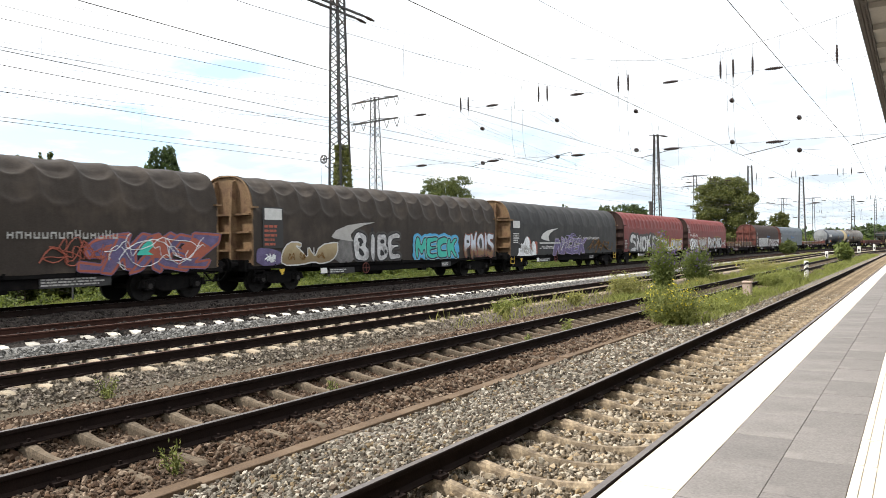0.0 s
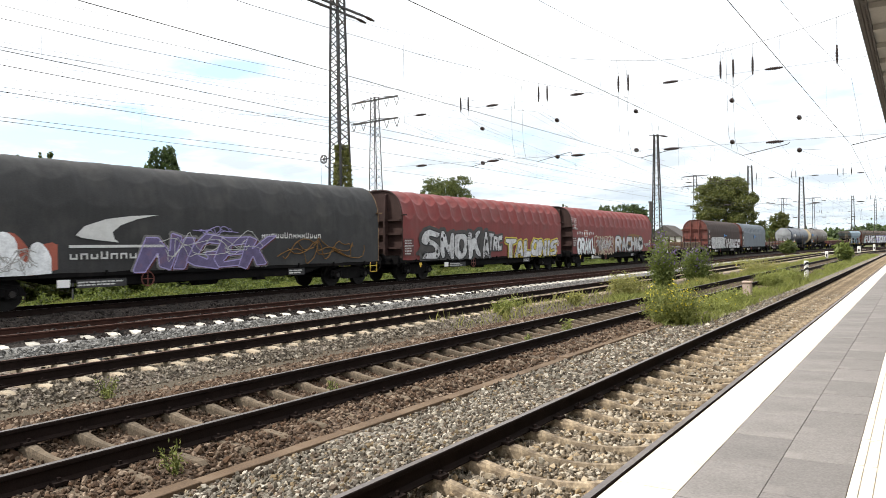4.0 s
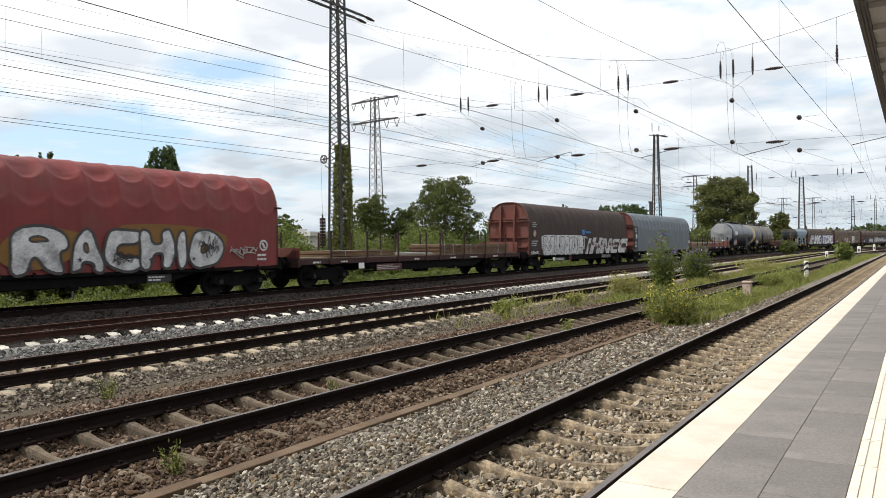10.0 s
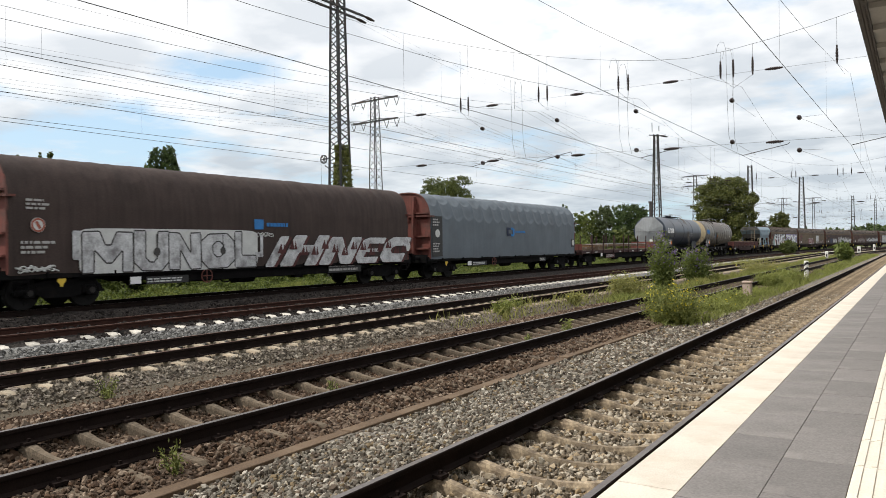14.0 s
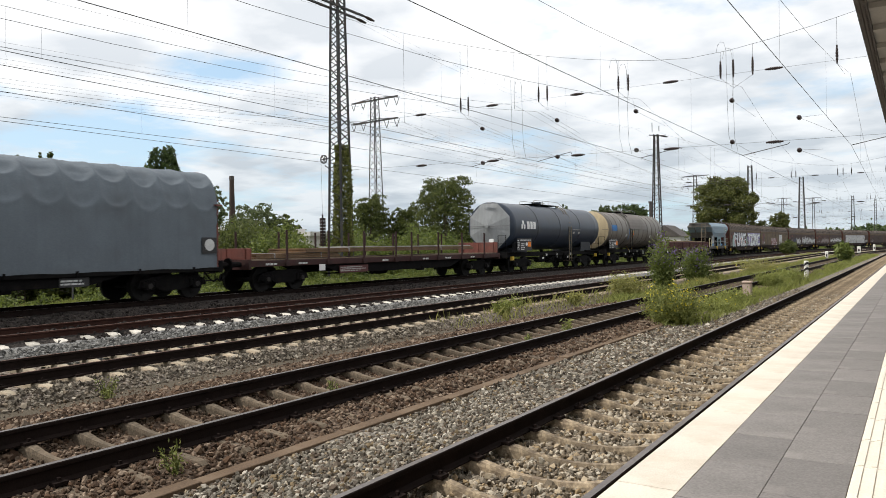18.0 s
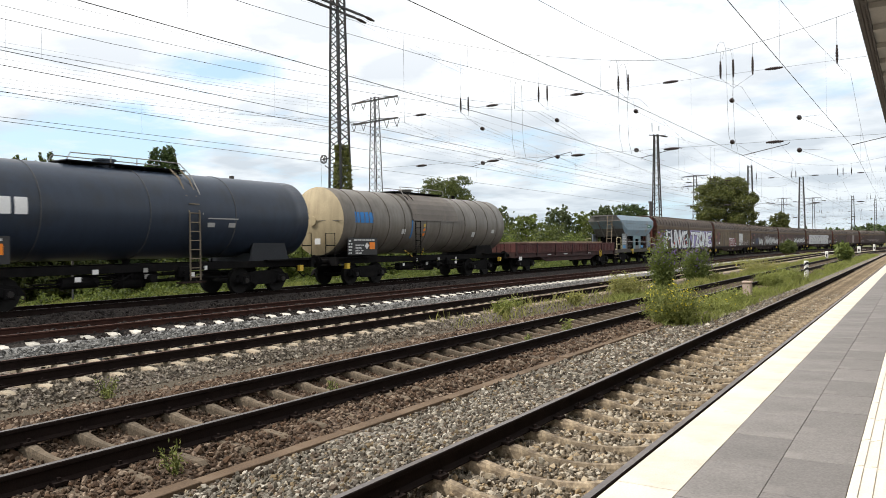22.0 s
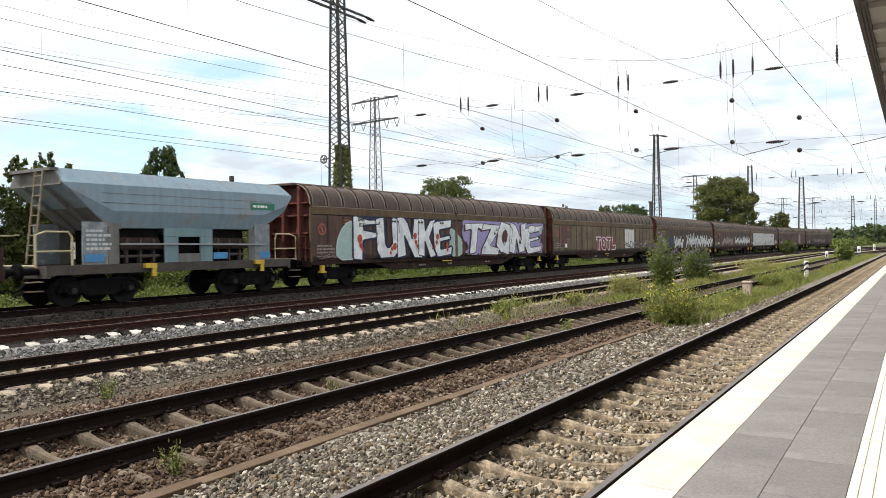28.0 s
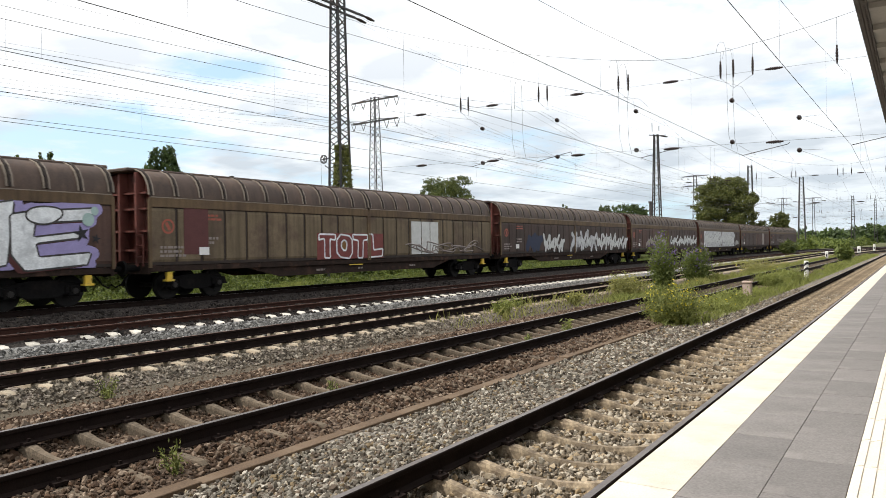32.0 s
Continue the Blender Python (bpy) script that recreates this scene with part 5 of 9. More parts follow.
for word, ya, yb, za, zb in (("FISHE", -9.2, -8.15, 3.2, 3.55), ("PTD", -9.15, -8.3, 2.86, 3.14)):
    for i, ch in enumerate(word):
        vs, fs = [], []
        d = (yb - ya) / len(word)
        for p in stroke_points(STROKES.get(ch, "00-04-34-43-32-02")):
            ribbon(np.stack([ya + d * (i + 0.1 + 0.75 * p[:, 0]), za - 0.02 * i + (zb - za) * 0.85 * p[:, 1]], 1), 0.017, vs, fs, 1.428)
        me = bpy.data.meshes.new("tag_letter")
        me.from_pydata([(side_x(v[2], v[0]), float(v[1]), float(v[2])) for v in vs], [], fs)
        me.materials.append(P_PALEGREY)
        part("tag_letter", me, None, w5)
scribble(w5, -9.1, -8.1, 2.62, 2.85, P_PALEGREY, 6.6, 2, 0.02, 1.425)
scribble(w5, 6.7, 8.0, 1.2, 1.8, P_GREY, 7.6, 3, 0.018)
ring_mark(w5, 8.3, 1.72, 0.2, P_PALEGREY)
bars(w5, 8.0, 8.6, 1.15, 1.45, 2, P_PALEGREY, 1.435, 13)
# brown and grey tarpaulin wagons
bars(w7, -8.55, -7.8, 2.72, 3.05, 3, P_GREY, 1.425, 14)
disc_mark(w7, -8.24, 2.32, 0.2, P_PALEGREY, 1.43)
ring_mark(w7, -8.24, 2.32, 0.19, P_RUSTRED, 1.445)
bars(w7, -8.7, -7.7, 1.52, 1.92, 3, P_GREY, 1.43, 15)
scribble(w7, -8.95, -7.7, 0.98, 1.25, P_PALEGREY, 9.9, 4, 0.02)
k8 = piece(w7, "MUNOL", -7.0, -0.45, 0.96, 2.22, P_SILVER, P_SMOKE, P_PALEGREY, seed=18, smooth=0, edge=0.022, hole=P_SILVER, rough=0.02, gap=0.0, wild=0.01, widths=(1.5, 1.15, 1.15, 1.3, 0.9))
dots(k8, [(-4.55, 1.55, 0.12), (-1.95, 1.55, 0.12)], P_SMOKE, 1.453)
for y in (-4.55, -1.95):
    slab_box(k8, "painted_line", P_SMOKE, y - 0.015, y + 0.015, 1.6, 2.1, 1.449, deep=0.003)
patch(w7, "00-09-99-97-47-42-92-90", -7.28, -6.85, 1.35, 2.18, P_SILVER, 1.434, 0)
patch(w7, "00-02-62-69-99-90", -0.5, -0.1, 1.3, 2.1, P_SILVER, 1.434, 0)
k9 = piece(w7, "IHNEC", 0.15, 8.9, 0.94, 2.10, P_SILVER, P_SILVER, None, seed=19, smooth=0, lean=0.75, edge=0.012, shade=P_MAROON, drop=(0.16, -0.03), widths=(0.55, 1.25, 1.25, 1.0, 1.15), gap=-0.14, wild=0.0)
for i in range(14):
    y = 0.6 + i * 0.6
    patch(k9, "00-49-60-79-90", y, y + 0.45, 1.42 + 0.15 * math.sin(i * 1.9), 1.80 + 0.15 * math.sin(i * 1.9), P_MAROON, 1.4505, 0)
dots(w7, [(8.95, 1.62, 0.20)], P_PALEGREY, 1.434)
scribble(w7, -0.45, 0.5, 2.0, 2.2, P_PALEGREY, 3.9, 3, 0.012, 1.436)
slab_box(w7, "blue_mark", P_LOGOBLUE, -0.49, -0.05, 2.3, 2.66, 1.425, deep=0.006)
bars(w7, 0.1, 1.6, 2.36, 2.6, 1, P_LOGOBLUE, 1.43, 16)
bars(w7, 3.6, 5.6, 0.62, 0.95, 2, P_GREY, 1.31, 17, P_PLATE)
slab_box(w8, "number_panel", P_PLATE, -8.94, -8.0, 1.1, 3.1, 1.425)
bars(w8, -8.85, -8.1, 2.6, 3.0, 3, P_GREY, 1.44, 18)
disc_mark(w8, -8.45, 2.25, 0.2, P_PALEGREY, 1.437)
bars(w8, -8.85, -8.1, 1.3, 1.8, 4, P_GREY, 1.44, 19)
bm = B()
prism(bm, [(-1.04, 2.17), (-0.62, 2.17), (-0.62, 2.30), (-0.86, 2.30), (-0.86, 2.52), (-0.62, 2.52), (-0.62, 2.65), (-1.10, 2.65)], "x", 1.425, 1.432)
part("company_mark", bm, P_NAVY, w8)
bm = B()
prism(bm, [(-0.56, 2.13), (-0.28, 2.13), (-0.12, 2.25), (-0.12, 2.55), (-0.28, 2.65), (-0.56, 2.65), (-0.56, 2.52), (-0.34, 2.50), (-0.34, 2.28), (-0.56, 2.28)], "x", 1.425, 1.432)
part("company_mark", bm, P_LOGOBLUE, w8)
bars(w8, 0.0, 1.35, 2.29, 2.52, 1, P_LOGOBLUE, 1.43, 20)
slab_box(w8, "number_panel", P_PLATE, 8.35, 8.95, 1.46, 2.0, 1.425)
disc_mark(w8, 8.65, 1.75, 0.2, P_PALEGREY, 1.437)


def flat_wagon(label, y0, loads):
    """Stake wagon: deck, fish-belly solebars, stakes, end boards, with a load."""
    lob, h = 19.9, 9.3
    w = thing("flat_wagon", label, "goods wagon", group="wagons of the goods train")
    bm = B()
    for s in (-1, 1):
        box(bm, s * 1.32 - 0.05, s * 1.32 + 0.05, -h, h, 0.94, 1.17, 0.01)
    for e in (-1, 1):
        box(bm, -1.37, 1.37, e * h, e * (h + 0.1), 0.85, 1.2)
    part("underframe", bm, M_OXFRAME, w)
    for s in (-1, 1):
        bm = B()
        prism(bm, [(-5.6, 0.95), (-4.2, 0.55), (4.2, 0.55), (5.6, 0.95)], "x", s * 1.20 - 0.03, s * 1.20 + 0.03)
        part("truss_plate", bm, M_BLACK, w)
    under_gear(w, -4.0, 4.0, int(y0))
    for i in range(24):
        bm = B()
        y = -h + 0.05 + i * (2 * h - 0.1) / 24
        box(bm, -1.3, 1.3, y, y + 0.74, 1.16, 1.21)
        part("deck_plank", bm, M_DECK, w)
    for y in (-7.55, -5.2, -2.93, -0.62, 0.62, 2.93, 5.2, 7.55):
        for s in (-1, 1):
            bm = B()
            box(bm, s * 1.40 - 0.035, s * 1.40 + 0.035, y - 0.042, y + 0.042, 0.95, 2.30, 0.012)
            box(bm, s * 1.38 - 0.08, s * 1.38 + 0.08, y - 0.10, y + 0.10, 0.93, 1.10)
            part("stake", bm, M_OXDARK, w)
    for e, z1 in ((-1, 1.62), (1, 1.80)):
        bm = B()
        box(bm, -1.3, 1.3, e * (h - 0.05) - 0.03, e * (h - 0.05) + 0.03, 1.21, z1, 0.01)
        for x in (-1.0, 0, 1.0):
            box(bm, x - 0.05, x + 0.05, e * (h - 0.05) - 0.06, e * (h - 0.05) + 0.06, 1.21, z1)
        part("end_board", bm, M_OXIDE, w)
    for i, (a, b, x0, x1, z0, z1, rows, mat, name) in enumerate(loads):
        for k in range(rows):
            bm = B()
            d = (z1 - z0) / rows
            box(bm, x0 + 0.02 * (k % 2), x1 - 0.015 * (k % 3), a + 0.05 * (k % 2), b - 0.04 * (k % 3), z0 + d * k, z0 + d * (k + 1) - 0.006, 0.004)
            part(name, bm, mat, w)
        for y in (a + (b - a) * 0.2, a + (b - a) * 0.75):
            bm = B()
            box(bm, x0 - 0.01, x1 + 0.012, y, y + 0.03, z0, z1 + 0.008)
            part("tie_band", bm, M_STRAP, w)
    bars(w, -4.4, -2.6, 0.6, 0.82, 3, P_GREY, 1.31, y0, P_PLATERED)
    slab_box(w, "card_holder", M_WHITE, -5.75, -5.4, 0.7, 0.95, 1.37)
    for k, (a, b) in enumerate(((-8.6, -7.9), (-6.9, -6.3), (-1.6, -1.0), (1.6, 2.3), (3.6, 4.4), (6.1, 6.8))):
        bars(w, a, b, 0.96, 1.09, 1, P_PALEGREY, 1.375, y0 + k)
    running_gear(w, lob, 7.4, h + 0.1)
    wagons.append((w, y0))
    return w


M_OXFRAME = material("grimy oxide red frame", (0.044, 0.017, 0.015), 0.75, 0, 0.3, 2, 40, 0.25, dirt=(0.038, 0.025, 0.022), dirt_at=0.56, dirt_scale=1.6)
M_OXDARK = material("grimy oxide stake", (0.036, 0.017, 0.015), 0.75, 0, 0.3, 2, 40, 0.25)
M_DECK = material("worn deck planks", (0.16, 0.12, 0.085), 0.9, 0, 0.35, 3, 40, 0.5, rand=0.2, stretch=(0.5, 4, 4))
M_STRAP = material("grey strap", (0.30, 0.30, 0.30), 0.6, 0.3, 0.15, 4, 40, 0.1)
M_PLATE = material("rolled steel plate", (0.15, 0.095, 0.055), 0.65, 0.3, 0.35, 1.0, 30, 0.2, dirt=(0.20, 0.12, 0.06), dirt_at=0.58, dirt_scale=1.5)
M_SECTION = material("brown rolled sections", (0.12, 0.075, 0.045), 0.7, 0.3, 0.35, 1.0, 30, 0.2, dirt=(0.22, 0.14, 0.06), dirt_at=0.6, dirt_scale=1.5)
M_SLABGREY = material("grey steel sheet", (0.33, 0.32, 0.30), 0.55, 0.4, 0.2, 1.0, 30, 0.1, dirt=(0.2, 0.16, 0.12), dirt_at=0.58, dirt_scale=1.5)
flat_wagon("red-brown stake wagon loaded with rusty steel plates and bundled sections", 106.9,
           [(-7.2, -2.75, -0.9, 1.1, 1.24, 1.48, 4, M_PLATE, "steel_plate"), (-2.5, 0.55, -0.8, 1.0, 1.23, 1.33, 2, M_SLABGREY, "steel_sheet"),
            (1.1, 2.6, -0.9, 1.15, 1.23, 1.72, 6, M_SECTION, "steel_section"), (2.9, 8.5, -0.9, 1.15, 1.23, 1.70, 5, M_SECTION, "steel_section")])
flat_wagon("red-brown stake wagon loaded with long flat steel plates", 166.35,
           [(-8.8, -4.1, -0.9, 1.05, 1.23, 1.42, 3, M_PLATE, "steel_plate"), (-6.2, 6.9, -1.0, 1.1, 1.43, 1.60, 3, M_PLATE, "steel_plate"), (-3.5, 6.9, -0.7, 0.9, 1.61, 1.66, 1, M_SLABGREY, "steel_sheet")])


def tank_mesh(half, r, zc, bulge, seg=48, rings=None):
    """A barrel with dished ends, along y."""
    prof = [(-half - bulge, 0.02), (-half - bulge * 0.93, r * 0.35), (-half - bulge * 0.70, r * 0.68), (-half - bulge * 0.35, r * 0.90), (-half, r)]
    prof = prof + [(half * (i / 10), r) for i in range(-9, 10)] + [(-a, b) for a, b in prof[::-1]]
    vs, fs = [], []
    for y, q in prof:
        for k in range(seg):
            a = 2 * math.pi * k / seg
            vs.append((q * math.cos(a), y, zc + q * math.sin(a)))
    for j in range(len(prof) - 1):
        for k in range(seg):
            fs.append((j * seg + k, j * seg + (k + 1) % seg, (j + 1) * seg + (k + 1) % seg, (j + 1) * seg + k))
    return vs, fs


def hoop(bm, y, r, zc, w=0.03, d=0.05, seg=36):
    for k in range(seg):
        a, b = 2 * math.pi * k / seg, 2 * math.pi * (k + 1) / seg
        bar(bm, (r * math.cos(a), y, zc + r * math.sin(a)), (r * math.cos(b), y, zc + r * math.sin(b)), w, d)


def tank_wagon(label, y0, mat, end_mat, r, zc, hoops, style):
    lob, half = 16.1, 7.05
    w = thing("tank_wagon", label, "tank wagon", group="wagons of the goods train")
    vs, fs = tank_mesh(half, r, zc, 0.0)
    seg = 48
    me = mesh_of("barrel", vs, fs, mat)
    me.polygons.foreach_set("use_smooth", [True] * len(fs))
    barrel = part("barrel", me, None, w)
    # end caps: pressed segments
    for e in (-1, 1):
        bm = B()
        n = 8 if style == 0 else 40
        rim = [bm.verts.new((r * 1.004 * math.sin(2 * math.pi * (k + 0.5) / n), e * (half + 0.0), zc + r * 1.004 * math.cos(2 * math.pi * (k + 0.5) / n))) for k in range(n)]
        mid = [bm.verts.new((r * 0.6 * math.sin(2 * math.pi * (k + 0.5) / n), e * (half + (0.128 if style == 0 else 0.2)), zc + r * 0.6 * math.cos(2 * math.pi * (k + 0.5) / n))) for k in range(n)]
        hub = bm.verts.new((0, e * (half + 0.32), zc))
        for k in range(n):
            bm.faces.new((rim[k], rim[(k + 1) % n], mid[(k + 1) % n], mid[k]))
            bm.faces.new((mid[k], mid[(k + 1) % n], hub))
        cap = part("end_cap", bm, end_mat, w, smooth=style == 1)
        bm = B()
        rod(bm, (0, e * (half + 0.26), zc), (0, e * (half + 0.345), zc), 0.11 if style == 0 else 0.20, 16)
        part("hub_cover", bm, end_mat, cap)
        bm = B()
        for a in ((0,) if style == 0 else (0,)):
            bar(bm, (-r * 0.98, e * (half + 0.06), zc), (-0.12, e * (half + 0.33), zc), 0.02)
            bar(bm, (r * 0.98, e * (half + 0.06), zc), (0.12, e * (half + 0.33), zc), 0.02)
        part("seam", bm, M_SEAM, cap)
        bm = B()
        box(bm, 0.15, 0.45, e * (half + 0.33), e * (half + 0.36), 1.75, 2.0)
        part("end_plate", bm, M_WHITE, w)
    for y in hoops:
        bm = B()
        hoop(bm, y, r + 0.005, zc, 0.02 if style == 0 else 0.035, 0.03)
        part("barrel_band", bm, M_SEAM if style == 0 else M_BAND, barrel)
    bm = B()
    for s in (-1, 1):
        box(bm, s * 1.05 - 0.07, s * 1.05 + 0.07, -7.3, 7.3, 0.92, 1.16, 0.01)
    for e in (-1, 1):
        box(bm, -1.35, 1.35, e * 7.28, e * 7.45, 0.86, 1.2)
        box(bm, -1.3, 1.3, e * 5.0, e * 7.3, 1.14, 1.19)
    for y in (-2.5, 0, 2.5):
        box(bm, -1.0, 1.0, y - 0.06, y + 0.06, 0.92, 1.1)
    part("underframe", bm, M_BLACK, w)
    for y in (-5.3, 5.3):
        bm = B()
        top = 1.95 if style == 0 else 1.62
        for s in (-1, 1):
            prism(bm, [(y - 1.0, 1.15), (y + 1.0, 1.15), (y + 0.75, top), (y - 0.75, top)], "x", s * 1.06 - 0.03, s * 1.06 + 0.03)
        box(bm, -1.1, 1.1, y - 0.9, y + 0.9, 1.15, 1.45)
        part("saddle", bm, M_SADDLE if style == 0 else M_BLACK, w)
    # catwalk over the manhole, with rails and ladder; the ladder stands at one end of it
    under_gear(w, -3.4, 3.4, style + 5, 0.55)
    under_gear(w, -2.2, 3.0, style + 9, 0.75)
    zt = zc + r
    f = 1 if style == 0 else -1
    bm = B()
    box(bm, -0.45, 0.45, -2.1, 2.1, zt + 0.06, zt + 0.10)
    for y in (-1.9, -0.6, 0.6, 1.9):
        bar(bm, (-0.3, y, zt - 0.05), (-0.3, y, zt + 0.08), 0.05)
        bar(bm, (0.3, y, zt - 0.05), (0.3, y, zt + 0.08), 0.05)
    part("catwalk", bm, M_BLACK, w)
    bm = B()
    rod(bm, (0, -0.6, zt - 0.1), (0, -0.6, zt + 0.2), 0.3, 16)
    rod(bm, (0, -0.6, zt + 0.2), (0, -0.6, zt + 0.25), 0.36, 16)
    part("manhole", bm, mat, w)
    rails = [[(0.5, -2.1, zt + 0.1), (0.5, -2.0, zt + 0.30), (0.5, -0.7, zt + 0.32), (0.5, 0.6, zt + 0.32), (0.5, 1.8, zt + 0.30), (0.85, 2.0, zt - 0.12), (1.25, 2.0, zc + 0.75), (1.45, 2.0, zc)],
             [(-0.5, -2.1, zt + 0.1), (-0.5, -2.0, zt + 0.30), (-0.5, 1.8, zt + 0.30)], [(0.5, -0.7, zt + 0.1), (0.5, -0.7, zt + 0.32)], [(0.5, 0.2, zt + 0.1), (0.5, 0.2, zt + 0.32)]]
    part("handrail", wire_mesh("handrail", [[(x, y * f, z) for x, y, z in run] for run in rails], 0.018, M_RUNGPALE, 5), None, w)
    bm = B()
    for d in (1.45, 1.85):
        path = [(0.5, zt + 0.08), (0.95, zt - 0.25), (1.3, zc + 0.6), (1.46, zc), (1.46, 0.6)]
        for (xa, za), (xb, zb) in zip(path, path[1:]):
            bar(bm, (xa, d * f, za), (xb, d * f, zb), 0.035)
    for i in range(9):
        z = 0.7 + i * 0.3
        x = 1.46 if z < zc else 1.44 * math.sqrt(max(0.1, 1 - ((z - zc) / r) ** 2)) + 0.04
        bar(bm, (x, 1.45 * f, z), (x, 1.85 * f, z), 0.03)
    part("ladder", bm, M_RUNG if style == 0 else M_BLACK, w)
    bm = B()
    box(bm, 1.1, 1.4, 1.65 * f - 0.5, 1.65 * f + 0.5, 0.5, 0.55)
    part("foot_board", bm, M_FRAME, w)
    # outlet pipes and brake gear below
    bm = B()
    rod(bm, (-1.2, 0.1, 0.72), (1.25, 0.1, 0.72), 0.09, 10)
    rod(bm, (1.2, 0.1, 0.72), (1.42, 0.1, 0.72), 0.13, 10)
    rod(bm, (0, 0.1, 0.72), (0, 0.1, 1.5), 0.12, 10)
    rod(bm, (0.9, -2.6, 0.68), (0.9, -1.5, 0.68), 0.17, 12)
    part("outlet_pipe", bm, M_BLACK, w)
    for e in (-1, 1):
        part("end_rail", wire_mesh("end_rail", [[(1.25, e * 7.4, 1.2), (1.25, e * 7.4, 2.2), (0.75, e * 7.4, 2.2), (0.75, e * 7.4, 1.2)], [(1.25, e * 7.4, 1.7), (0.75, e * 7.4, 1.7)]], 0.02, M_BLACK, 5), None, w)
        bm = B()
        box(bm, 1.2, 1.36, e * 6.7 - 0.05, e * 6.7 + 0.12, 0.72, 0.95)
        part("lifting_mark", bm, M_YELLOW, w)
    running_gear(w, lob, 5.0, 7.45)
    wagons.append((w, y0))
    return w


M_SEAM = material("dull weld seam", (0.10, 0.10, 0.10), 0.7, 0.2, 0.2, 3, 40, 0.1)
M_BAND = material("grimy barrel band", (0.11, 0.092, 0.074), 0.8, 0, 0.25, 3, 40, 0.1)
M_JACKET = material("sooty brown jacket", (0.115, 0.096, 0.078), 0.5, 0, 0.2, 1.5, 30, 0.08, dirt=(0.16, 0.13, 0.10), dirt_at=0.58, dirt_scale=1.2)
M_RUNG = material("grey-brown ladder paint", (0.20, 0.16, 0.11), 0.7, 0.1, 0.2, 3, 40, 0.1)
M_SLATE = material("slate blue tank paint", (0.026, 0.036, 0.055), 0.34, 0, 0.10, 0.8, 25, 0.03, dirt=(0.026, 0.030, 0.036), dirt_at=0.58, dirt_scale=0.7, streak=0.12, spec=0.32)
M_SADDLE = material("dark slate saddle paint", (0.02, 0.022, 0.026), 0.6, 0, 0.2, 1.5, 25, 0.06)
M_SLATE_END = material("chalky grey tank end", (0.23, 0.24, 0.245), 0.6, 0, 0.15, 1.5, 25, 0.06, streak=0.15)
M_BEIGE = material("weathered grey beige tank paint", (0.165, 0.147, 0.123), 0.45, 0, 0.12, 0.7, 25, 0.05, dirt=(0.115, 0.097, 0.078), dirt_at=0.54, dirt_scale=0.5, streak=0.25, spec=0.4)
M_BEIGE_END = material("cream tank end", (0.46, 0.37, 0.23), 0.6, 0, 0.12, 1.2, 25, 0.06, dirt=(0.36, 0.28, 0.18), dirt_at=0.6, dirt_scale=1.2, streak=0.2)
v1 = tank_wagon("dark slate-blue tank wagon with faceted grey ends and white mark", 184.1, M_SLATE, M_SLATE_END, 1.45, 2.76, (-3.4, 0.0, 3.4), 0)
v2 = tank_wagon("dirty grey-beige banded tank wagon with cream ends", 200.3, M_BEIGE, M_BEIGE_END, 1.45, 2.74, (-6.2, -5.1, -3.9, -2.7, -0.9, 0.3, 1.5, 2.7, 3.9, 5.1, 6.2), 1)


def on_barrel(w, mat, y0, y1, z0, z1, r, zc, name):
    """A plain painted shape that follows the barrel's side."""
    vs, fs = [], []
    n = 6
    for i in range(n + 1):
        z = z0 + (z1 - z0) * i / n
        x = math.sqrt(max(0.0, (r + 0.012) ** 2 - (z - zc) ** 2))
        vs += [(x, y0, z), (x, y1, z)]
    for i in range(n):
        fs.append((2 * i, 2 * i + 1, 2 * i + 3, 2 * i + 2))
    return part(name, mesh_of(name, vs, fs, mat), None, w)


# company marks as plain shapes
for a, b, z0, z1 in ((-5.75, -5.55, 2.60, 2.86), (-5.42, -5.22, 2.60, 2.86), (-5.6, -5.37, 2.86, 3.1), (-4.98, -4.62, 2.60, 3.06), (-4.52, -4.20, 2.60, 3.06), (-4.10, -3.76, 2.60, 3.06)):
    on_barrel(v1, M_WHITE, a, b, z0, z1, 1.45, 2.76, "company_mark")
for a, b, z0, z1 in ((-6.30, -6.02, 2.66, 3.12), (-5.96, -5.70, 2.66, 3.12), (-5.64, -5.40, 2.66, 3.12), (-5.34, -5.06, 2.66, 3.12)):
    on_barrel(v2, P_LOGOBLUE, a, b, z0, z1, 1.45, 2.74, "company_mark")
for a, b, z0, z1 in ((2.2, 2.5, 2.35, 2.5), (3.1, 3.4, 2.35, 2.5), (2.2, 3.5, 2.62, 2.66)):
    on_barrel(v1, P_GREY, a, b, z0, z1, 1.45, 2.76, "small_print")
for a, b, z0, z1 in ((-2.9, -2.6, 2.2, 2.42), (3.5, 3.8, 2.1, 2.35), (5.6, 5.9, 2.3, 2.5)):
    on_barrel(v2, P_PALEGREY, a, b, z0, z1, 1.45, 2.74, "notice")
for a, b, z0, z1, mat in ((-1.15, -1.0, 2.35, 2.48, P_ORANGE), (-1.15, -1.0, 2.12, 2.25, P_ORANGE), (-1.15, -1.0, 2.55, 2.7, M_YELLOW), (-2.15, -2.05, 2.0, 2.85, P_LOGOBLUE)):
    on_barrel(v2, mat, a, b, z0, z1, 1.45, 2.74, "notice")
for ya, za, yb, zb in ((-2.7, 1.5, -1.95, 1.15), (-1.2, 1.15, -1.0, 1.5)):
    for k in range(6):
        bm = B()
        u, v = k / 6, (k + 1) / 6
        bar(bm, (1.30, ya + (yb - ya) * u, za + (zb - za) * u), (1.30, ya + (yb - ya) * v, za + (zb - za) * v), 0.035)
        part("striped_stay", bm, M_YELLOW if k % 2 else M_BLACK, v2)
bm = B()
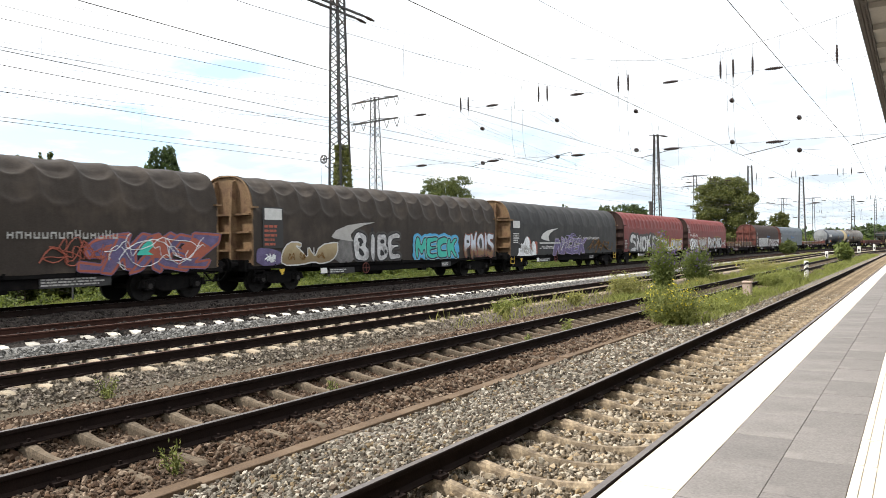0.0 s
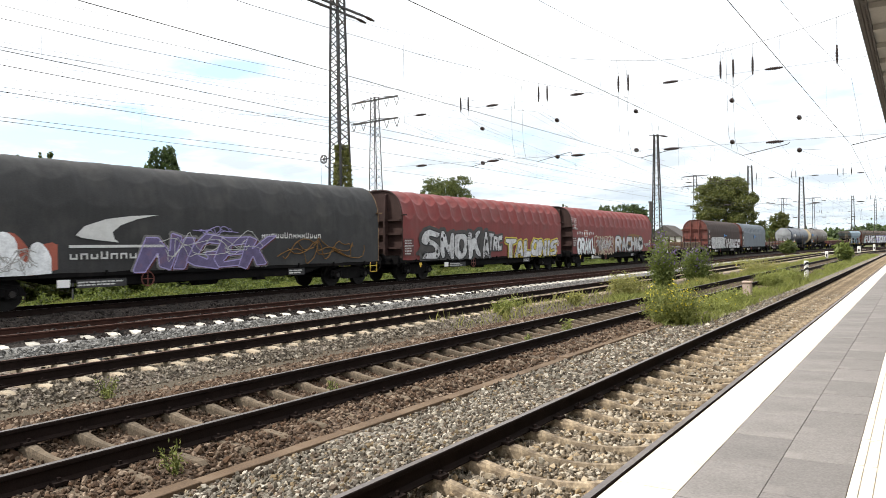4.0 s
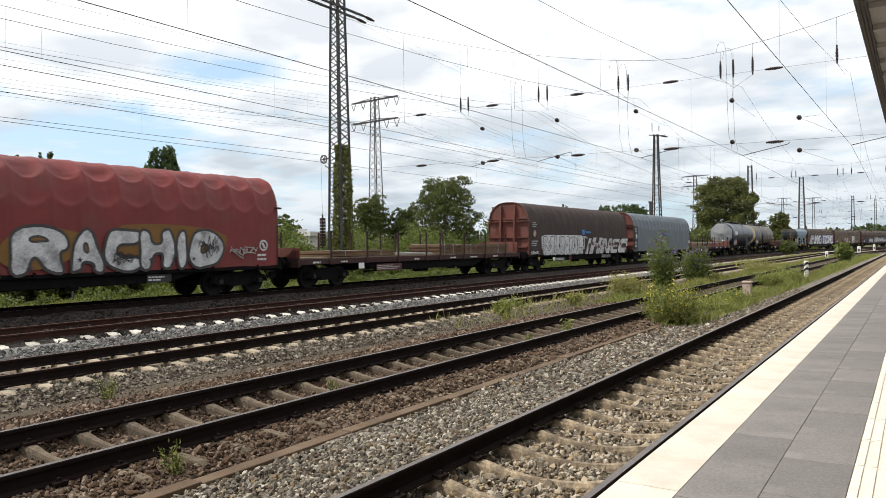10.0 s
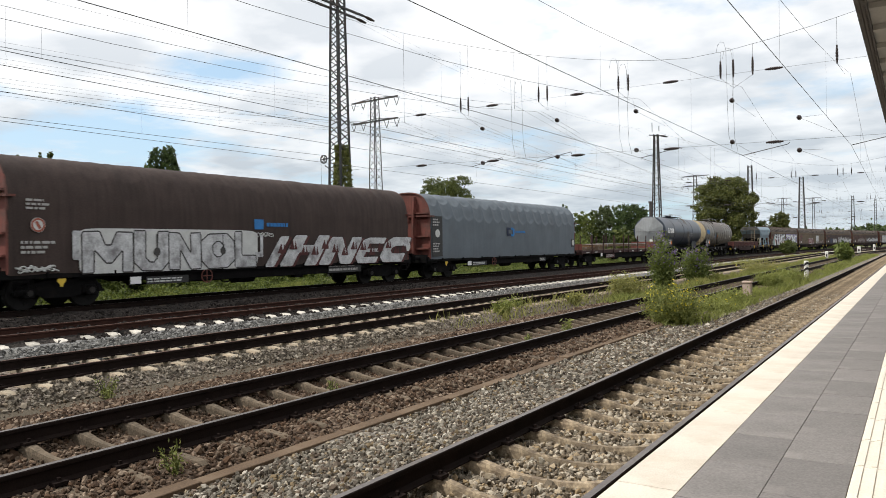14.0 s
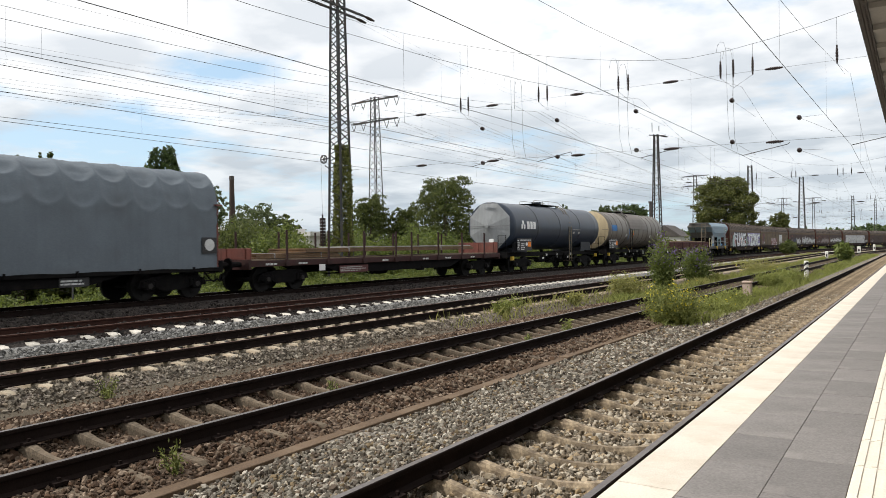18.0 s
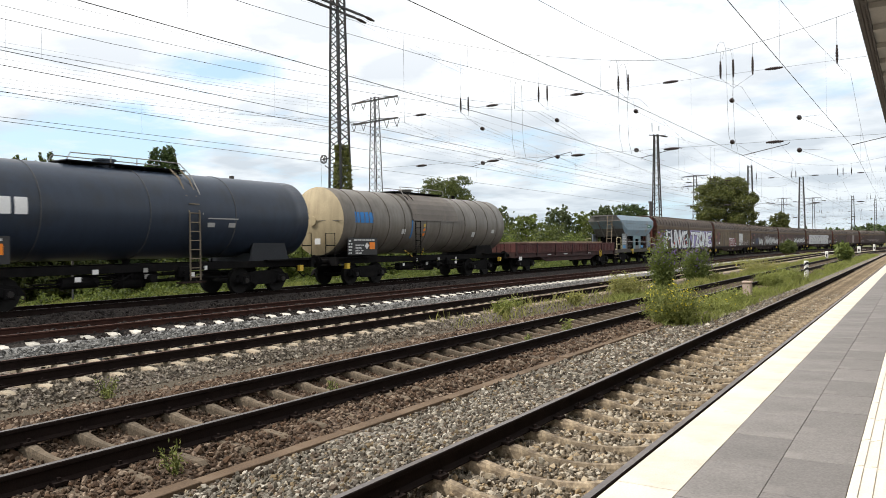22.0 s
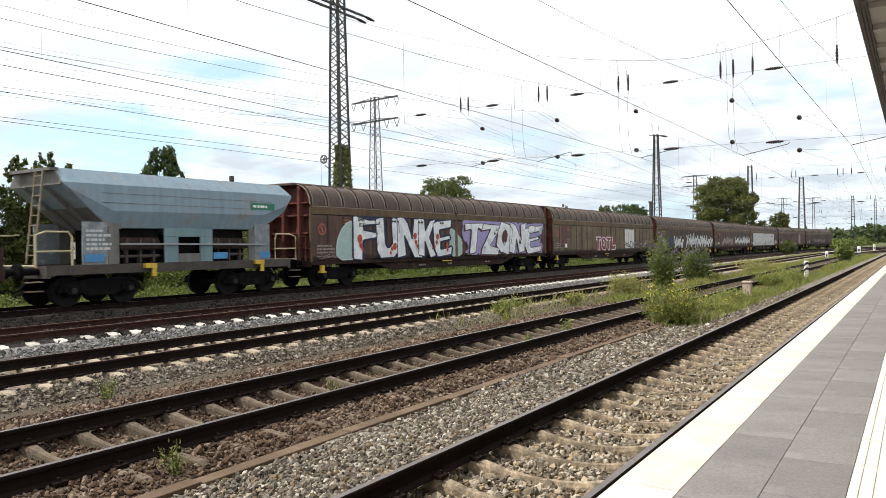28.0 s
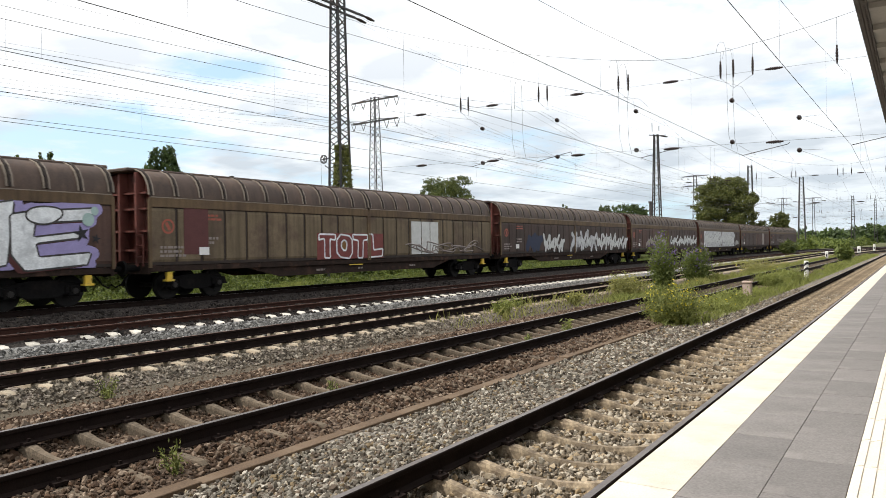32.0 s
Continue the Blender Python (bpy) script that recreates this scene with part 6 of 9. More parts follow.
rod(bm, (0, 3.86, 4.1), (0, 3.86, 4.36), 0.09, 12)
part("vent_valve", bm, M_BLACK, v2)
# raised insulation jacket with a drip rail on the beige tank
vs, fs = [], []
for j, y in enumerate((-2.1, 1.95)):
    for k in range(17):
        a = math.pi * (0.03 + 0.94 * k / 16)
        vs.append((1.50 * math.cos(a), y, 2.74 + 1.50 * math.sin(a)))
fs = [(k, k + 1, k + 18, k + 17) for k in range(16)]
part("insulation_jacket", mesh_of("insulation_jacket", vs, fs, M_JACKET), None, v2)
bm = B()
bar(bm, (1.51, -2.1, 2.86), (1.51, 1.95, 2.86), 0.05)
part("drip_rail", bm, M_BEIGE, v2)
for v, a in ((v1, -6.2), (v2, -6.75)):
    slab_box(v, "data_board", P_PLATE, a, a + 2.0, 1.28, 2.02, 1.38)
    bars(v, a + 0.05, a + 0.35, 1.3, 1.95, 5, P_PALEGREY, 1.396, 21)
    bars(v, a + 0.5, a + 1.1, 1.3, 1.75, 4, P_PALEGREY, 1.396, 22)
    bars(v, a + 0.4, a + 1.9, 1.86, 1.98, 1, P_PALEGREY, 1.396, 23)
    slab_box(v, "orange_plate", P_ORANGE, a + 1.45, a + 1.82, 1.52, 1.82, 1.395)
    bm = B()
    prism(bm, [(a + 1.12, 1.67), (a + 1.27, 1.52), (a + 1.42, 1.67), (a + 1.27, 1.82)], "x", 1.395, 1.402)
    part("hazard_label", bm, M_WHITE, v)


def low_wagon(y0):
    lob, h = 18.1, 8.4
    w = thing("low_sided_wagon", "red-brown low-sided wagon with hinged drop sides", "goods wagon", group="wagons of the goods train")
    bm = B()
    for s in (-1, 1):
        box(bm, s * 1.3 - 0.05, s * 1.3 + 0.05, -h, h, 0.84, 1.1, 0.01)
        prism(bm, [(-4.8, 0.84), (-3.8, 0.55), (3.8, 0.55), (4.8, 0.84)], "x", s * 1.2 - 0.03, s * 1.2 + 0.03)
    box(bm, -1.35, 1.35, -h, h, 1.06, 1.14)
    for e in (-1, 1):
        box(bm, -1.37, 1.37, e * h, e * (h + 0.12), 0.85, 1.2)
    part("underframe", bm, M_OXFRAME, w)
    for s in (-1, 1):
        for i in range(6):
            a, b = -h + 0.04 + i * 2 * h / 6, -h - 0.04 + (i + 1) * 2 * h / 6
            bm = B()
            box(bm, s * 1.38 - 0.025, s * 1.38 + 0.025, a, b, 1.12, 1.70, 0.006)
            for k in range(9):
                y = a + (b - a) * (k + 0.5) / 9
                box(bm, s * 1.41 - 0.015, s * 1.41 + 0.025, y - 0.07, y + 0.07, 1.2, 1.62)
            box(bm, s * 1.40 - 0.04, s * 1.40 + 0.05, a, b, 1.66, 1.73)
            part("drop_side", bm, M_OXSIDE, w)
        for i in range(7):
            bm = B()
            y = -h + i * 2 * h / 6
            box(bm, s * 1.40 - 0.03, s * 1.40 + 0.06, y - 0.04, y + 0.04, 0.95, 1.74)
            part("side_post", bm, M_OXDARK, w)
    for e in (-1, 1):
        bm = B()
        box(bm, -1.35, 1.35, e * h - 0.03, e * h + 0.03, 1.14, 1.72)
        for x in (-1, -0.33, 0.33, 1):
            box(bm, x - 0.04, x + 0.04, e * h - 0.06, e * h + 0.07, 1.14, 1.72)
        part("end_board", bm, M_OXSIDE, w)
    for i in range(14):
        bm = B()
        y = -7.2 + i * 1.05 + random.uniform(-0.1, 0.1)
        box(bm, -1.1, 1.1, y, y + 0.14, 1.62, 1.80 + 0.02 * (i % 3))
        part("timber_bearer", bm, M_DECK, w)
    slab_box(w, "card_holder", M_WHITE, -8.0, -7.6, 0.7, 0.92, 1.36)
    for k, (a, b) in enumerate(((-3.9, -3.1), (-1.3, -0.5), (3.1, 3.6))):
        bars(w, a, b, 0.93, 1.05, 1, P_PALEGREY, 1.355, 60 + k)
    bm = B()
    for i in range(14):
        a, b = 2 * math.pi * i / 14, 2 * math.pi * (i + 1) / 14
        bar(bm, (1.45, 5.3 + 0.24 * math.cos(a), 0.95 + 0.24 * math.sin(a)), (1.45, 5.3 + 0.24 * math.cos(b), 0.95 + 0.24 * math.sin(b)), 0.03)
    for a in (0.5, 2.6, 4.7):
        bar(bm, (1.45, 5.3, 0.95), (1.45, 5.3 + 0.24 * math.cos(a), 0.95 + 0.24 * math.sin(a)), 0.03)
    bar(bm, (1.30, 5.3, 0.95), (1.46, 5.3, 0.95), 0.05)
    part("brake_wheel", bm, M_YELLOW, w)
    running_gear(w, lob, 6.6, h + 0.12)
    wagons.append((w, y0))


M_OXSIDE = material("dull oxide red side", (0.10, 0.034, 0.030), 0.75, 0, 0.25, 1.5, 40, 0.25, dirt=(0.085, 0.04, 0.033), dirt_at=0.55, dirt_scale=1.2, streak=0.3)
low_wagon(217.35)


def hopper_wagon(y0):
    lob = 10.5
    w = thing("hopper_wagon", "pale blue-grey hopper wagon with patched sides and end ladder", "hopper wagon", group="wagons of the goods train")
    # bin: cross-sections along y; each is half width and height pairs from the rim down
    secs = [(-4.25, [(1.02, 3.93), (1.36, 3.55), (1.36, 3.52), (1.30, 3.48)]), (-4.1, [(1.05, 3.96), (1.40, 3.55), (1.40, 3.40), (1.30, 3.35)]),
            (-2.75, [(1.05, 3.97), (1.42, 3.55), (1.42, 2.78), (1.22, 2.28)]), (3.2, [(1.05, 3.99), (1.42, 3.6), (1.42, 2.82), (1.22, 2.30)]),
            (4.35, [(1.05, 4.0), (1.42, 3.6), (1.42, 3.2), (1.28, 2.95)]), (4.75, [(0.95, 3.85), (1.30, 3.6), (1.30, 3.5), (1.25, 3.45)])]
    vs, fs = [], []
    for y, sec in secs:
        for x, z in sec:
            vs.append((x, y, z))
        for x, z in sec[::-1]:
            vs.append((-x, y, z))
    for j in range(len(secs) - 1):
        for k in range(8):
            fs.append((j * 8 + k, j * 8 + (k + 1) % 8, (j + 1) * 8 + (k + 1) % 8, (j + 1) * 8 + k))
    me = mesh_of("bin", vs, fs, M_HOPBLUE)
    part("bin", me, None, w)
    bm = B()
    prism(bm, [(x, z) for x, z in secs[0][1]] + [(-x, z) for x, z in secs[0][1][::-1]], "y", -4.30, -4.22)
    box(bm, -1.08, 1.08, -4.45, -4.2, 3.88, 3.97)
    part("end_rim", bm, M_HOPGREY, w)
    bm = B()
    prism(bm, [(-4.25, 3.50), (-2.75, 2.25), (-2.4, 2.25), (-2.4, 3.5)], "x", -1.28, 1.28)
    part("sloping_end", bm, M_HOPGREY, w)
    for x in (-0.55, 0.55):
        bm = B()
        bar(bm, (x, -4.3, 3.5), (x, -2.8, 2.2), 0.08, 0.12)
        part("end_stiffener", bm, M_HOPGREY, w)
    bm = B()
    prism(bm, [(4.7, 3.45), (3.1, 2.25), (2.8, 2.25), (2.8, 3.4)], "x", -1.24, 1.24)
    part("sloping_end", bm, M_HOPGREY, w)
    # lower frame: panels and dark openings between them
    for a, b, z0, z1, mat in ((-3.65, -2.87, 1.2, 2.45, M_HOPPATCH), (-2.86, -2.50, 1.2, 2.3, M_HOPGREY), (-0.92, -0.40, 1.2, 2.02, M_HOPTURQ), (-0.92, 0.98, 2.025, 2.3, M_HOPTURQ), (0.47, 0.98, 1.2, 2.02, M_HOPTURQ),
                              (-0.395, 0.465, 1.2, 1.48, M_HOPGREY), (2.58, 2.85, 1.2, 2.3, M_HOPGREY), (2.86, 3.6, 1.2, 2.5, M_HOPPATCH)):
        for s in (-1, 1):
            bm = B()
            box(bm, s * 1.28 - 0.03, s * 1.28 + 0.03, a, b, z0, z1, 0.005)
            part("side_panel", bm, mat, w)
    for a, b in ((-2.50, -0.92), (0.98, 2.58)):
        # black box stands in for the shade inside the opening
        bm = B()
        box(bm, -1.0, 1.0, a, b, 1.2, 2.3)
        part("chute_box", bm, M_BLACK, w)
        bm = B()
        prism(bm, [(1.02, 1.95), (1.30, 1.62), (1.32, 1.66), (1.06, 2.0)], "y", a + 0.06, b - 0.06)
        part("chute_flap", bm, M_FRAME, w)
        bm = B()
        rod(bm, (1.15, a + 0.1, 1.42), (1.15, b - 0.1, 1.42), 0.05, 8)
        for k in range(3):
            y = a + (b - a) * (0.2 + 0.3 * k)
            box(bm, 1.05, 1.22, y - 0.03, y + 0.03, 1.22, 1.95)
        part("discharge_linkage", bm, M_HOPFRAME, w)
    # another black box as the shade behind the panel's hole
    bm = B()
    box(bm, -1.0, 1.0, -0.45, 0.52, 1.45, 2.1)
    part("bin_outlet", bm, M_BLACK, w)
    bm = B()
    bar(bm, (1.36, -2.5, 1.80), (1.36, 3.3, 1.76), 0.05)
    part("discharge_shaft", bm, M_STRAP, w)
    bm = B()
    for s in (-1, 1):
        box(bm, s * 1.25 - 0.06, s * 1.25 + 0.06, -4.6, 4.55, 0.92, 1.2, 0.01)
    box(bm, -1.25, 1.25, -4.6, 4.55, 1.02, 1.14)
    for e, y in ((-1, -4.65), (1, 4.6)):
        box(bm, -1.3, 1.3, y - 0.06, y + 0.06, 0.85, 1.2)
    part("underframe", bm, M_HOPFRAME, w)
    for a, b, mat in ((-3.6, -3.0, P_SKYLABEL), (1.0, 1.6, P_SKYLABEL), (3.1, 3.6, P_SKYLABEL)):
        slab_box(w, "blue_label", mat, a, b, 1.28, 1.5, 1.315)
    bars(w, -3.55, -2.7, 1.6, 2.25, 5, P_PALEGREY, 1.315, 31)
    slab_box(w, "green_label", P_GREENLABEL, 2.6, 3.75, 3.0, 3.25, 1.424, deep=0.004)
    bars(w, 2.7, 3.6, 3.05, 3.2, 1, M_WHITE, 1.431, 33)
    for z in (3.30, 3.02):
        bm = B()
        box(bm, 1.418, 1.428, -3.1, 3.6, z - 0.006, z + 0.006)
        part("sheet_seam", bm, M_HOPGREY, w)
    for y in (-1.5, 3.0):
        bm = B()
        box(bm, 1.3, 1.44, y - 0.2, y + 0.2, 1.05, 1.2)
        box(bm, 1.36, 1.42, y + 0.05, y + 0.2, 0.8, 1.05)
        part("lever_bracket", bm, M_YELLOW, w)
    # end ladder and platform rails
    bm = B()
    for x in (0.35, 0.75):
        bar(bm, (x, -4.75, 1.25), (x, -4.45, 3.9), 0.04)
    for i in range(9):
        z = 1.5 + i * 0.28
        y = -4.75 + 0.3 * (z - 1.25) / 2.65
        bar(bm, (0.35, y, z), (0.75, y, z), 0.03)
    part("ladder", bm, M_RUNG, w)
    for e, y in ((-1, -5.0), (1, 4.95)):
        lines = [[(1.3, y, 1.15), (1.3, y, 2.05), (1.25, y + 0.3 * -e, 2.15), (1.25, y - 0.95 * e, 2.15), (1.28, y - 1.05 * e, 2.0), (1.28, y - 1.05 * e, 1.15)], [(1.3, y, 1.6), (1.28, y - 1.05 * e, 1.6)],
                 [(-1.3, y, 1.15), (-1.3, y, 2.05), (-1.25, y - 0.9 * e, 2.1)], [(1.3, y, 1.2), (-1.3, y, 1.2)]]
        part("platform_rail", wire_mesh("platform_rail", lines, 0.03, M_CREAM, 6), None, w)
        bm = B()
        for z in (0.5, 0.75):
            box(bm, 1.15, 1.4, y - 0.25, y + 0.15, z, z + 0.03)
        part("step", bm, M_RUNG, w)
    running_gear(w, lob, 2.95, 4.65)
    wagons.append((w, y0))


M_HOPBLUE = material("chalky blue-grey paint", (0.215, 0.29, 0.34), 0.55, 0, 0.10, 1.0, 25, 0.06, dirt=(0.23, 0.21, 0.19), dirt_at=0.60, dirt_scale=1.0, streak=0.15)
M_HOPTURQ = material("pale turquoise paint patch", (0.17, 0.26, 0.28), 0.6, 0, 0.1, 1.0, 25, 0.06, streak=0.2)
M_HOPGREY = material("dull grey paint", (0.17, 0.165, 0.155), 0.65, 0, 0.15, 1.0, 25, 0.06, dirt=(0.10, 0.09, 0.08), dirt_at=0.55, dirt_scale=1.0, streak=0.3)
M_HOPPATCH = material("patched blue-grey panel", (0.17, 0.19, 0.20), 0.65, 0, 0.2, 3.0, 25, 0.06, dirt=(0.33, 0.35, 0.35), dirt_at=0.6, dirt_scale=4)
M_HOPFRAME = material("brown-grey frame", (0.065, 0.056, 0.048), 0.7, 0, 0.3, 2, 30, 0.2)
M_CREAM = material("cream handrail paint", (0.46, 0.40, 0.24), 0.6, 0, 0.15, 4, 40, 0.1)
P_SKYLABEL = paint("bright blue label", (0.07, 0.24, 0.46))
P_GREENLABEL = paint("dark green label", (0.03, 0.16, 0.10))
hopper_wagon(231.7)


def sliding_wall_wagon(label, y0, seed, walls):
    """Two long sliding walls a side with a rounded ribbed upper part, recessed ends."""
    lob, L = 22.95, 21.7
    w = thing("sliding_wall_wagon", label, "goods wagon", group="wagons of the goods train")
    upper = [(1.40, 3.20), (1.40, 3.32), (1.34, 3.62), (1.20, 3.88), (0.98, 4.05), (0.70, 4.14)]
    for s in (-1, 1):
        for h, (a, b) in enumerate(((-L / 2, -0.06), (0.06, L / 2))):
            bm = B()
            box(bm, s * 1.35 - 0.03, s * 1.35 + 0.03, a, b, 1.12, 3.2)
            wall = part("sliding_wall", bm, M_HABSEAM, w)
            n = 11
            for i in range(n):
                bm = B()
                y = a + (b - a) * (i + 0.5) / n
                d = (b - a) / n / 2 - 0.055
                prism(bm, [(s * 1.38, 1.22), (s * 1.38, 2.92), (s * 1.405, 2.82), (s * 1.405, 1.30)], "y", y - d, y + d)
                part("wall_panel", bm, walls[h], wall)
            bm = B()
            box(bm, s * 1.40 - 0.03, s * 1.40 + 0.03, a, b, 2.95, 3.24, 0.008)
            part("wall_rail", bm, M_HABRAIL, wall)
            for f in (a, b):
                bm = B()
                box(bm, s * 1.39 - 0.03, s * 1.39 + 0.04, f - 0.05, f + 0.05, 1.05, 3.2)
                part("wall_edge", bm, M_HABRAIL, wall)
            vs, fs = [], []
            for j in range(2):
                for x, z in upper:
                    vs.append((s * x, (a, b)[j], z))
            k = len(upper)
            fs = [(i, i + 1, k + i + 1, k + i) for i in range(k - 1)]
            me = mesh_of("roof_shell", vs, fs, M_HABROOF)
            me.polygons.foreach_set("use_smooth", [True] * len(fs))
            part("roof_shell", me, None, wall)
            for i in range(n + 1):
                bm = B()
                y = a + (b - a) * i / n
                y = min(max(y, a + 0.05), b - 0.05)
                # pale strips: the rib edges' highlights put in as colour
                pale = B()
                for (xa, za), (xb, zb) in zip(upper[1:], upper[2:]):
                    bar(bm, (s * (xa + 0.008), y, za), (s * (xb + 0.008), y, zb + 0.008), 0.07, 0.10)
                    for d in (-0.075, 0.075):
                        bar(pale, (s * (xa + 0.014), y + d, za), (s * (xb + 0.014), y + d, zb + 0.014), 0.06, 0.024)
                part("roof_rib", bm, M_HABSEAM, wall)
                part("rib_edge", pale, M_HABRIB, wall)
            bm = B()
            box(bm, s * 1.415 - 0.012, s * 1.415 + 0.012, a + 0.05, b - 0.05, 3.245, 3.27)
            part("gutter_edge", bm, M_HABRIB, wall)
    bm = B()
    box(bm, -0.72, 0.72, -L / 2 - 0.3, L / 2 + 0.3, 4.08, 4.20, 0.03)
    part("roof_ridge", bm, M_HABROOF, w)
    for e in (-1, 1):
        bm = B()
        prism(bm, [(1.3, 1.1), (1.3, 3.3), (1.15, 3.85), (0.7, 4.1), (-0.7, 4.1), (-1.15, 3.85), (-1.3, 3.3), (-1.3, 1.1)], "y", e * (L / 2 - 0.25), e * (L / 2 - 0.18))
        end = part("end_wall", bm, M_OXIDE, w)
        for x in (-0.85, 0.0, 0.85):
            bm = B()
            box(bm, x - 0.05, x + 0.05, e * (L / 2 - 0.2), e * (L / 2 + 0.12), 1.1, 4.05)
            part("end_post", bm, M_OXIDE, end)
        for z in (1.6, 2.2, 2.9, 3.4):
            bm = B()
            box(bm, -1.25, 1.25, e * (L / 2 - 0.2), e * (L / 2 + 0.02), z - 0.03, z + 0.03)
            part("end_rib", bm, M_OXIDE, end)
        bm = B()
        for x in (0.95, 1.25):
            bar(bm, (x, e * (L / 2 + 0.15), 1.1), (x, e * (L / 2 + 0.15), 2.1), 0.04)
        for z in (1.4, 1.75, 2.08):
            bar(bm, (0.95, e * (L / 2 + 0.15), z), (1.25, e * (L / 2 + 0.15), z), 0.035)
        part("end_ladder", bm, M_OXIDE, w)
        bm = B()
        box(bm, 1.25, 1.36, e * (L / 2 - 0.75) - 0.11, e * (L / 2 - 0.75) + 0.09, 0.62, 0.9)
        box(bm, 1.2, 1.40, e * (L / 2 - 0.75) - 0.16, e * (L / 2 - 0.75) + 0.14, 0.60, 0.66)
        part("step", bm, M_YELLOW, w)
    for s in (-1, 1):
        bm = B()
        box(bm, s * 1.32 - 0.05, s * 1.32 + 0.05, -L / 2, L / 2, 0.92, 1.10, 0.01)
        part("solebar", bm, M_FRAME, w)
        bm = B()
        prism(bm, [(-6.8, 0.92), (-5.2, 0.56), (5.2, 0.56), (6.8, 0.92)], "x", s * 1.24 - 0.03, s * 1.24 + 0.03)
        part("truss_plate", bm, M_FRAME, w)
    bm = B()
    for e in (-1, 1):
        box(bm, -1.35, 1.35, e * (L / 2 - 0.05), e * (L / 2 + 0.05), 0.85, 1.2)
    box(bm, -1.3, 1.3, -L / 2, L / 2, 1.02, 1.14)
    part("underframe", bm, M_FRAME, w)
    bars(w, -10.5, -9.4, 1.35, 1.75, 3, P_RUSTGREY, 1.412, seed)
    ring_mark(w, -10.2, 2.35, 0.24, P_RUSTRED, 1.415)
    bars(w, -8.9, -7.9, 2.55, 2.8, 2, P_RUSTRED, 1.412, seed + 1)
    bars(w, -8.9, -8.2, 1.75, 2.05, 2, P_RUSTGREY, 1.412, seed + 2)
    slab_box(w, "card_holder", M_WHITE, -9.0, -8.6, 1.42, 1.68, 1.407)
    for k, (a, b) in enumerate(((-3.2, -2.4), (-0.6, -0.2), (3.2, 4.0))):
        bars(w, a, b, 0.66, 0.80, 1, P_RUSTGREY, 1.275, seed + 5 + k)
    slab_box(w, "yellow_plate", M_YELLOW, -1.3, -0.4, 0.86, 0.9, 1.372)
    running_gear(w, lob, 8.9, L / 2 + 0.05)
    wagons.append((w, y0))
    return w


def hab(name, col, d):
    return material(name, col, 0.7, 0, 0.2, 1.2, 30, 0.2, dirt=d, dirt_at=0.55, dirt_scale=0.9, streak=0.35, rand=0.10)


M_HABOLIVE = hab("grimy olive-brown wall", (0.15, 0.112, 0.068), (0.085, 0.055, 0.04))
M_HABBROWN = hab("grimy red-brown wall", (0.095, 0.052, 0.040), (0.06, 0.04, 0.033))
M_HABDARK = hab("grimy dark brown wall", (0.070, 0.045, 0.037), (0.05, 0.036, 0.03))
M_HABSEAM = hab("dark wall frame", (0.035, 0.024, 0.019), (0.025, 0.018, 0.015))
M_HABRAIL = hab("ochre-brown rail", (0.13, 0.085, 0.045), (0.08, 0.05, 0.032))
M_HABROOF = material("sooty brown roof", (0.070, 0.045, 0.033), 0.55, 0, 0.25, 1.0, 30, 0.15, dirt=(0.12, 0.075, 0.05), dirt_at=0.58, dirt_scale=0.9, streak=0.25)
# highlight on roof edges, given as a pale colour
M_HABRIB = material("pale edge highlight", (0.22, 0.18, 0.14), 0.6, 0, 0.3, 2, 30, 0.1)
P_RUSTGREY = paint("dim grey print", (0.24, 0.20, 0.18))
h1 = sliding_wall_wagon("brown sliding-wall wagon covered with a mint, white and lilac painting", 248.25, 40, (M_HABBROWN, M_HABBROWN))
h2 = sliding_wall_wagon("olive-brown sliding-wall wagon with a small red and white painting", 271.20, 50, (M_HABOLIVE, M_HABOLIVE))
h3 = sliding_wall_wagon("dark brown sliding-wall wagon with white and blue letters", 294.15, 60, (M_HABDARK, M_HABDARK))
h4 = sliding_wall_wagon("red-brown sliding-wall wagon with faint grey tags", 317.10, 70, (M_HABBROWN, M_HABDARK))
h5 = sliding_wall_wagon("brown sliding-wall wagon with one wall painted silver", 340.05, 80, (M_HABBROWN, M_HABDARK))
h6 = sliding_wall_wagon("dark brown sliding-wall wagon with one pale wall panel", 363.00, 90, (M_HABDARK, M_HABBROWN))
h7 = sliding_wall_wagon("dark brown sliding-wall wagon at the train's end", 385.95, 95, (M_HABDARK, M_HABDARK))
XH = 1.418
patch(h1, "00-04-27-59-99-90", -9.35, -8.0, 1.10, 2.70, P_MINT, XH + 0.002, 1, "spray_halo", P_PALEMINT)
kf = piece(h1, "FUNKE", -8.15, -0.62, 1.12, 3.02, P_WHITE, P_NAVY, P_NAVY, x=XH + 0.012, seed=41, smooth=0, edge=0.026, hole=P_NAVY, gap=0.22, wild=0.035, widths=(1.25, 1.2, 1.45, 1.05, 1.15), heights=(1.0, 0.95, 0.97, 0.94, 0.93), rough=0.05, shade=P_NAVY, drop=(0.14, -0.02), spread=0.10)
dots(kf, [(-7.88, 1.98, 0.17), (-7.82, 1.70, 0.11), (-7.73, 1.56, 0.07), (-7.66, 1.46, 0.05), (-5.38, 1.63, 0.15), (-5.59, 1.53, 0.10), (-5.70, 1.34, 0.08), (-3.77, 2.11, 0.15), (-3.69, 1.82, 0.11), (-3.59, 1.63, 0.08),
          (-3.46, 1.49, 0.05), (-1.83, 2.09, 0.14), (-1.91, 1.81, 0.11), (-2.08, 1.60, 0.08), (-2.28, 1.50, 0.05), (-0.95, 1.66, 0.13), (-0.91, 1.44, 0.10)], P_RED, XH + 0.034)
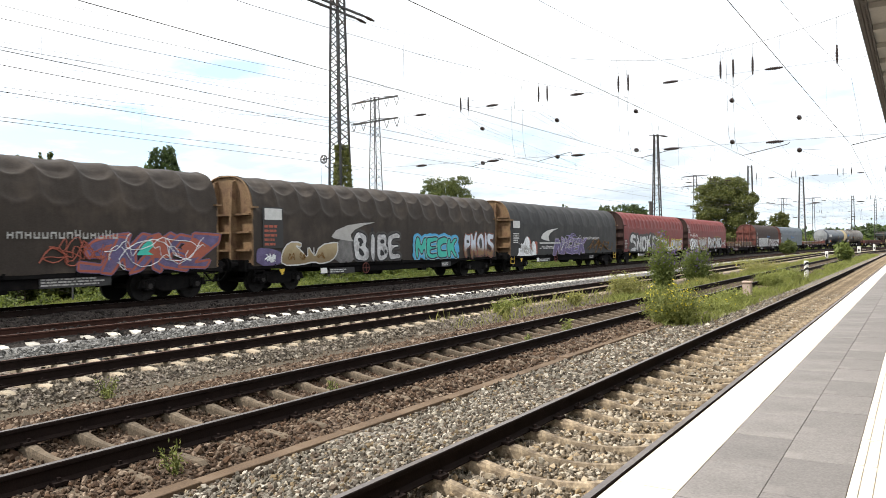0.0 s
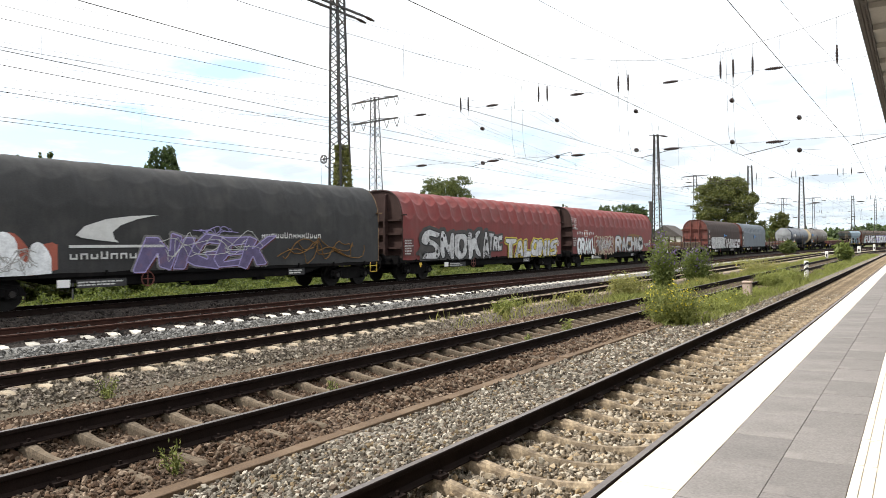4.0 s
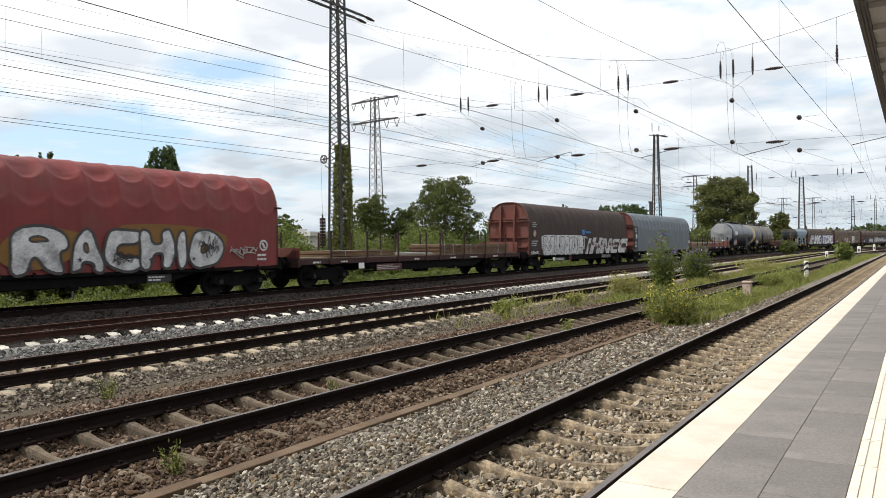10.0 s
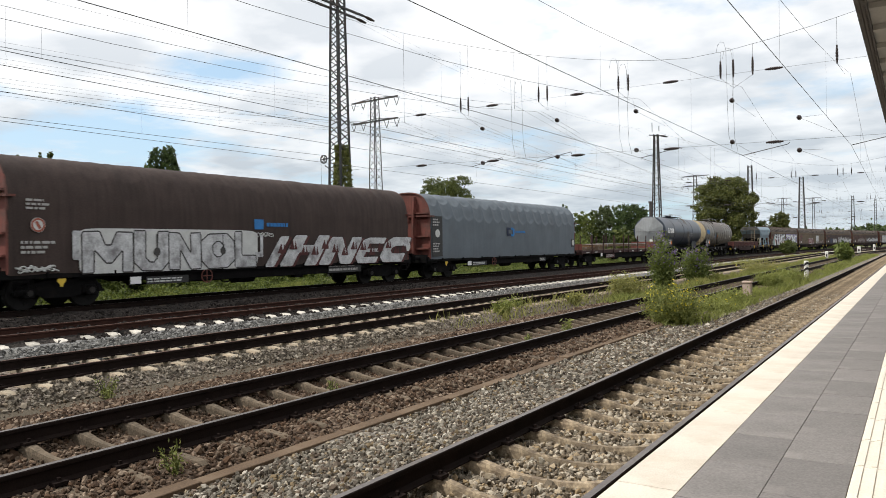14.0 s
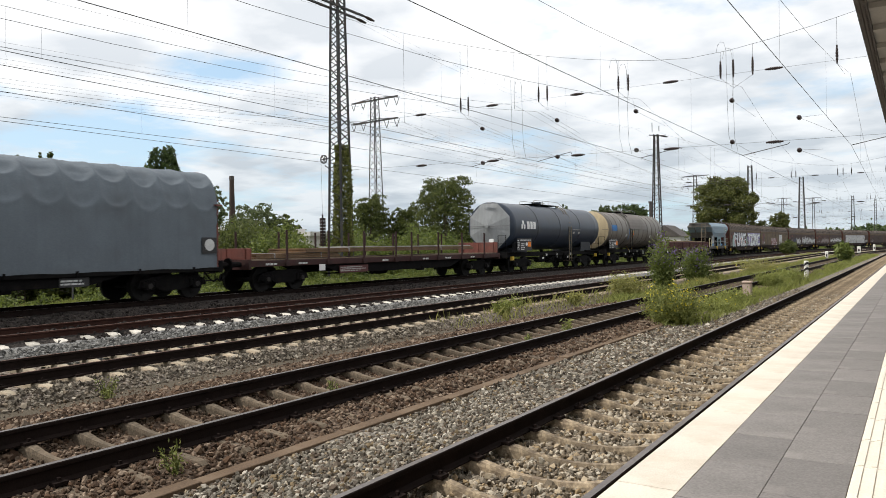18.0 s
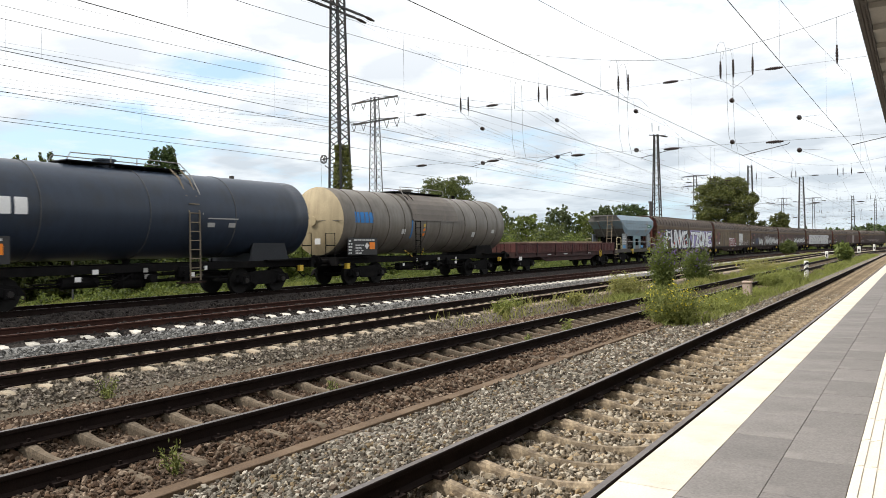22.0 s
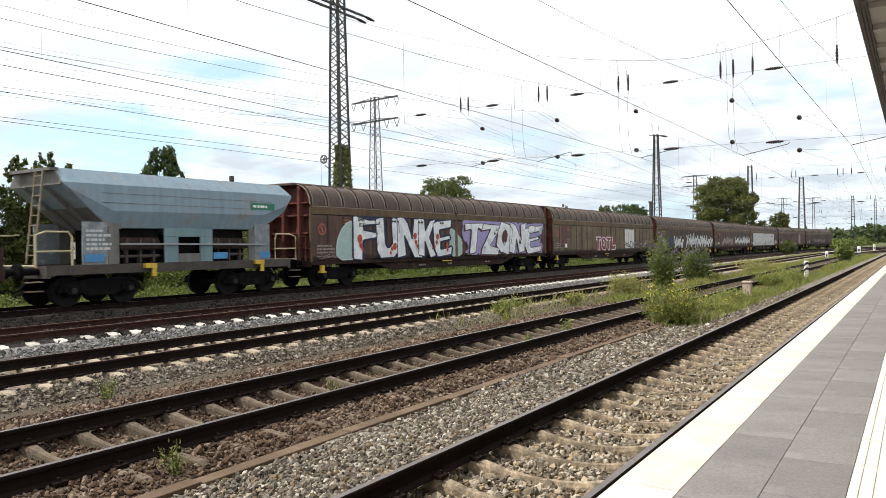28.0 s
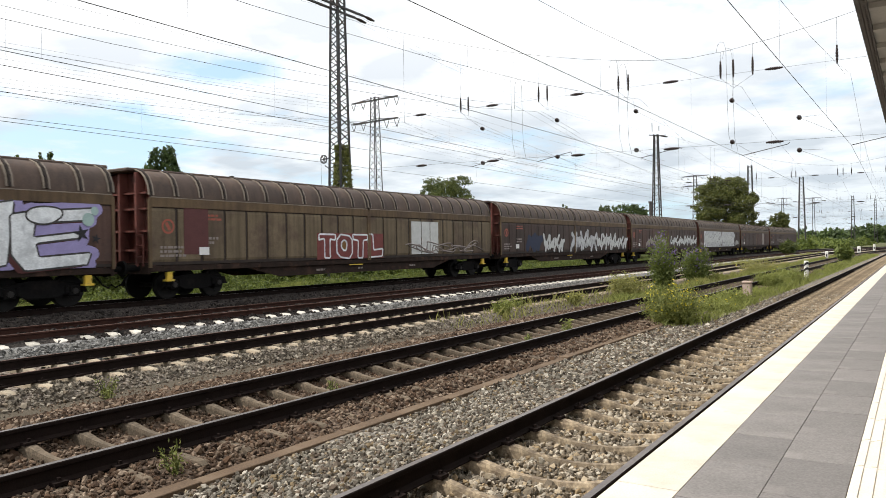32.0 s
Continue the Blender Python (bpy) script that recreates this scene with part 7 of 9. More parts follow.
writing(kf, "BAM", -7.98, -7.55, 2.72, 2.90, P_BLACK, XH + 0.034)
writing(kf, "BOO.", -7.90, -7.45, 2.48, 2.66, P_BLACK, XH + 0.034)
for ya in (-5.6, -3.5, -1.6):
    bars(kf, ya, ya + 0.5, 2.68, 2.84, 1, P_BLACK, XH + 0.034, int(-ya * 10))
patch(h1, "00-09-29-67-95-93-90", -0.65, 0.55, 1.10, 2.50, P_MINT, XH + 0.002, 1, "spray_halo", P_PALEMINT)
kt = piece(h1, "TZONE", 0.95, 10.0, 1.16, 2.92, P_WHITE, P_SMOKE, P_LILAC, x=XH + 0.012, seed=42, smooth=0, edge=0.026, hole=P_MAROON, shade=P_MAROON, drop=(-0.16, -0.06), gap=0.16, lean=0.12, wild=0.05, widths=(1.1, 1.1, 1.0, 1.15, 1.3), rough=0.25, spread=0.24)
stars(kt, [(0.54, 2.04, 0.15), (0.91, 1.72, 0.20), (4.33, 2.49, 0.14), (4.06, 2.28, 0.17), (6.83, 1.58, 0.18), (7.18, 1.80, 0.24), (9.84, 2.10, 0.26), (10.28, 1.95, 0.16)], P_BLACK, XH + 0.036)
dots(kt, [(10.05, 2.50, 0.18), (10.25, 2.75, 0.12), (2.9, 1.5, 0.10), (5.2, 1.7, 0.12)], P_MINT, XH + 0.035)
patch(kt, "02-07-49-98-94-50", 8.3, 9.3, 2.3, 2.85, P_WHITE, XH + 0.033, 2, line=P_SMOKE)
scribble(h1, -10.6, -9.2, 1.15, 1.35, P_RUSTGREY, 5.0, 3, 0.018, XH)
slab_box(h2, "painted_block", P_WINE, -3.3, 1.0, 1.14, 2.2, XH - 0.004, deep=0.003)
piece(h2, "TOTL", -3.2, 0.95, 1.18, 2.2, P_WINE, P_WHITE, None, x=XH, seed=43, smooth=0, edge=0.035, hole=P_OCHRE, gap=-0.05)
slab_box(h2, "number_panel", P_PLATERED, -9.6, -8.62, 1.45, 3.05, XH - 0.006, deep=0.004)
for a, b in ((3.2, 4.0), (4.05, 4.75), (4.8, 5.5)):
    slab_box(h2, "fresh_panel", P_PALEGREY, a, b, 1.25, 2.8, XH - 0.010, deep=0.006)
scribble(h2, 2.5, 10, 1.2, 1.9, P_RUSTGREY, 6.0, 4, 0.03, XH)
spray(h3, "**", -7.7, -5.6, 1.2, 2.45, P_NAVY, P_NAVY, None, x=XH, seed=44.0, overlap=1.3)
spray(h3, "****", -5.2, -2.1, 1.1, 2.4, P_PALEGREY, P_SMOKE, None, x=XH, seed=45.0, overlap=1.35, fat=0.04)
spray(h3, "*****", -0.9, 3.8, 1.1, 2.7, P_SILVER, P_SMOKE, None, x=XH, seed=46.0, overlap=1.35, fat=0.05)
spray(h3, "*******", 4.0, 10.7, 1.15, 2.5, P_PALEGREY, P_SMOKE, None, x=XH, seed=50.0, overlap=1.3, fat=0.02)
spray(h4, "*****", -7.0, -1.0, 1.2, 2.4, P_RUSTGREY, P_BLACK, None, x=XH, seed=47.0, overlap=1.3, fat=0.03)
spray(h4, "********", 0.5, 10.4, 1.3, 2.45, P_PALEGREY, P_SMOKE, None, x=XH, seed=48.0, overlap=1.35, fat=0.02)
slab_box(h5, "painted_block", P_SILVER, -8.9, -0.4, 1.14, 3.02, XH - 0.004, deep=0.003)
slab_box(h5, "painted_block", P_SILVER, -0.36, 7.3, 1.14, 2.98, XH - 0.004, deep=0.003)
spray(h5, "*********", -8.6, 7.0, 1.25, 2.9, P_PALEGREY, P_SMOKE, None, x=XH + 0.004, seed=49.0, fat=0.04, overlap=1.3)
scribble(h5, 7.5, 10.0, 1.2, 2.0, P_GREY, 5.0, 3, 0.05, XH)
slab_box(h6, "fresh_panel", P_RUSTGREY, 5.0, 6.6, 1.25, 2.95, XH - 0.010, deep=0.006)
scribble(h7, -6.0, 5.0, 1.3, 2.2, P_RUSTGREY, 7.0, 4, 0.03, XH)
# ---- overhead line: masts, cross-spans, wires ----
M_GALV = material("weathered mast steel", (0.06, 0.06, 0.06), 0.75, 0.1, 0.3, 1.5, 30, 0.2, dirt=(0.13, 0.085, 0.055), dirt_at=0.6, dirt_scale=2)
M_WIRE = material("dull copper wire", (0.07, 0.07, 0.068), 0.6, 0.2, 0.2, 3, 30, 0.0)
M_INSUL = material("brown glazed insulator", (0.028, 0.016, 0.013), 0.3, 0, 0.2, 4, 30, 0.0)


def lattice_mast(label, x, y, h, base, top, steps, z0=-0.5, leg=0.12, name="lattice_mast"):
    """Four tapering corner legs with zigzag bracing."""
    t = thing(name, label, "overhead line mast", pose(x, y, z0), "overhead line masts")

    def corner(k, z):
        w = (base + (top - base) * z / h) / 2
        return Vector(((1, 1, -1, -1)[k] * w, (1, -1, -1, 1)[k] * w, z))
    for k in range(4):
        bm = B()
        bar(bm, corner(k, 0), corner(k, h), leg)
        part("corner_leg", bm, M_GALV, t)
    for k in range(4):
        zig = [corner(k if i % 2 == 0 else (k + 1) % 4, h * i / steps) for i in range(steps + 1)]
        part("bracing", wire_mesh("bracing", [zig], leg * 0.40, M_GALV, 4), None, t)
    bm = B()
    box(bm, -base * 0.7, base * 0.7, -base * 0.7, base * 0.7, -0.4, 0.35, 0.05)
    part("footing", bm, M_WALL, t)
    return t


def rib_stack(bm, a, b, r, n):
    """A ribbed insulator from a to b."""
    a, b = Vector(a), Vector(b)
    d = (b - a) / n
    rod(bm, a, b, r * 0.55, 8)
    for i in range(2 * n):
        q = 1 - 0.55 * abs((i + 0.5) / n - 1) ** 2
        rod(bm, a + d * (i / 2 + 0.08), a + d * (i / 2 + 0.40), r * q, 10)


M1, M2, M3, M4 = (-30.8, 35.9), (-28.6, 96.5), (-27.8, 156.8), (-26.0, 220.0)
mast1 = lattice_mast("tall grey steel lattice mast with ivy climbing its lower half", *M1, 18.2, 1.12, 0.60, 40, leg=0.14)
mast2 = lattice_mast("tall grey steel lattice mast beside the goods track", *M2, 16.6, 1.2, 0.45, 34, leg=0.12)
lattice_mast("tall grey steel lattice mast beyond the bushy tree", *M3, 17.6, 1.3, 0.7, 26, leg=0.11)
lattice_mast("tall grey steel lattice mast far along the line", *M4, 19.8, 1.9, 0.9, 22, leg=0.16)
for x, y, h in ((-24.0, 380.0, 22.8), (-20.0, 500.0, 27.0)):
    lattice_mast("grey steel lattice mast far along the line", x, y, h, 1.6, 0.8, 18, leg=0.16)
# crossarms at the first mast's top
for dx in (-0.35, 0.35):
    bm = B()
    bar(bm, (dx, -2.4, 17.5), (dx, 2.2, 17.5), 0.12)
    part("crossarm", bm, M_GALV, mast1)
    bm = B()
    rib_stack(bm, (dx, 2.2, 17.5), (dx, 3.3, 17.45), 0.10, 4)
    part("insulator", bm, M_INSUL, mast1)
bm = B()
bar(bm, (-0.9, 0, 16.6), (1.2, 0, 16.3), 0.12)
bar(bm, (-0.5, 0, 17.0), (-0.5, 0, 18.2), 0.08)
bar(bm, (0.4, 0, 17.0), (0.4, 0, 17.7), 0.08)
part("crossarm", bm, M_GALV, mast2)
bm = B()
rib_stack(bm, (0.5, 0, 16.4), (1.5, 0, 16.15), 0.13, 6)
part("insulator", bm, M_INSUL, mast2)
# tension wheel and counterweight on the first mast
bm = B()
for i in range(20):
    a, b = 2 * math.pi * i / 20, 2 * math.pi * (i + 1) / 20
    bar(bm, (-0.76 + 0.25 * math.cos(a), -0.65, 7.9 + 0.25 * math.sin(a)), (-0.76 + 0.25 * math.cos(b), -0.65, 7.9 + 0.25 * math.sin(b)), 0.06)
for i in range(3):
    a = i * math.pi / 3
    bar(bm, (-0.76 - 0.24 * math.cos(a), -0.65, 7.9 - 0.24 * math.sin(a)), (-0.76 + 0.24 * math.cos(a), -0.65, 7.9 + 0.24 * math.sin(a)), 0.04)
bar(bm, (-0.76, -0.65, 7.9), (-0.4, -0.38, 8.0), 0.08)
bar(bm, (-0.7, -0.6, 7.5), (-0.4, -0.38, 7.2), 0.06)
part("tension_wheel", bm, M_GALV, mast1)
bm = B()
for i in range(9):
    rod(bm, (-0.85, -0.74, 2.4 + i * 0.2), (-0.85, -0.74, 2.57 + i * 0.2), 0.19, 14)
rod(bm, (-0.85, -0.74, 2.3), (-0.85, -0.74, 4.4), 0.05, 8)
part("counterweight", bm, M_INSUL, mast1)
part("tension_rope", wire_mesh("tension_rope", [[(-0.85, -0.74, 4.4), (-0.92, -0.74, 7.9)], [(-0.76, -0.65, 8.14), (-0.9, -30, 7.7), (-1.0, -70, 8.1)]], 0.010, M_WIRE), None, mast1)

# cross-spans at each mast row
YS = (35.9, 96.5, 156.8, 220.0, 305.0)
ARMS = ((XA + 0.40, 5.85), (XB + 0.14, 5.75), (XC + 0.33, 6.0), (XD + 0.05, 6.24), (XE + 0.35, 6.25))
TRACKS = (XA - 0.1, XB - 0.5, XC - 0.5, XD + 0.4, XE - 0.1)


def cross_span(y, x0, x1, ztop):
    """Head span ropes between two masts, hung insulators, steady arms."""
    t = thing("cross_span", "steel cross-span ropes with hanging insulators over the tracks", "overhead line", group="overhead line cross-spans")
    mid = (x0 + x1) / 2

    def zr(x):
        return 10.55 + (ztop - 10.55) * abs((x - mid + 1.5) / (x1 - mid)) ** 1.5
    n = 26
    top = [(x0 + (x1 - x0) * i / n, y, zr(x0 + (x1 - x0) * i / n)) for i in range(n + 1)]
    part("head_rope", wire_mesh("head_rope", [top], 0.008, M_WIRE), None, t)
    part("upper_rope", wire_mesh("upper_rope", [[(x0, y, 9.55), (x1, y, 9.55)]], 0.0055, M_WIRE), None, t)
    part("lower_rope", wire_mesh("lower_rope", [[(x0, y, 6.68), (x1, y, 5.95)]], 0.006, M_WIRE), None, t)
    for k, x in enumerate(TRACKS):
        for dx in ((-0.25, 0.25) if k else (0.0,)) if k != 1 else (-0.28, 0.28, 1.12):
            z = zr(x + dx)
            part("hanger", wire_mesh("hanger", [[(x + dx, y, z), (x + dx, y, 10.2)], [(x + dx, y, 9.4), (x + 0.3, y, 8.9)]], 0.006, M_WIRE), None, t)
            bm = B()
            rib_stack(bm, (x + dx, y, 10.2), (x + dx, y, 9.4), 0.06, 3)
            part("hanging_insulator", bm, M_INSUL, t)
        bm = B()
        xc, zc = ARMS[k]
        bar(bm, (xc, y, zc), (xc + 1.9, y, zc + 0.36), 0.028)
        bar(bm, (xc + 1.9, y, zc + 0.36), (xc + 2.0, y, 6.55 - 0.0182 * (xc + 26)), 0.02)
        part("steady_arm", bm, M_GALV, t)
    for x in (XD - 1.3, XE - 4.3):
        part("hanger", wire_mesh("hanger", [[(x, y, zr(x)), (x, y, 9.2)]], 0.009, M_WIRE), None, t)
    for x in (-24.5, -19.7, -14.7, -9.9, -5.3):
        for z in (9.55, 6.55 - 0.0157 * (x + 24.2)):
            bm = B()
            rib_stack(bm, (x - 0.36, y, z), (x + 0.36, y, z), 0.075, 4)
            part("strain_insulator", bm, M_INSUL, t)
    return t


for y, x0 in zip(YS, (M1[0], M2[0], M3[0], M4[0], -24.0)):
    cross_span(y, x0 + 0.3, 16.0, 17.0)


def span_wire(x_of, supports, z_at, z_mid, n=10):
    """Points of a messenger wire that hangs between supports."""
    pts = []
    for ya, yb in zip(supports, supports[1:]):
        for i in range(n):
            u = i / n
            y = ya + (yb - ya) * u
            pts.append((x_of(y), y, z_at - (z_at - z_mid) * 4 * u * (1 - u)))
    pts.append((x_of(supports[-1]), supports[-1], z_at))
    return pts


OVALS = (-4.48, -7.40, -12.10, -16.50, -21.20)
SUPPORTS = (-88.0, -26.0, 35.9, 96.5, 156.8, 220.0, 305.0, 380.0)


def catenary(x, k, zc=6.15, zm=8.9, low=6.9, stagger=(0.3, -0.3)):
    """stagger: the wires' offset at the near cross-span and at the supports next to it."""
    t = thing("catenary", "copper contact wire hung from a messenger wire by droppers", "overhead line", group="overhead wires of the tracks")

    def xo(y):
        u = abs((y - 35.9) / 62 + 40) % 2
        u = u if u <= 1 else 2 - u
        return x + stagger[0] + (stagger[1] - stagger[0]) * u
    mes = span_wire(xo, SUPPORTS, zm, low)
    part("messenger_wire", wire_mesh("messenger_wire", [mes], 0.0060, M_WIRE), None, t)
    part("contact_wire", wire_mesh("contact_wire", [[(xo(y), y, zc) for y in range(-88, 381, 4)]], 0.0088, M_WIRE), None, t)
    drops = []
    for ya, yb in zip(SUPPORTS, SUPPORTS[1:]):
        for i in range(1, 7):
            u = i / 7
            y = ya + (yb - ya) * u
            drops.append([(xo(y), y, zm - (zm - low) * 4 * u * (1 - u)), (xo(y), y, zc)])
    part("droppers", wire_mesh("droppers", drops, 0.0022, M_WIRE), None, t)["kind"] = "stuff"
    for y, z in (((37.4, 8.6), (37.4, 6.6)) if k else ((37.4, 7.47), (37.4, 5.97))) if k < 5 else ():
        xi = OVALS[k]
        bm = B()
        for ya, yb, ra, rb in ((-0.20, -0.08, 0.04, 0.11), (-0.08, 0.08, 0.11, 0.11), (0.08, 0.20, 0.11, 0.04)):
            rod(bm, (xi, y + ya, z), (xi, y + yb, z), ra, 10, rb)
        rod(bm, (xo(y) * 0.5 + xi * 0.5, y - 1.5, z + (0.3 if z > 8 else -0.2)), (xi, y, z), 0.006, 5)
        rod(bm, (xi, y, z), (xo(y) * 0.5 + xi * 0.5, y + 4, z - 0.25), 0.006, 5)
        part("section_insulator", bm, M_INSUL, t)
    if k in (1, 2, 3):
        for y in (33.0, 34.2):
            pts = [(xo(y) - 0.45, y, 9.9), (xo(y) - 0.40, y, 10.2), (xo(y) - 0.28, y, 10.35), (xo(y) - 0.14, y, 10.3), (xo(y) - 0.06, y, 10.0), (xo(y) - 0.04, y, 9.0), (xo(y) - 0.02, y, 7.6), (xo(y) + 0.02, y, zc + 0.6), (xo(y) + 0.15, y, zc)]
            part("jumper", wire_mesh("jumper", [pts], 0.0065, M_WIRE, 5), None, t)
    return t


for k, (x, zc, low, stagger) in enumerate(((XA, 5.85, 6.9, (0.40, -0.55)), (XB, 5.75, 6.85, (0.14, -0.35)), (XC, 6.0, 6.85, (0.33, -0.65)), (XD, 6.24, 6.9, (0.05, 0.0)), (XE, 6.25, 7.45, (0.35, -0.55)))):
    catenary(x, k, zc, 8.9, low, stagger)
catenary(XD - 1.6, 6, 6.3, 9.4, 7.7)
catenary(XE - 4.6, 7, 6.2, 9.2, 7.2)
# feeder and return wires along the mast tops
feeders = thing("feeder_wires", "long feeder wires strung along the mast tops", "overhead line")
for x, z, low in ((-30.45, 17.0, 15.6), (-31.15, 17.0, 15.6), (-30.6, 13.0, 12.2)):
    part("feeder_wire", wire_mesh("feeder_wire", [span_wire(lambda y, x=x: x, SUPPORTS, z, low)], 0.005, M_WIRE), None, feeders)

# two-level power line pylons behind
PYL = [(-62.0, 79.7, 22.4), (-54.5, 222.2, 22.0), (-54.0, 387.0, 23.2), (-46.0, 437.0, 25.5)]
for i, (x, y, h) in enumerate(PYL):
    t = lattice_mast("slim grey lattice power pylon with two crossarms", x, y, h + 0.4, 1.7, 0.75, 24, leg=0.11, name="power_pylon")
    for z in (h, h - 2.9):
        bm = B()
        bar(bm, (-3.9, 0, z - 0.1), (3.9, 0, z + 0.1), 0.16, 0.2)
        bar(bm, (-3.9, 0, z - 0.1), (0, 0, z + 0.35), 0.08)
        bar(bm, (3.9, 0, z + 0.1), (0, 0, z + 0.35), 0.08)
        part("crossarm", bm, M_GALV, t)
        for x2 in (-3.7, -2.0, 2.0, 3.7):
            bm = B()
            bar(bm, (x2 - 0.45, 0, z), (x2, 0, z - 1.1), 0.06)
            bar(bm, (x2 + 0.45, 0, z), (x2, 0, z - 1.1), 0.06)
            part("insulator_v", bm, M_INSUL, t)
power = thing("power_lines", "thin power line conductors sagging between pylons", "power line")
ends = [(-70.0, -60.0)] + [(x, y) for x, y, _ in PYL]
for z in (22.4, 19.5):
    for x2 in (-3.7, -2.0, 2.0, 3.7):
        pts = []
        for (xa, ya), (xb, yb) in zip(ends, ends[1:]):
            for i in range(8):
                u = i / 8
                pts.append((xa + (xb - xa) * u + x2, ya + (yb - ya) * u, z - 1.6 - 2.5 * 4 * u * (1 - u)))
        part("conductor", wire_mesh("conductor", [pts], 0.007, M_WIRE), None, power)

# ---- platform roof overhead ----
M_ROOF = material("brown-grey roof steel", (0.12, 0.105, 0.09), 0.7, 0.2, 0.2, 2, 40, 0.2)
M_SOFFIT = material("pale corrugated soffit", (0.52, 0.49, 0.43), 0.7, 0.1, 0.1, 2, 40, 0.1)
roof = thing("platform_roof", "platform canopy with brown edge beam and pale soffit", "canopy")
bm = B()
box(bm, -0.52, -0.465, -30, 60, 4.20, 4.48, 0.01)
part("edge_beam", bm, M_ROOF, roof)
bm = B()
box(bm, -0.463, -0.405, -30, 60, 4.20, 4.24)
part("beam_flange", bm, M_ROOF, roof)
bm = B()
box(bm, -0.463, 8.5, -30, 60, 4.27, 4.33)
part("roof_sheet", bm, M_SOFFIT, roof)
for i in range(90):
    bm = B()
    y = -29 + i * 0.95
    box(bm, -0.402, 8.4, y, y + 0.09, 4.205, 4.268)
    part("purlin", bm, M_SOFFIT, roof)
bm = B()
for i in range(300):
    y = 0 + i * 0.09
    rod(bm, (-0.43, y, 4.19), (-0.43, y, 4.20), 0.008, 5)
part("rivets", bm, M_ROOF, roof)["kind"] = "stuff"
for y in (-20, -4, 60):
    bm = B()
    box(bm, 3.9, 4.15, y, y + 0.25, ZP, 4.268)
    part("roof_post", bm, M_ROOF, roof)

# ---- plants ----
M_BARK = material("grey-brown bark", (0.10, 0.08, 0.06), 0.95, 0, 0.4, 3, 25, 0.8, stretch=(4, 4, 1))
L_DARK = leafy("dark maple leaves", (0.03, 0.052, 0.016), (0.105, 0.15, 0.042), 0.42)
L_MID = leafy("mid green leaves", (0.038, 0.056, 0.013), (0.145, 0.165, 0.038), 0.45)
L_SUNNY = leafy("sunlit olive green leaves", (0.055, 0.072, 0.018), (0.20, 0.205, 0.055), 0.45)
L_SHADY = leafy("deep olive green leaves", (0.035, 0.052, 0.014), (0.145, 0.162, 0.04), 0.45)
L_LIGHT = leafy("light green leaves", (0.055, 0.08, 0.016), (0.20, 0.24, 0.05), 0.45)
L_OLIVE = leafy("grey olive leaves", (0.05, 0.07, 0.025), (0.15, 0.18, 0.075), 0.4)
L_IVY = leafy("ivy leaves", (0.09, 0.11, 0.025), (0.28, 0.28, 0.075), 0.5)
L_GRASS = leafy("meadow grass", (0.13, 0.155, 0.035), (0.35, 0.37, 0.10), 0.45)
L_DRY = leafy("dry yellow-green grass", (0.16, 0.165, 0.045), (0.36, 0.34, 0.11), 0.4)
L_WEED = leafy("yellow-green weed leaves", (0.11, 0.13, 0.03), (0.31, 0.33, 0.095), 0.5)
L_BUSH = leafy("deep green bush leaves", (0.06, 0.085, 0.018), (0.21, 0.25, 0.06), 0.45)
L_YELLOW = leafy("yellow ragwort heads", (0.50, 0.42, 0.02), (0.75, 0.62, 0.05), 0.2)
L_PURPLE = leafy("purple buddleia heads", (0.10, 0.07, 0.16), (0.22, 0.15, 0.30), 0.2)


def leaf_mesh(name, centres, size, mat, rng, flat=0.0, stretch=1.0):
    """A leaf quad at each centre, turned at random."""
    n = len(centres)
    c = np.asarray(centres, np.float32)
    a = rng.normal(size=(n, 3))
    a[:, 2] *= 1 - flat
    a /= np.linalg.norm(a, axis=1)[:, None]
    b = np.cross(a, rng.normal(size=(n, 3)))
    b /= np.linalg.norm(b, axis=1)[:, None]
    s = size * rng.uniform(0.6, 1.3, (n, 1))
    v = np.stack([c - a * s * stretch, c + b * s * 0.55, c + a * s * stretch, c - b * s * 0.55], 1).reshape(-1, 3)
    return mesh_of(name, v, np.arange(4 * n).reshape(n, 4), mat)


def crown_points(rng, lobes, n, shell=0.55):
    """Points in clumps over the surface of several lobes: cx, cy, cz, rx, ry, rz."""
    out = []
    vol = np.array([(l[3] * l[5]) ** 0.75 for l in lobes])
    for l, k in zip(lobes, (n * vol / vol.sum()).astype(int)):
        m = max(8, k // 16)
        d = rng.normal(size=(m, 3))
        d /= np.linalg.norm(d, axis=1)[:, None]
        rad = shell + (1.08 - shell) * rng.uniform(0, 1, (m, 1)) ** 0.6
        cl = np.array(l[:3]) + d * rad * np.array(l[3:])
        pick = rng.integers(0, m, k)
        out.append(cl[pick] + rng.normal(size=(k, 3)) * np.array(l[3:]) * 0.13)
    return np.concatenate(out)


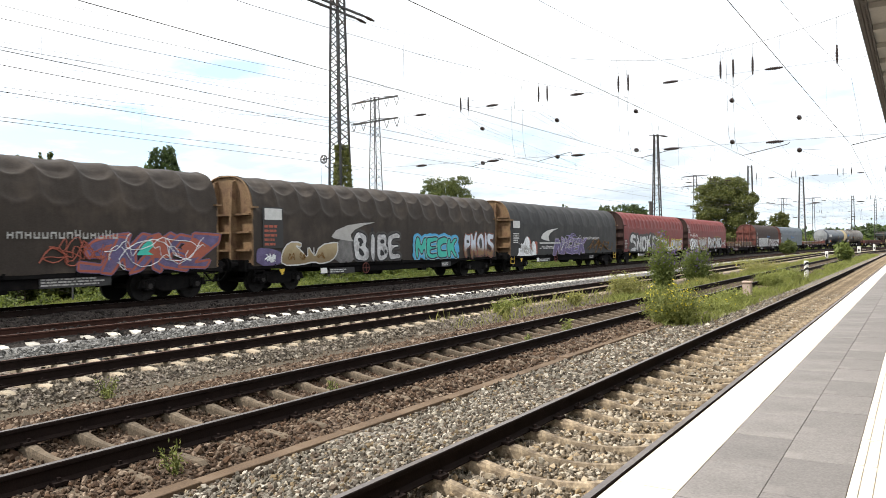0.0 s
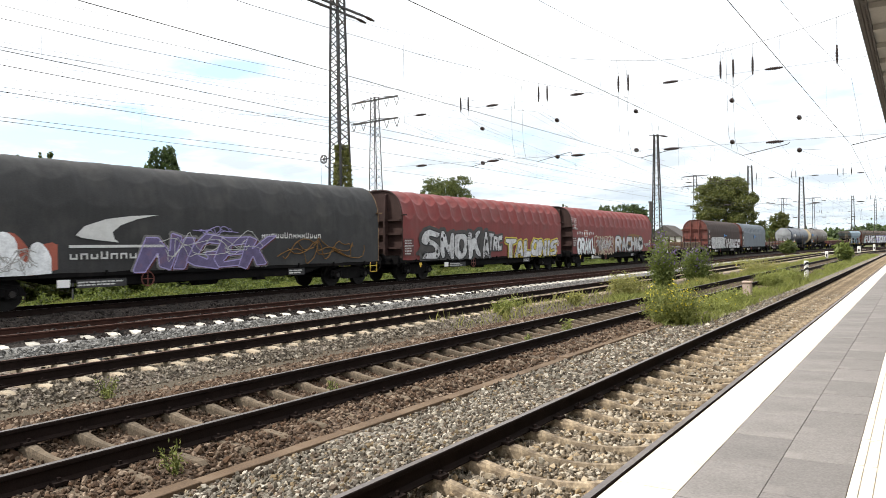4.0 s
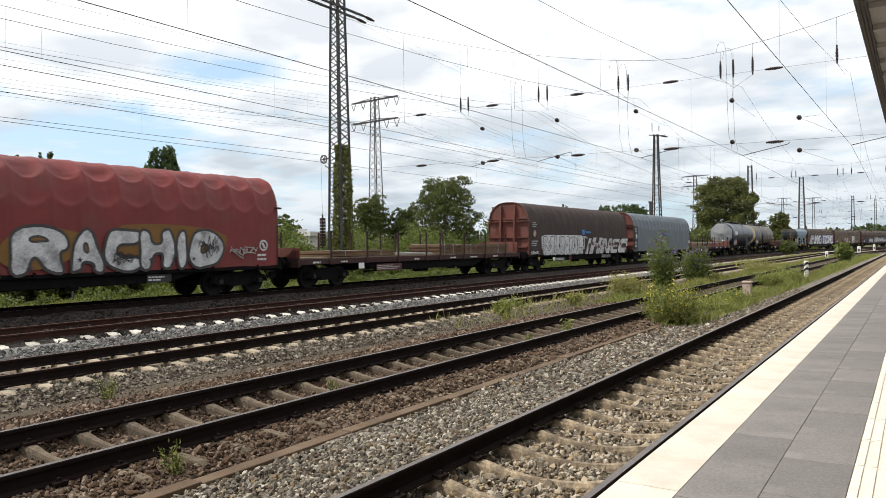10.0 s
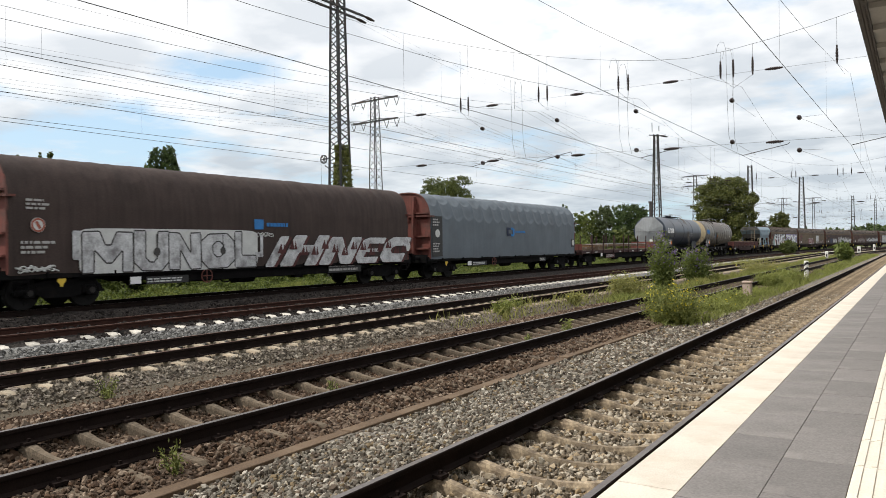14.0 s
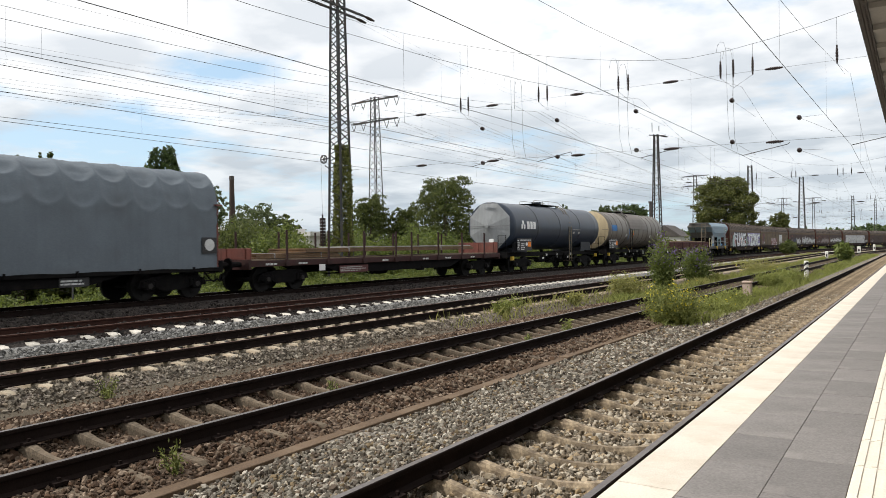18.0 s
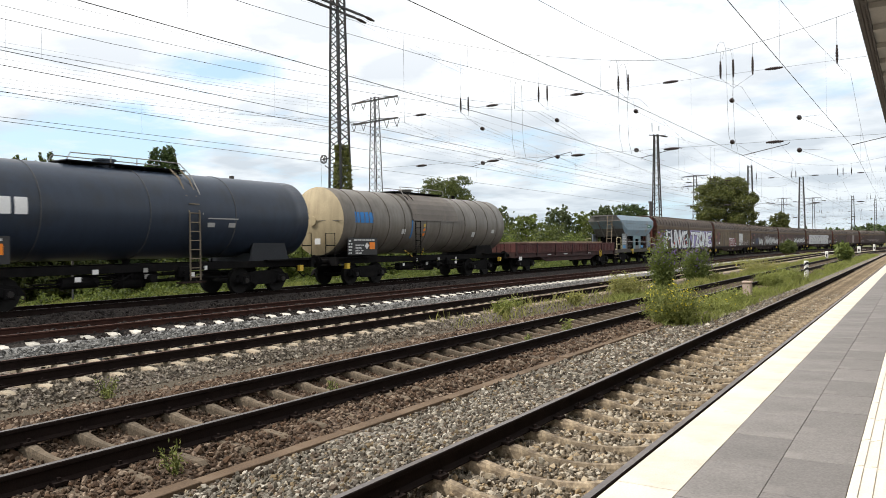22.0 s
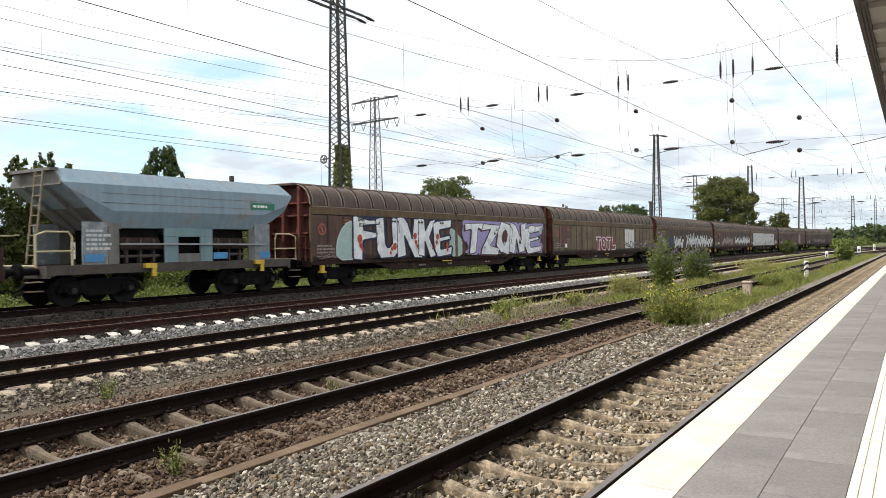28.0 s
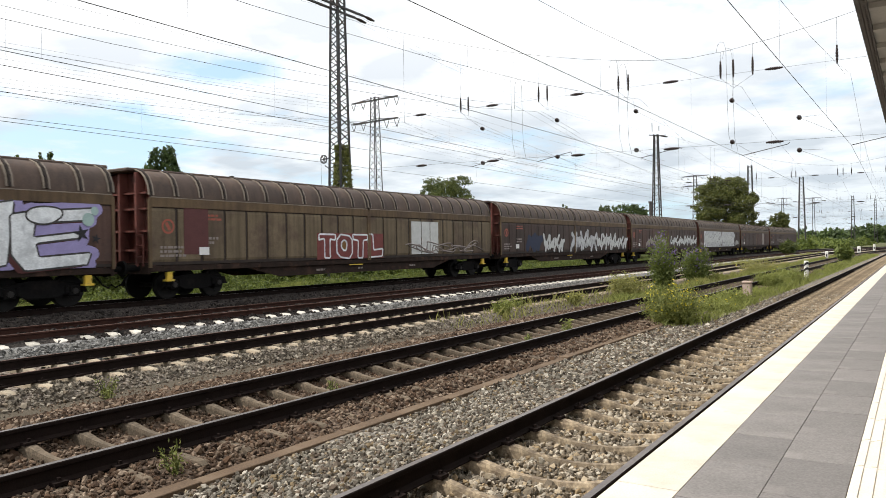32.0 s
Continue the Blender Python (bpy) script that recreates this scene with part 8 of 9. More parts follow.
def tree(name, label, x, y, z, h, w, mat, seed, leaves=9000, size=0.17, lobes=None, trunk=0.22, category="tree"):
    rng = np.random.default_rng(seed)
    t = thing(name, label, category, pose(x, y, z))
    lobes = lobes or []
    if not lobes:
        # clumps over an egg-shaped crown that reaches well down
        for i in range(30):
            u = 0.12 + 0.82 * (i + rng.uniform(0, 1)) / 30
            r = w / 2 * (0.72 + 0.8 * u if u < 0.35 else math.sqrt(max(0.0, 1 - ((u - 0.35) / 0.64) ** 2)))
            a = i * 2.4 + rng.uniform(-0.3, 0.3)
            q = rng.uniform(0.55, 0.92) * r
            k = rng.uniform(0.20, 0.32)
            lobes.append((q * math.cos(a), q * math.sin(a), h * u, w / 2 * k + 0.1, w / 2 * k + 0.1, h * rng.uniform(0.055, 0.09)))
        lobes.append((0, 0, h * 0.45, w * 0.30, w * 0.30, h * 0.32))
        lobes.append((0, 0, h * 0.76, w * 0.27, w * 0.27, h * 0.17))
    bm = B()
    rod(bm, (0, 0, -0.3), (0.05, 0, h * 0.45), trunk, 10, trunk * 0.6)
    rod(bm, (0.05, 0, h * 0.45), (0, 0.05, h * 0.85), trunk * 0.6, 8, trunk * 0.15)
    part("trunk", bm, M_BARK, t)
    for l in lobes:
        bm = B()
        z0 = max(h * 0.12, l[2] - h * 0.25)
        rod(bm, (0.02, 0, min(z0, h * 0.7)), (l[0] * 0.8, l[1] * 0.8, l[2] - h * 0.02), trunk * 0.16, 6, trunk * 0.04)
        part("limb", bm, M_BARK, t)
    part("crown", leaf_mesh("crown", crown_points(rng, lobes, leaves), size, mat, rng), None, t)
    return t


def spiky_lobes(h, w, seed, n=9, base=0.25):
    """Upright shoots standing out of a broad crown."""
    r = random.Random(seed)
    out = [(0, 0, h * 0.30, w * 0.36, w * 0.36, h * 0.24), (0, 0, h * 0.52, w * 0.15, w * 0.15, h * 0.22)]
    for i in range(n * 3):
        u = 0.08 + 0.84 * i / (n * 3 - 1)
        a = i * 2.4 + r.uniform(-0.4, 0.4)
        q = w * 0.48 * (1 - u) ** 0.75 * r.uniform(0.75, 1.12)
        k = 0.055 + 0.06 * (1 - u)
        out.append((q * math.cos(a), q * math.sin(a), h * (u + r.uniform(-0.02, 0.05)), w * k, w * k, h * r.uniform(0.05, 0.085)))
    return out


def leaders(h, w, seed, n, offsets):
    """Several upright stems side by side: each with its own cone of shoots."""
    out = []
    for k, (dy, f) in enumerate(offsets):
        out += [(x + 0.2 * k, y + dy, z, rx, ry, rz) for x, y, z, rx, ry, rz in spiky_lobes(h * f, w, seed + k, n)]
    return out


tree("tree", "dark green maple with upright shoots behind the tracks", -34.0, 25.2, -0.4, 7.75, 5.4, L_DARK, 11, 36000, 0.085, spiky_lobes(7.75, 5.4, 3, 10))
tree("tree", "broad green tree with ragged top shoots behind the tracks", -34.0, 17.6, -0.4, 6.75, 3.2, L_SHADY, 12, 42000, 0.085, leaders(6.75, 3.2, 5, 6, ((-1.9, 0.90), (-0.2, 0.97), (0.9, 1.0), (2.1, 0.92))))
tree("tree", "slim leafy green tree behind the tracks", -37.0, 23.4, -0.4, 5.6, 4.2, L_MID, 13, 15000, 0.07)
tree("tree", "leafy green tree filling the gap beside the maple", -36.5, 24.6, -0.4, 5.2, 3.8, L_MID, 35, 15000, 0.07)
tree("tree", "bushy dark green tree between taller trees", -36.0, 21.2, -0.4, 5.9, 4.6, L_DARK, 33, 18000, 0.07)
tree("tree", "broad green tree at the end of the scrub", -35.0, 15.2, -0.4, 6.3, 4.6, L_MID, 34, 20000, 0.07)
tree("tree", "rounded green tree beyond the goods track", -40.0, 62.6, -0.4, 9.3, 8.2, L_MID, 14, 32000, 0.105)
tree("tree", "large olive-green bushy tree beyond the goods track", -31.6, 152.0, -0.4, 15.3, 13.6, L_SUNNY, 15, 52000, 0.20, trunk=0.4)
tree("tree", "small green tree by the far masts", -28.0, 196.0, -0.4, 9.6, 5.6, L_SUNNY, 16, 5000, 0.33)
tree("tree", "pale ragged birch beyond the bushes", -62.0, 51.8, -0.4, 8.8, 3.8, L_OLIVE, 17, 5000, 0.16)
tree("tree", "green tree beside the second mast", -33.0, 99.0, -0.4, 7.8, 6.4, L_DARK, 18, 18000, 0.14)
tree("tree", "leafy tree beyond the ivy mast", -46.0, 58.2, -0.4, 7.4, 4.8, L_MID, 20, 16000, 0.11)
tree("tree", "low leafy tree beyond the ivy mast", -44.0, 61.2, -0.4, 6.3, 3.8, L_MID, 21, 12000, 0.11)
tree("tree", "rounded olive-green tree behind the goods track", -45.0, 41.9, -0.4, 5.8, 5.2, L_OLIVE, 22, 16000, 0.09)
tree("tree", "small green tree behind the goods track", -43.0, 43.0, -0.4, 4.8, 3.2, L_MID, 23, 4000, 0.15)
tree("tree", "slender pale tree far behind the goods track", -55.0, 102.3, -0.4, 8.6, 4.6, L_OLIVE, 24, 4000, 0.22)
tree("tree", "low green tree far behind the goods track", -52.0, 105.2, -0.4, 7.1, 6.4, L_LIGHT, 25, 4000, 0.24)

tree("tree", "pale olive tree far beyond the goods track", -44.0, 100.0, -0.4, 7.9, 5.4, L_OLIVE, 41, 5000, 0.2)
tree("tree", "light green tree far beyond the goods track", -41.0, 103.0, -0.4, 7.3, 5.2, L_LIGHT, 42, 5000, 0.2)
tree("tree", "slim olive tree far beyond the goods track", -38.0, 103.0, -0.4, 7.9, 4.6, L_OLIVE, 43, 5000, 0.2)

# hedge-like scrub behind the train, uncountable
rng = np.random.default_rng(5)


def scrub(name, label, spots, mat, n, size):
    pts = []
    for x, y, r, h in spots:
        k = max(60, int(n * r * h))
        d = rng.normal(size=(k // 25 + 3, 3))
        d /= np.linalg.norm(d, axis=1)[:, None]
        d[:, 2] = np.abs(d[:, 2])
        c = d * np.array([r, r, h]) * rng.uniform(0.55, 1.05, (len(d), 1)) + np.array([x, y, -0.4])
        pts.append(c[rng.integers(0, len(c), k)] + rng.normal(size=(k, 3)) * np.array([r, r, h]) * 0.12)
    pts = np.concatenate(pts)
    pts[:, 2] = np.maximum(pts[:, 2], -0.4)
    return tagged(new(name, leaf_mesh(name, pts, size, mat, rng)), label, "shrubs", kind="stuff")


def ray_spots(seed, px, depth, hs, r=(1.4, 2.4)):
    """Scrub along the back of the railway land: depth behind the fence line."""
    g = random.Random(seed)
    return [(-depth - g.uniform(0, 5), y, g.uniform(*r), g.uniform(*hs)) for y in px]


scrub("scrub", "dense dark green scrub behind the goods track", ray_spots(1, [14, 16, 18, 20, 21.5, 23, 24.5, 26.5, 28], 36, (3.4, 4.9)), L_MID, 1500, 0.075)
scrub("scrub", "light green undergrowth behind the goods track", ray_spots(2, [6, 8, 10.5, 13, 15.5, 18, 21, 24, 26, 28.5, 31, 33.5, 36, 39], 31.5, (1.3, 2.4), (1.1, 1.8)), L_LIGHT, 1300, 0.075)
scrub("scrub", "grey-green bushes behind the goods track", ray_spots(3, [29, 31.5, 34, 36, 38.5], 38, (3.4, 4.4)), L_MID, 1600, 0.085)
scrub("scrub", "green bushes round the ivy mast", ray_spots(4, [33, 35.5, 38, 40.5, 43, 45.5, 49, 53, 57], 33.5, (2.2, 3.9)), L_LIGHT, 1000, 0.11)
scrub("scrub", "light green bushes along the goods track", ray_spots(6, [44, 49, 53, 58, 62, 66, 70, 75, 80, 86], 33, (2.0, 3.4), (1.8, 2.8)), L_LIGHT, 700, 0.11)
scrub("scrub", "tall mixed bushes behind the goods track", ray_spots(9, [60, 65, 70, 75, 80, 85, 90, 95, 100, 105], 39, (3.6, 5.6), (2.2, 3.2)), L_MID, 160, 0.2)
scrub("scrub", "mixed green bushes far along the track", ray_spots(7, [92, 100, 108, 116, 124, 133, 145, 158, 170, 185, 200], 30, (2.0, 4.5), (2.5, 4.0)), L_MID, 90, 0.36)
scrub("scrub", "light green bushes at the track's far bend", [(-22 + 0.02 * i - random.uniform(0, 9), 205 + i * 13, random.uniform(3, 5), random.uniform(2, 4.0)) for i in range(20)], L_LIGHT, 50, 0.5)
scrub("woods", "distant wooded ridge on the horizon", [(-420 + i * 26 + random.uniform(-10, 10), 900 + random.uniform(-40, 40), random.uniform(18, 30), random.uniform(13, 19)) for i in range(26)], L_DARK, 4, 2.6)
scrub("woods", "distant hazy treeline behind the railway land", [(-260 - random.uniform(0, 60), 60 + i * 22, random.uniform(12, 20), random.uniform(6, 10)) for i in range(32)], L_DARK, 9, 1.5)
scrub("woods", "middle distance green trees behind the fence", [(-75 - random.uniform(0, 30), 25 + i * 9, random.uniform(4, 7), random.uniform(3.5, 6)) for i in range(26)], L_OLIVE, 130, 0.24)

# ivy round the first mast
pts = []
for i in range(11000):
    u = rng.uniform(0, 1) ** 1.0
    z = u * 8.7
    a = rng.uniform(0, 6.28)
    w = 0.52 + 0.10 * (1 - u) + 0.16 * noise.noise((a * 1.5, z * 0.9, 2)) + 0.08 * noise.noise((a * 4.0, z * 3.0, 6))
    w *= 1.0 if z < 7.6 else 0.75
    pts.append((M1[0] + 0.12 + w * math.cos(a) * rng.uniform(0.8, 1.1), M1[1] + 0.10 + w * math.sin(a) * rng.uniform(0.8, 1.1), z - 0.4))
tagged(new("ivy", leaf_mesh("ivy", pts, 0.085, L_IVY, rng)), "ivy climbing up the lower half of a lattice mast", "climbing plant")


def blades(name, label, areas, mat, n_per, height, width=0.012, kind="stuff", category="grass"):
    """Grass as bent blades over areas: x0, x1, y0, y1, density factor."""
    vs, fs = [], []
    for x0, x1, y0, y1, f in areas:
        k = int(abs((x1 - x0) * (y1 - y0)) * n_per * f)
        x, y = rng.uniform(x0, x1, k), rng.uniform(y0, y1, k)
        clump = np.array([noise.noise((float(a) * 0.7, float(b) * 0.5, 3.0)) for a, b in zip(x, y)])
        keep = clump > rng.uniform(-0.6, 0.25, k)
        x, y, clump = x[keep], y[keep], clump[keep]
        h = height * rng.uniform(0.4, 1.2, len(x)) * (0.75 + clump)
        for a, b, hh in zip(x, y, h):
            z = ground_height(a) - 0.02
            t, lx, ly = rng.uniform(0, 6.28), rng.normal() * hh * 0.35, rng.normal() * hh * 0.35
            dx, dy = math.cos(t) * width, math.sin(t) * width
            j = len(vs)
            vs += [(a - dx, b - dy, z), (a + dx, b + dy, z), (a + lx * 0.4 + dx * 0.7, b + ly * 0.4 + dy * 0.7, z + hh * 0.6), (a + lx, b + ly, z + hh)]
            fs.append((j, j + 1, j + 2, j + 3))
    return tagged(new(name, mesh_of(name, vs, fs, mat)), label, category, kind=kind)


low = [(-24.8 - random.uniform(0, 6), 5 + i * 0.42 + random.uniform(-0.3, 0.3), random.uniform(0.4, 0.9), random.uniform(0.3, 0.8)) for i in range(190)]
scrub("undergrowth", "low bright green weeds behind the goods track", low, L_LIGHT, 900, 0.06)
blades("grass", "rough bright green grass behind the goods track", [(-31, -24.6, 6, 42, 1.0), (-34, -24.6, 42, 95, 0.5)], L_GRASS, 300, 0.34, 0.012)
blades("grass", "yellow-green weeds between the tracks", [(-5.55, -4.35, 18, 60, 1.0), (-9.9, -8.3, 24, 62, 1.0), (-10.2, -8.3, 62, 120, 0.6), (-5.9, -4.4, 60, 120, 0.6)], L_GRASS, 170, 0.30, 0.012)
blades("grass", "dry grass tufts between the tracks", [(-9.9, -8.3, 30, 70, 1.0), (-10.8, -9.6, 16, 34, 0.5), (-15.3, -13.4, 60, 140, 0.5)], L_DRY, 90, 0.35, 0.012)


def weed(x, y, h, w, mat, seed, leaves, size, name="weed", label="green weed growing in the ballast", heads=None, head_n=0, stems=6):
    g = np.random.default_rng(seed)
    z = ground_height(x) - 0.02
    t = thing(name, label, "plant", pose(x, y, z))
    lines, pts, tops = [], [], []
    for i in range(stems):
        a, q = g.uniform(0, 6.28), w * 0.5 * math.sqrt(g.uniform(0, 1))
        hh = h * g.uniform(0.5, 1.08) * (1 - 0.35 * q / w)
        tip = np.array([q * math.cos(a), q * math.sin(a), hh])
        foot = np.array([q * 0.3 * math.cos(a), q * 0.3 * math.sin(a), 0])
        lines.append([tuple(foot), tuple((foot + tip) / 2 + np.array([0, 0, h * 0.05])), tuple(tip)])
        tops.append(tip)
        m = leaves // stems
        u = g.uniform(0.08, 1.0, (m, 1))
        pts.append(foot + (tip - foot) * u + g.normal(size=(m, 3)) * w * 0.10)
    pts = np.concatenate(pts)
    pts[:, 2] = np.maximum(pts[:, 2], 0.01)
    part("stem_bundle", wire_mesh("stem_bundle", lines, 0.006, L_MID, 4), None, t)["kind"] = "stuff"
    part("leaves", leaf_mesh("leaves", pts, size, mat, g, stretch=1.9), None, t)
    if heads:
        tp = np.concatenate([np.array(tops)[g.integers(0, len(tops), head_n)] + g.normal(size=(head_n, 3)) * w * 0.06 * np.array([1, 1, 1.2])])
        part("blossom", leaf_mesh("blossom", tp, size * 1.5, heads, g), None, t)["kind"] = "stuff"
    return t


weed(-5.2, 18.9, 0.95, 1.5, L_WEED, 1, 13000, 0.021, "flowering_bush", "bushy ragwort with yellow flower heads in the ballast", L_YELLOW, 330, 80)
weed(-8.6, 29.6, 2.4, 1.25, L_BUSH, 2, 7000, 0.036, "tall_weed", "tall green butterfly bush with faded purple heads", L_PURPLE, 240, 34)
weed(-9.9, 40.3, 2.1, 1.6, L_BUSH, 3, 7000, 0.040, "tall_weed", "tall green butterfly bush with faded purple heads", L_PURPLE, 260, 30)
weed(-10.0, 29.3, 0.9, 1.6, L_DRY, 4, 4500, 0.032, "weed", "dry yellow-green weed clump beside the track", L_YELLOW, 16, 26)
weed(-10.45, 19.4, 0.42, 0.6, L_GRASS, 5, 1500, 0.026, stems=14)
weed(-10.3, 24.6, 0.45, 0.7, L_DRY, 6, 1500, 0.028, "weed", "dry weed clump between the tracks", L_YELLOW, 6, 14)
weed(-5.56, 4.2, 0.34, 0.30, L_WEED, 7, 260, 0.011, stems=9)
weed(-6.17, 7.05, 0.42, 0.26, L_WEED, 8, 260, 0.013, stems=9)
weed(-6.2, 12.6, 0.48, 0.22, L_WEED, 9, 240, 0.016, stems=7)
weed(-6.7, 15.6, 0.4, 0.35, L_GRASS, 10, 150, 0.03, stems=5)
weed(-9.9, 6.35, 0.36, 0.30, L_WEED, 11, 260, 0.014, stems=8)
weed(-10.9, 21.0, 0.4, 0.8, L_GRASS, 12, 900, 0.024, stems=9)
weed(-17.0, 127.0, 2.0, 2.2, L_MID, 13, 1600, 0.22, "bush", "green bush growing beside the far tracks", stems=24)
weed(-5.9, 81.0, 1.75, 1.25, L_BUSH, 14, 1600, 0.16, "bush", "green bush growing between the tracks", stems=24)
weed(-8.6, 114.0, 1.9, 1.7, L_BUSH, 15, 1500, 0.20, "bush", "green bush growing between the tracks", stems=24)
weed(-4.9, 22.6, 0.38, 1.5, L_GRASS, 16, 5000, 0.022, "weed", "spreading green weeds along the ballast edge", L_YELLOW, 60, 24)
weed(-5.1, 25.8, 0.36, 1.5, L_GRASS, 17, 4500, 0.024, "weed", "spreading green weeds along the ballast edge", L_YELLOW, 40, 24)
weed(-9.2, 55.0, 0.5, 3.0, L_DRY, 18, 4000, 0.04, "weed", "yellow flowering weeds between the tracks", L_YELLOW, 90, 40)
weed(-5.6, 36.0, 0.6, 1.4, L_GRASS, 19, 4000, 0.03, "weed", "green weeds beside the marker post", stems=24)
weed(-5.5, 40.5, 0.7, 1.6, L_GRASS, 20, 4000, 0.03, "weed", "green weeds beside the marker post", stems=24)

# ---- trackside markers ----
M_MARKWHITE = material("white marker paint", (0.72, 0.70, 0.66), 0.7, 0, 0.08, 4, 40, 0.1, dirt=(0.5, 0.45, 0.38), dirt_at=0.6, dirt_scale=4)
post = thing("marker_post", "white fouling post with slanted black bands", "marker post", pose(-5.24, 46.0, -0.3))
bm = B()
rod(bm, (0, 0, 0), (0, 0, 0.93), 0.125, 20)
rod(bm, (0, 0, 0.93), (0, 0, 0.98), 0.125, 20, 0.10)
part("post_body", bm, M_MARKWHITE, post)
for z in (0.42, 0.72):
    vs, fs = [], []
    for k in range(21):
        a = 2 * math.pi * k / 20
        dz = 0.13 * math.cos(a + 0.9)
        vs += [(0.128 * math.cos(a), 0.128 * math.sin(a), z + dz - 0.07), (0.128 * math.cos(a), 0.128 * math.sin(a), z + dz + 0.07)]
    fs = [(2 * k, 2 * k + 2, 2 * k + 3, 2 * k + 1) for k in range(20)]
    part("black_band", mesh_of("black_band", vs, fs, P_BLACK), None, post)
for x, y, h, r, lab in ((-8.2, 89.7, 1.05, 0.15, "white dwarf signal post beside the far track"), (-7.3, 127.4, 1.3, 0.22, "white box signal beside the far track"), (-6.3, 151.0, 1.5, 0.18, "white marker post beside the far track")):
    p_ = thing("marker_post", lab, "marker post", pose(x, y, -0.35))
    bm = B()
    box(bm, -r, r, -r, r, 0.35, h, 0.05)
    part("post_body", bm, M_MARKWHITE, p_)
    bm = B()
    box(bm, -r * 0.6, r * 0.6, -r * 0.6, r * 0.6, 0, 0.35)
    part("foot", bm, M_WALL, p_)
    bm = B()
    box(bm, -r * 0.5, r * 0.5, -r - 0.012, -r, h * 0.45, h * 0.7)
    part("dark_panel", bm, P_BLACK, p_)
M_PINK = material("reddish weathered stone", (0.46, 0.36, 0.30), 0.9, 0, 0.25, 5, 40, 0.4, dirt=(0.22, 0.15, 0.11), dirt_at=0.55, dirt_scale=5)
block = thing("concrete_post", "short square reddish stone post in the weeds", "post", pose(-5.28, 29.0, -0.32))
bm = B()
box(bm, -0.15, 0.15, -0.15, 0.15, 0, 0.56, 0.03)
part("post_body", bm, M_PINK, block)
bm = B()
box(bm, -0.17, 0.17, -0.17, 0.17, 0.56, 0.65, 0.02)
part("cap", bm, M_PINK, block)
sign = thing("track_sign", "small white track sign on a post behind the goods track", "sign", pose(-30.0, 17.7, -0.45))
bm = B()
bar(bm, (0, 0, 0), (0, 0, 2.3), 0.06)
part("sign_post", bm, M_GALV, sign)
bm = B()
box(bm, 0.03, 0.06, -0.17, 0.17, 1.9, 2.6)
part("sign_board", bm, M_MARKWHITE, sign)
part("sign_letter", flat_mesh("sign_letter", [(float(u) * 0.35 - 0.11, float(v) * 0.45 + 2.12) for u, v in glyph("P", 0.01)[0]], glyph("P", 0.01)[1], 0.064, P_BLACK), None, sign)

# ---- buildings far behind ----
M_BRICK = material("dark red-brown brick", (0.055, 0.038, 0.032), 0.9, 0, 0.25, 0.5, 12, 0.4)
M_RENDER = material("pale render", (0.55, 0.53, 0.50), 0.9, 0, 0.1, 0.6, 10, 0.2)
M_TILE = material("dark roof tiles", (0.08, 0.07, 0.065), 0.8, 0, 0.3, 1.0, 14, 0.3)
M_PANE = material("window glass", (0.03, 0.035, 0.04), 0.1, 0, 0.1, 1, 10, 0.0)
chim = thing("chimney", "tall round brick factory chimney with a dark rim", "chimney", pose(-150, 131.9, -0.3))
bm = B()
rod(bm, (0, 0, 0), (0, 0, 20.2), 0.95, 24, 0.58)
part("stack", bm, M_BRICK, chim)
bm = B()
rod(bm, (0, 0, 20.2), (0, 0, 21.2), 0.66, 24, 0.64)
part("rim", bm, M_TILE, chim)


def house(name, label, x, y, wx, wy, h, roof_h, wall, seed, flat_roof=False):
    t = thing(name, label, "building", pose(x, y, -0.3), "buildings beyond the railway")
    bm = B()
    box(bm, -wx / 2, wx / 2, -wy / 2, wy / 2, 0, h)
    part("wall", bm, wall, t)
    bm = B()
    if flat_roof:
        box(bm, -wx / 2 - 0.3, wx / 2 + 0.3, -wy / 2 - 0.3, wy / 2 + 0.3, h, h + 0.45)
        part("roof", bm, M_RENDER, t)
    else:
        prism(bm, [(-wx / 2 - 0.4, h), (wx / 2 + 0.4, h), (0, h + roof_h)], "y", -wy / 2 - 0.3, wy / 2 + 0.3)
        part("roof", bm, M_TILE, t)
    n = max(2, int(wy / 3.2))
    for fl in range(max(1, int(h / 3))):
        for i in range(n):
            yy = -wy / 2 + wy * (i + 0.5) / n
            win = None
            bm = B()
            box(bm, wx / 2, wx / 2 + 0.05, yy - 0.6, yy + 0.6, 0.9 + fl * 3, 2.3 + fl * 3)
            win = part("window", bm, M_RENDER, t)
            bm = B()
            box(bm, wx / 2 + 0.05, wx / 2 + 0.07, yy - 0.5, yy + 0.5, 1.0 + fl * 3, 2.2 + fl * 3)
            part("pane", bm, M_PANE, win)
    return t


house("warehouse", "long low building with a white flat roof edge", -66.0, 55.0, 12, 16, 3.9, 0, M_BRICK, 1, True)
house("shed", "low grey shed with a flat roof behind the bushes", -58.0, 64.0, 8, 12, 3.4, 0, M_RENDER, 2, True)
house("house", "pale house with a dark pitched roof behind the second mast", -47.0, 168.0, 7, 8, 3.6, 2.6, M_RENDER, 3)
for x, y, h in ((-36.0, 118.0, 8.6), (-36.8, 121.0, 8.3)):
    t = thing("chimney_pot", "thin dark flue pipe behind the second mast", "chimney", pose(x, y, -0.3))
    bm = B()
    rod(bm, (0, 0, 0), (0, 0, h), 0.22, 12)
    rod(bm, (0, 0, h), (0, 0, h + 0.3), 0.32, 12)
    part("flue", bm, M_TILE, t)

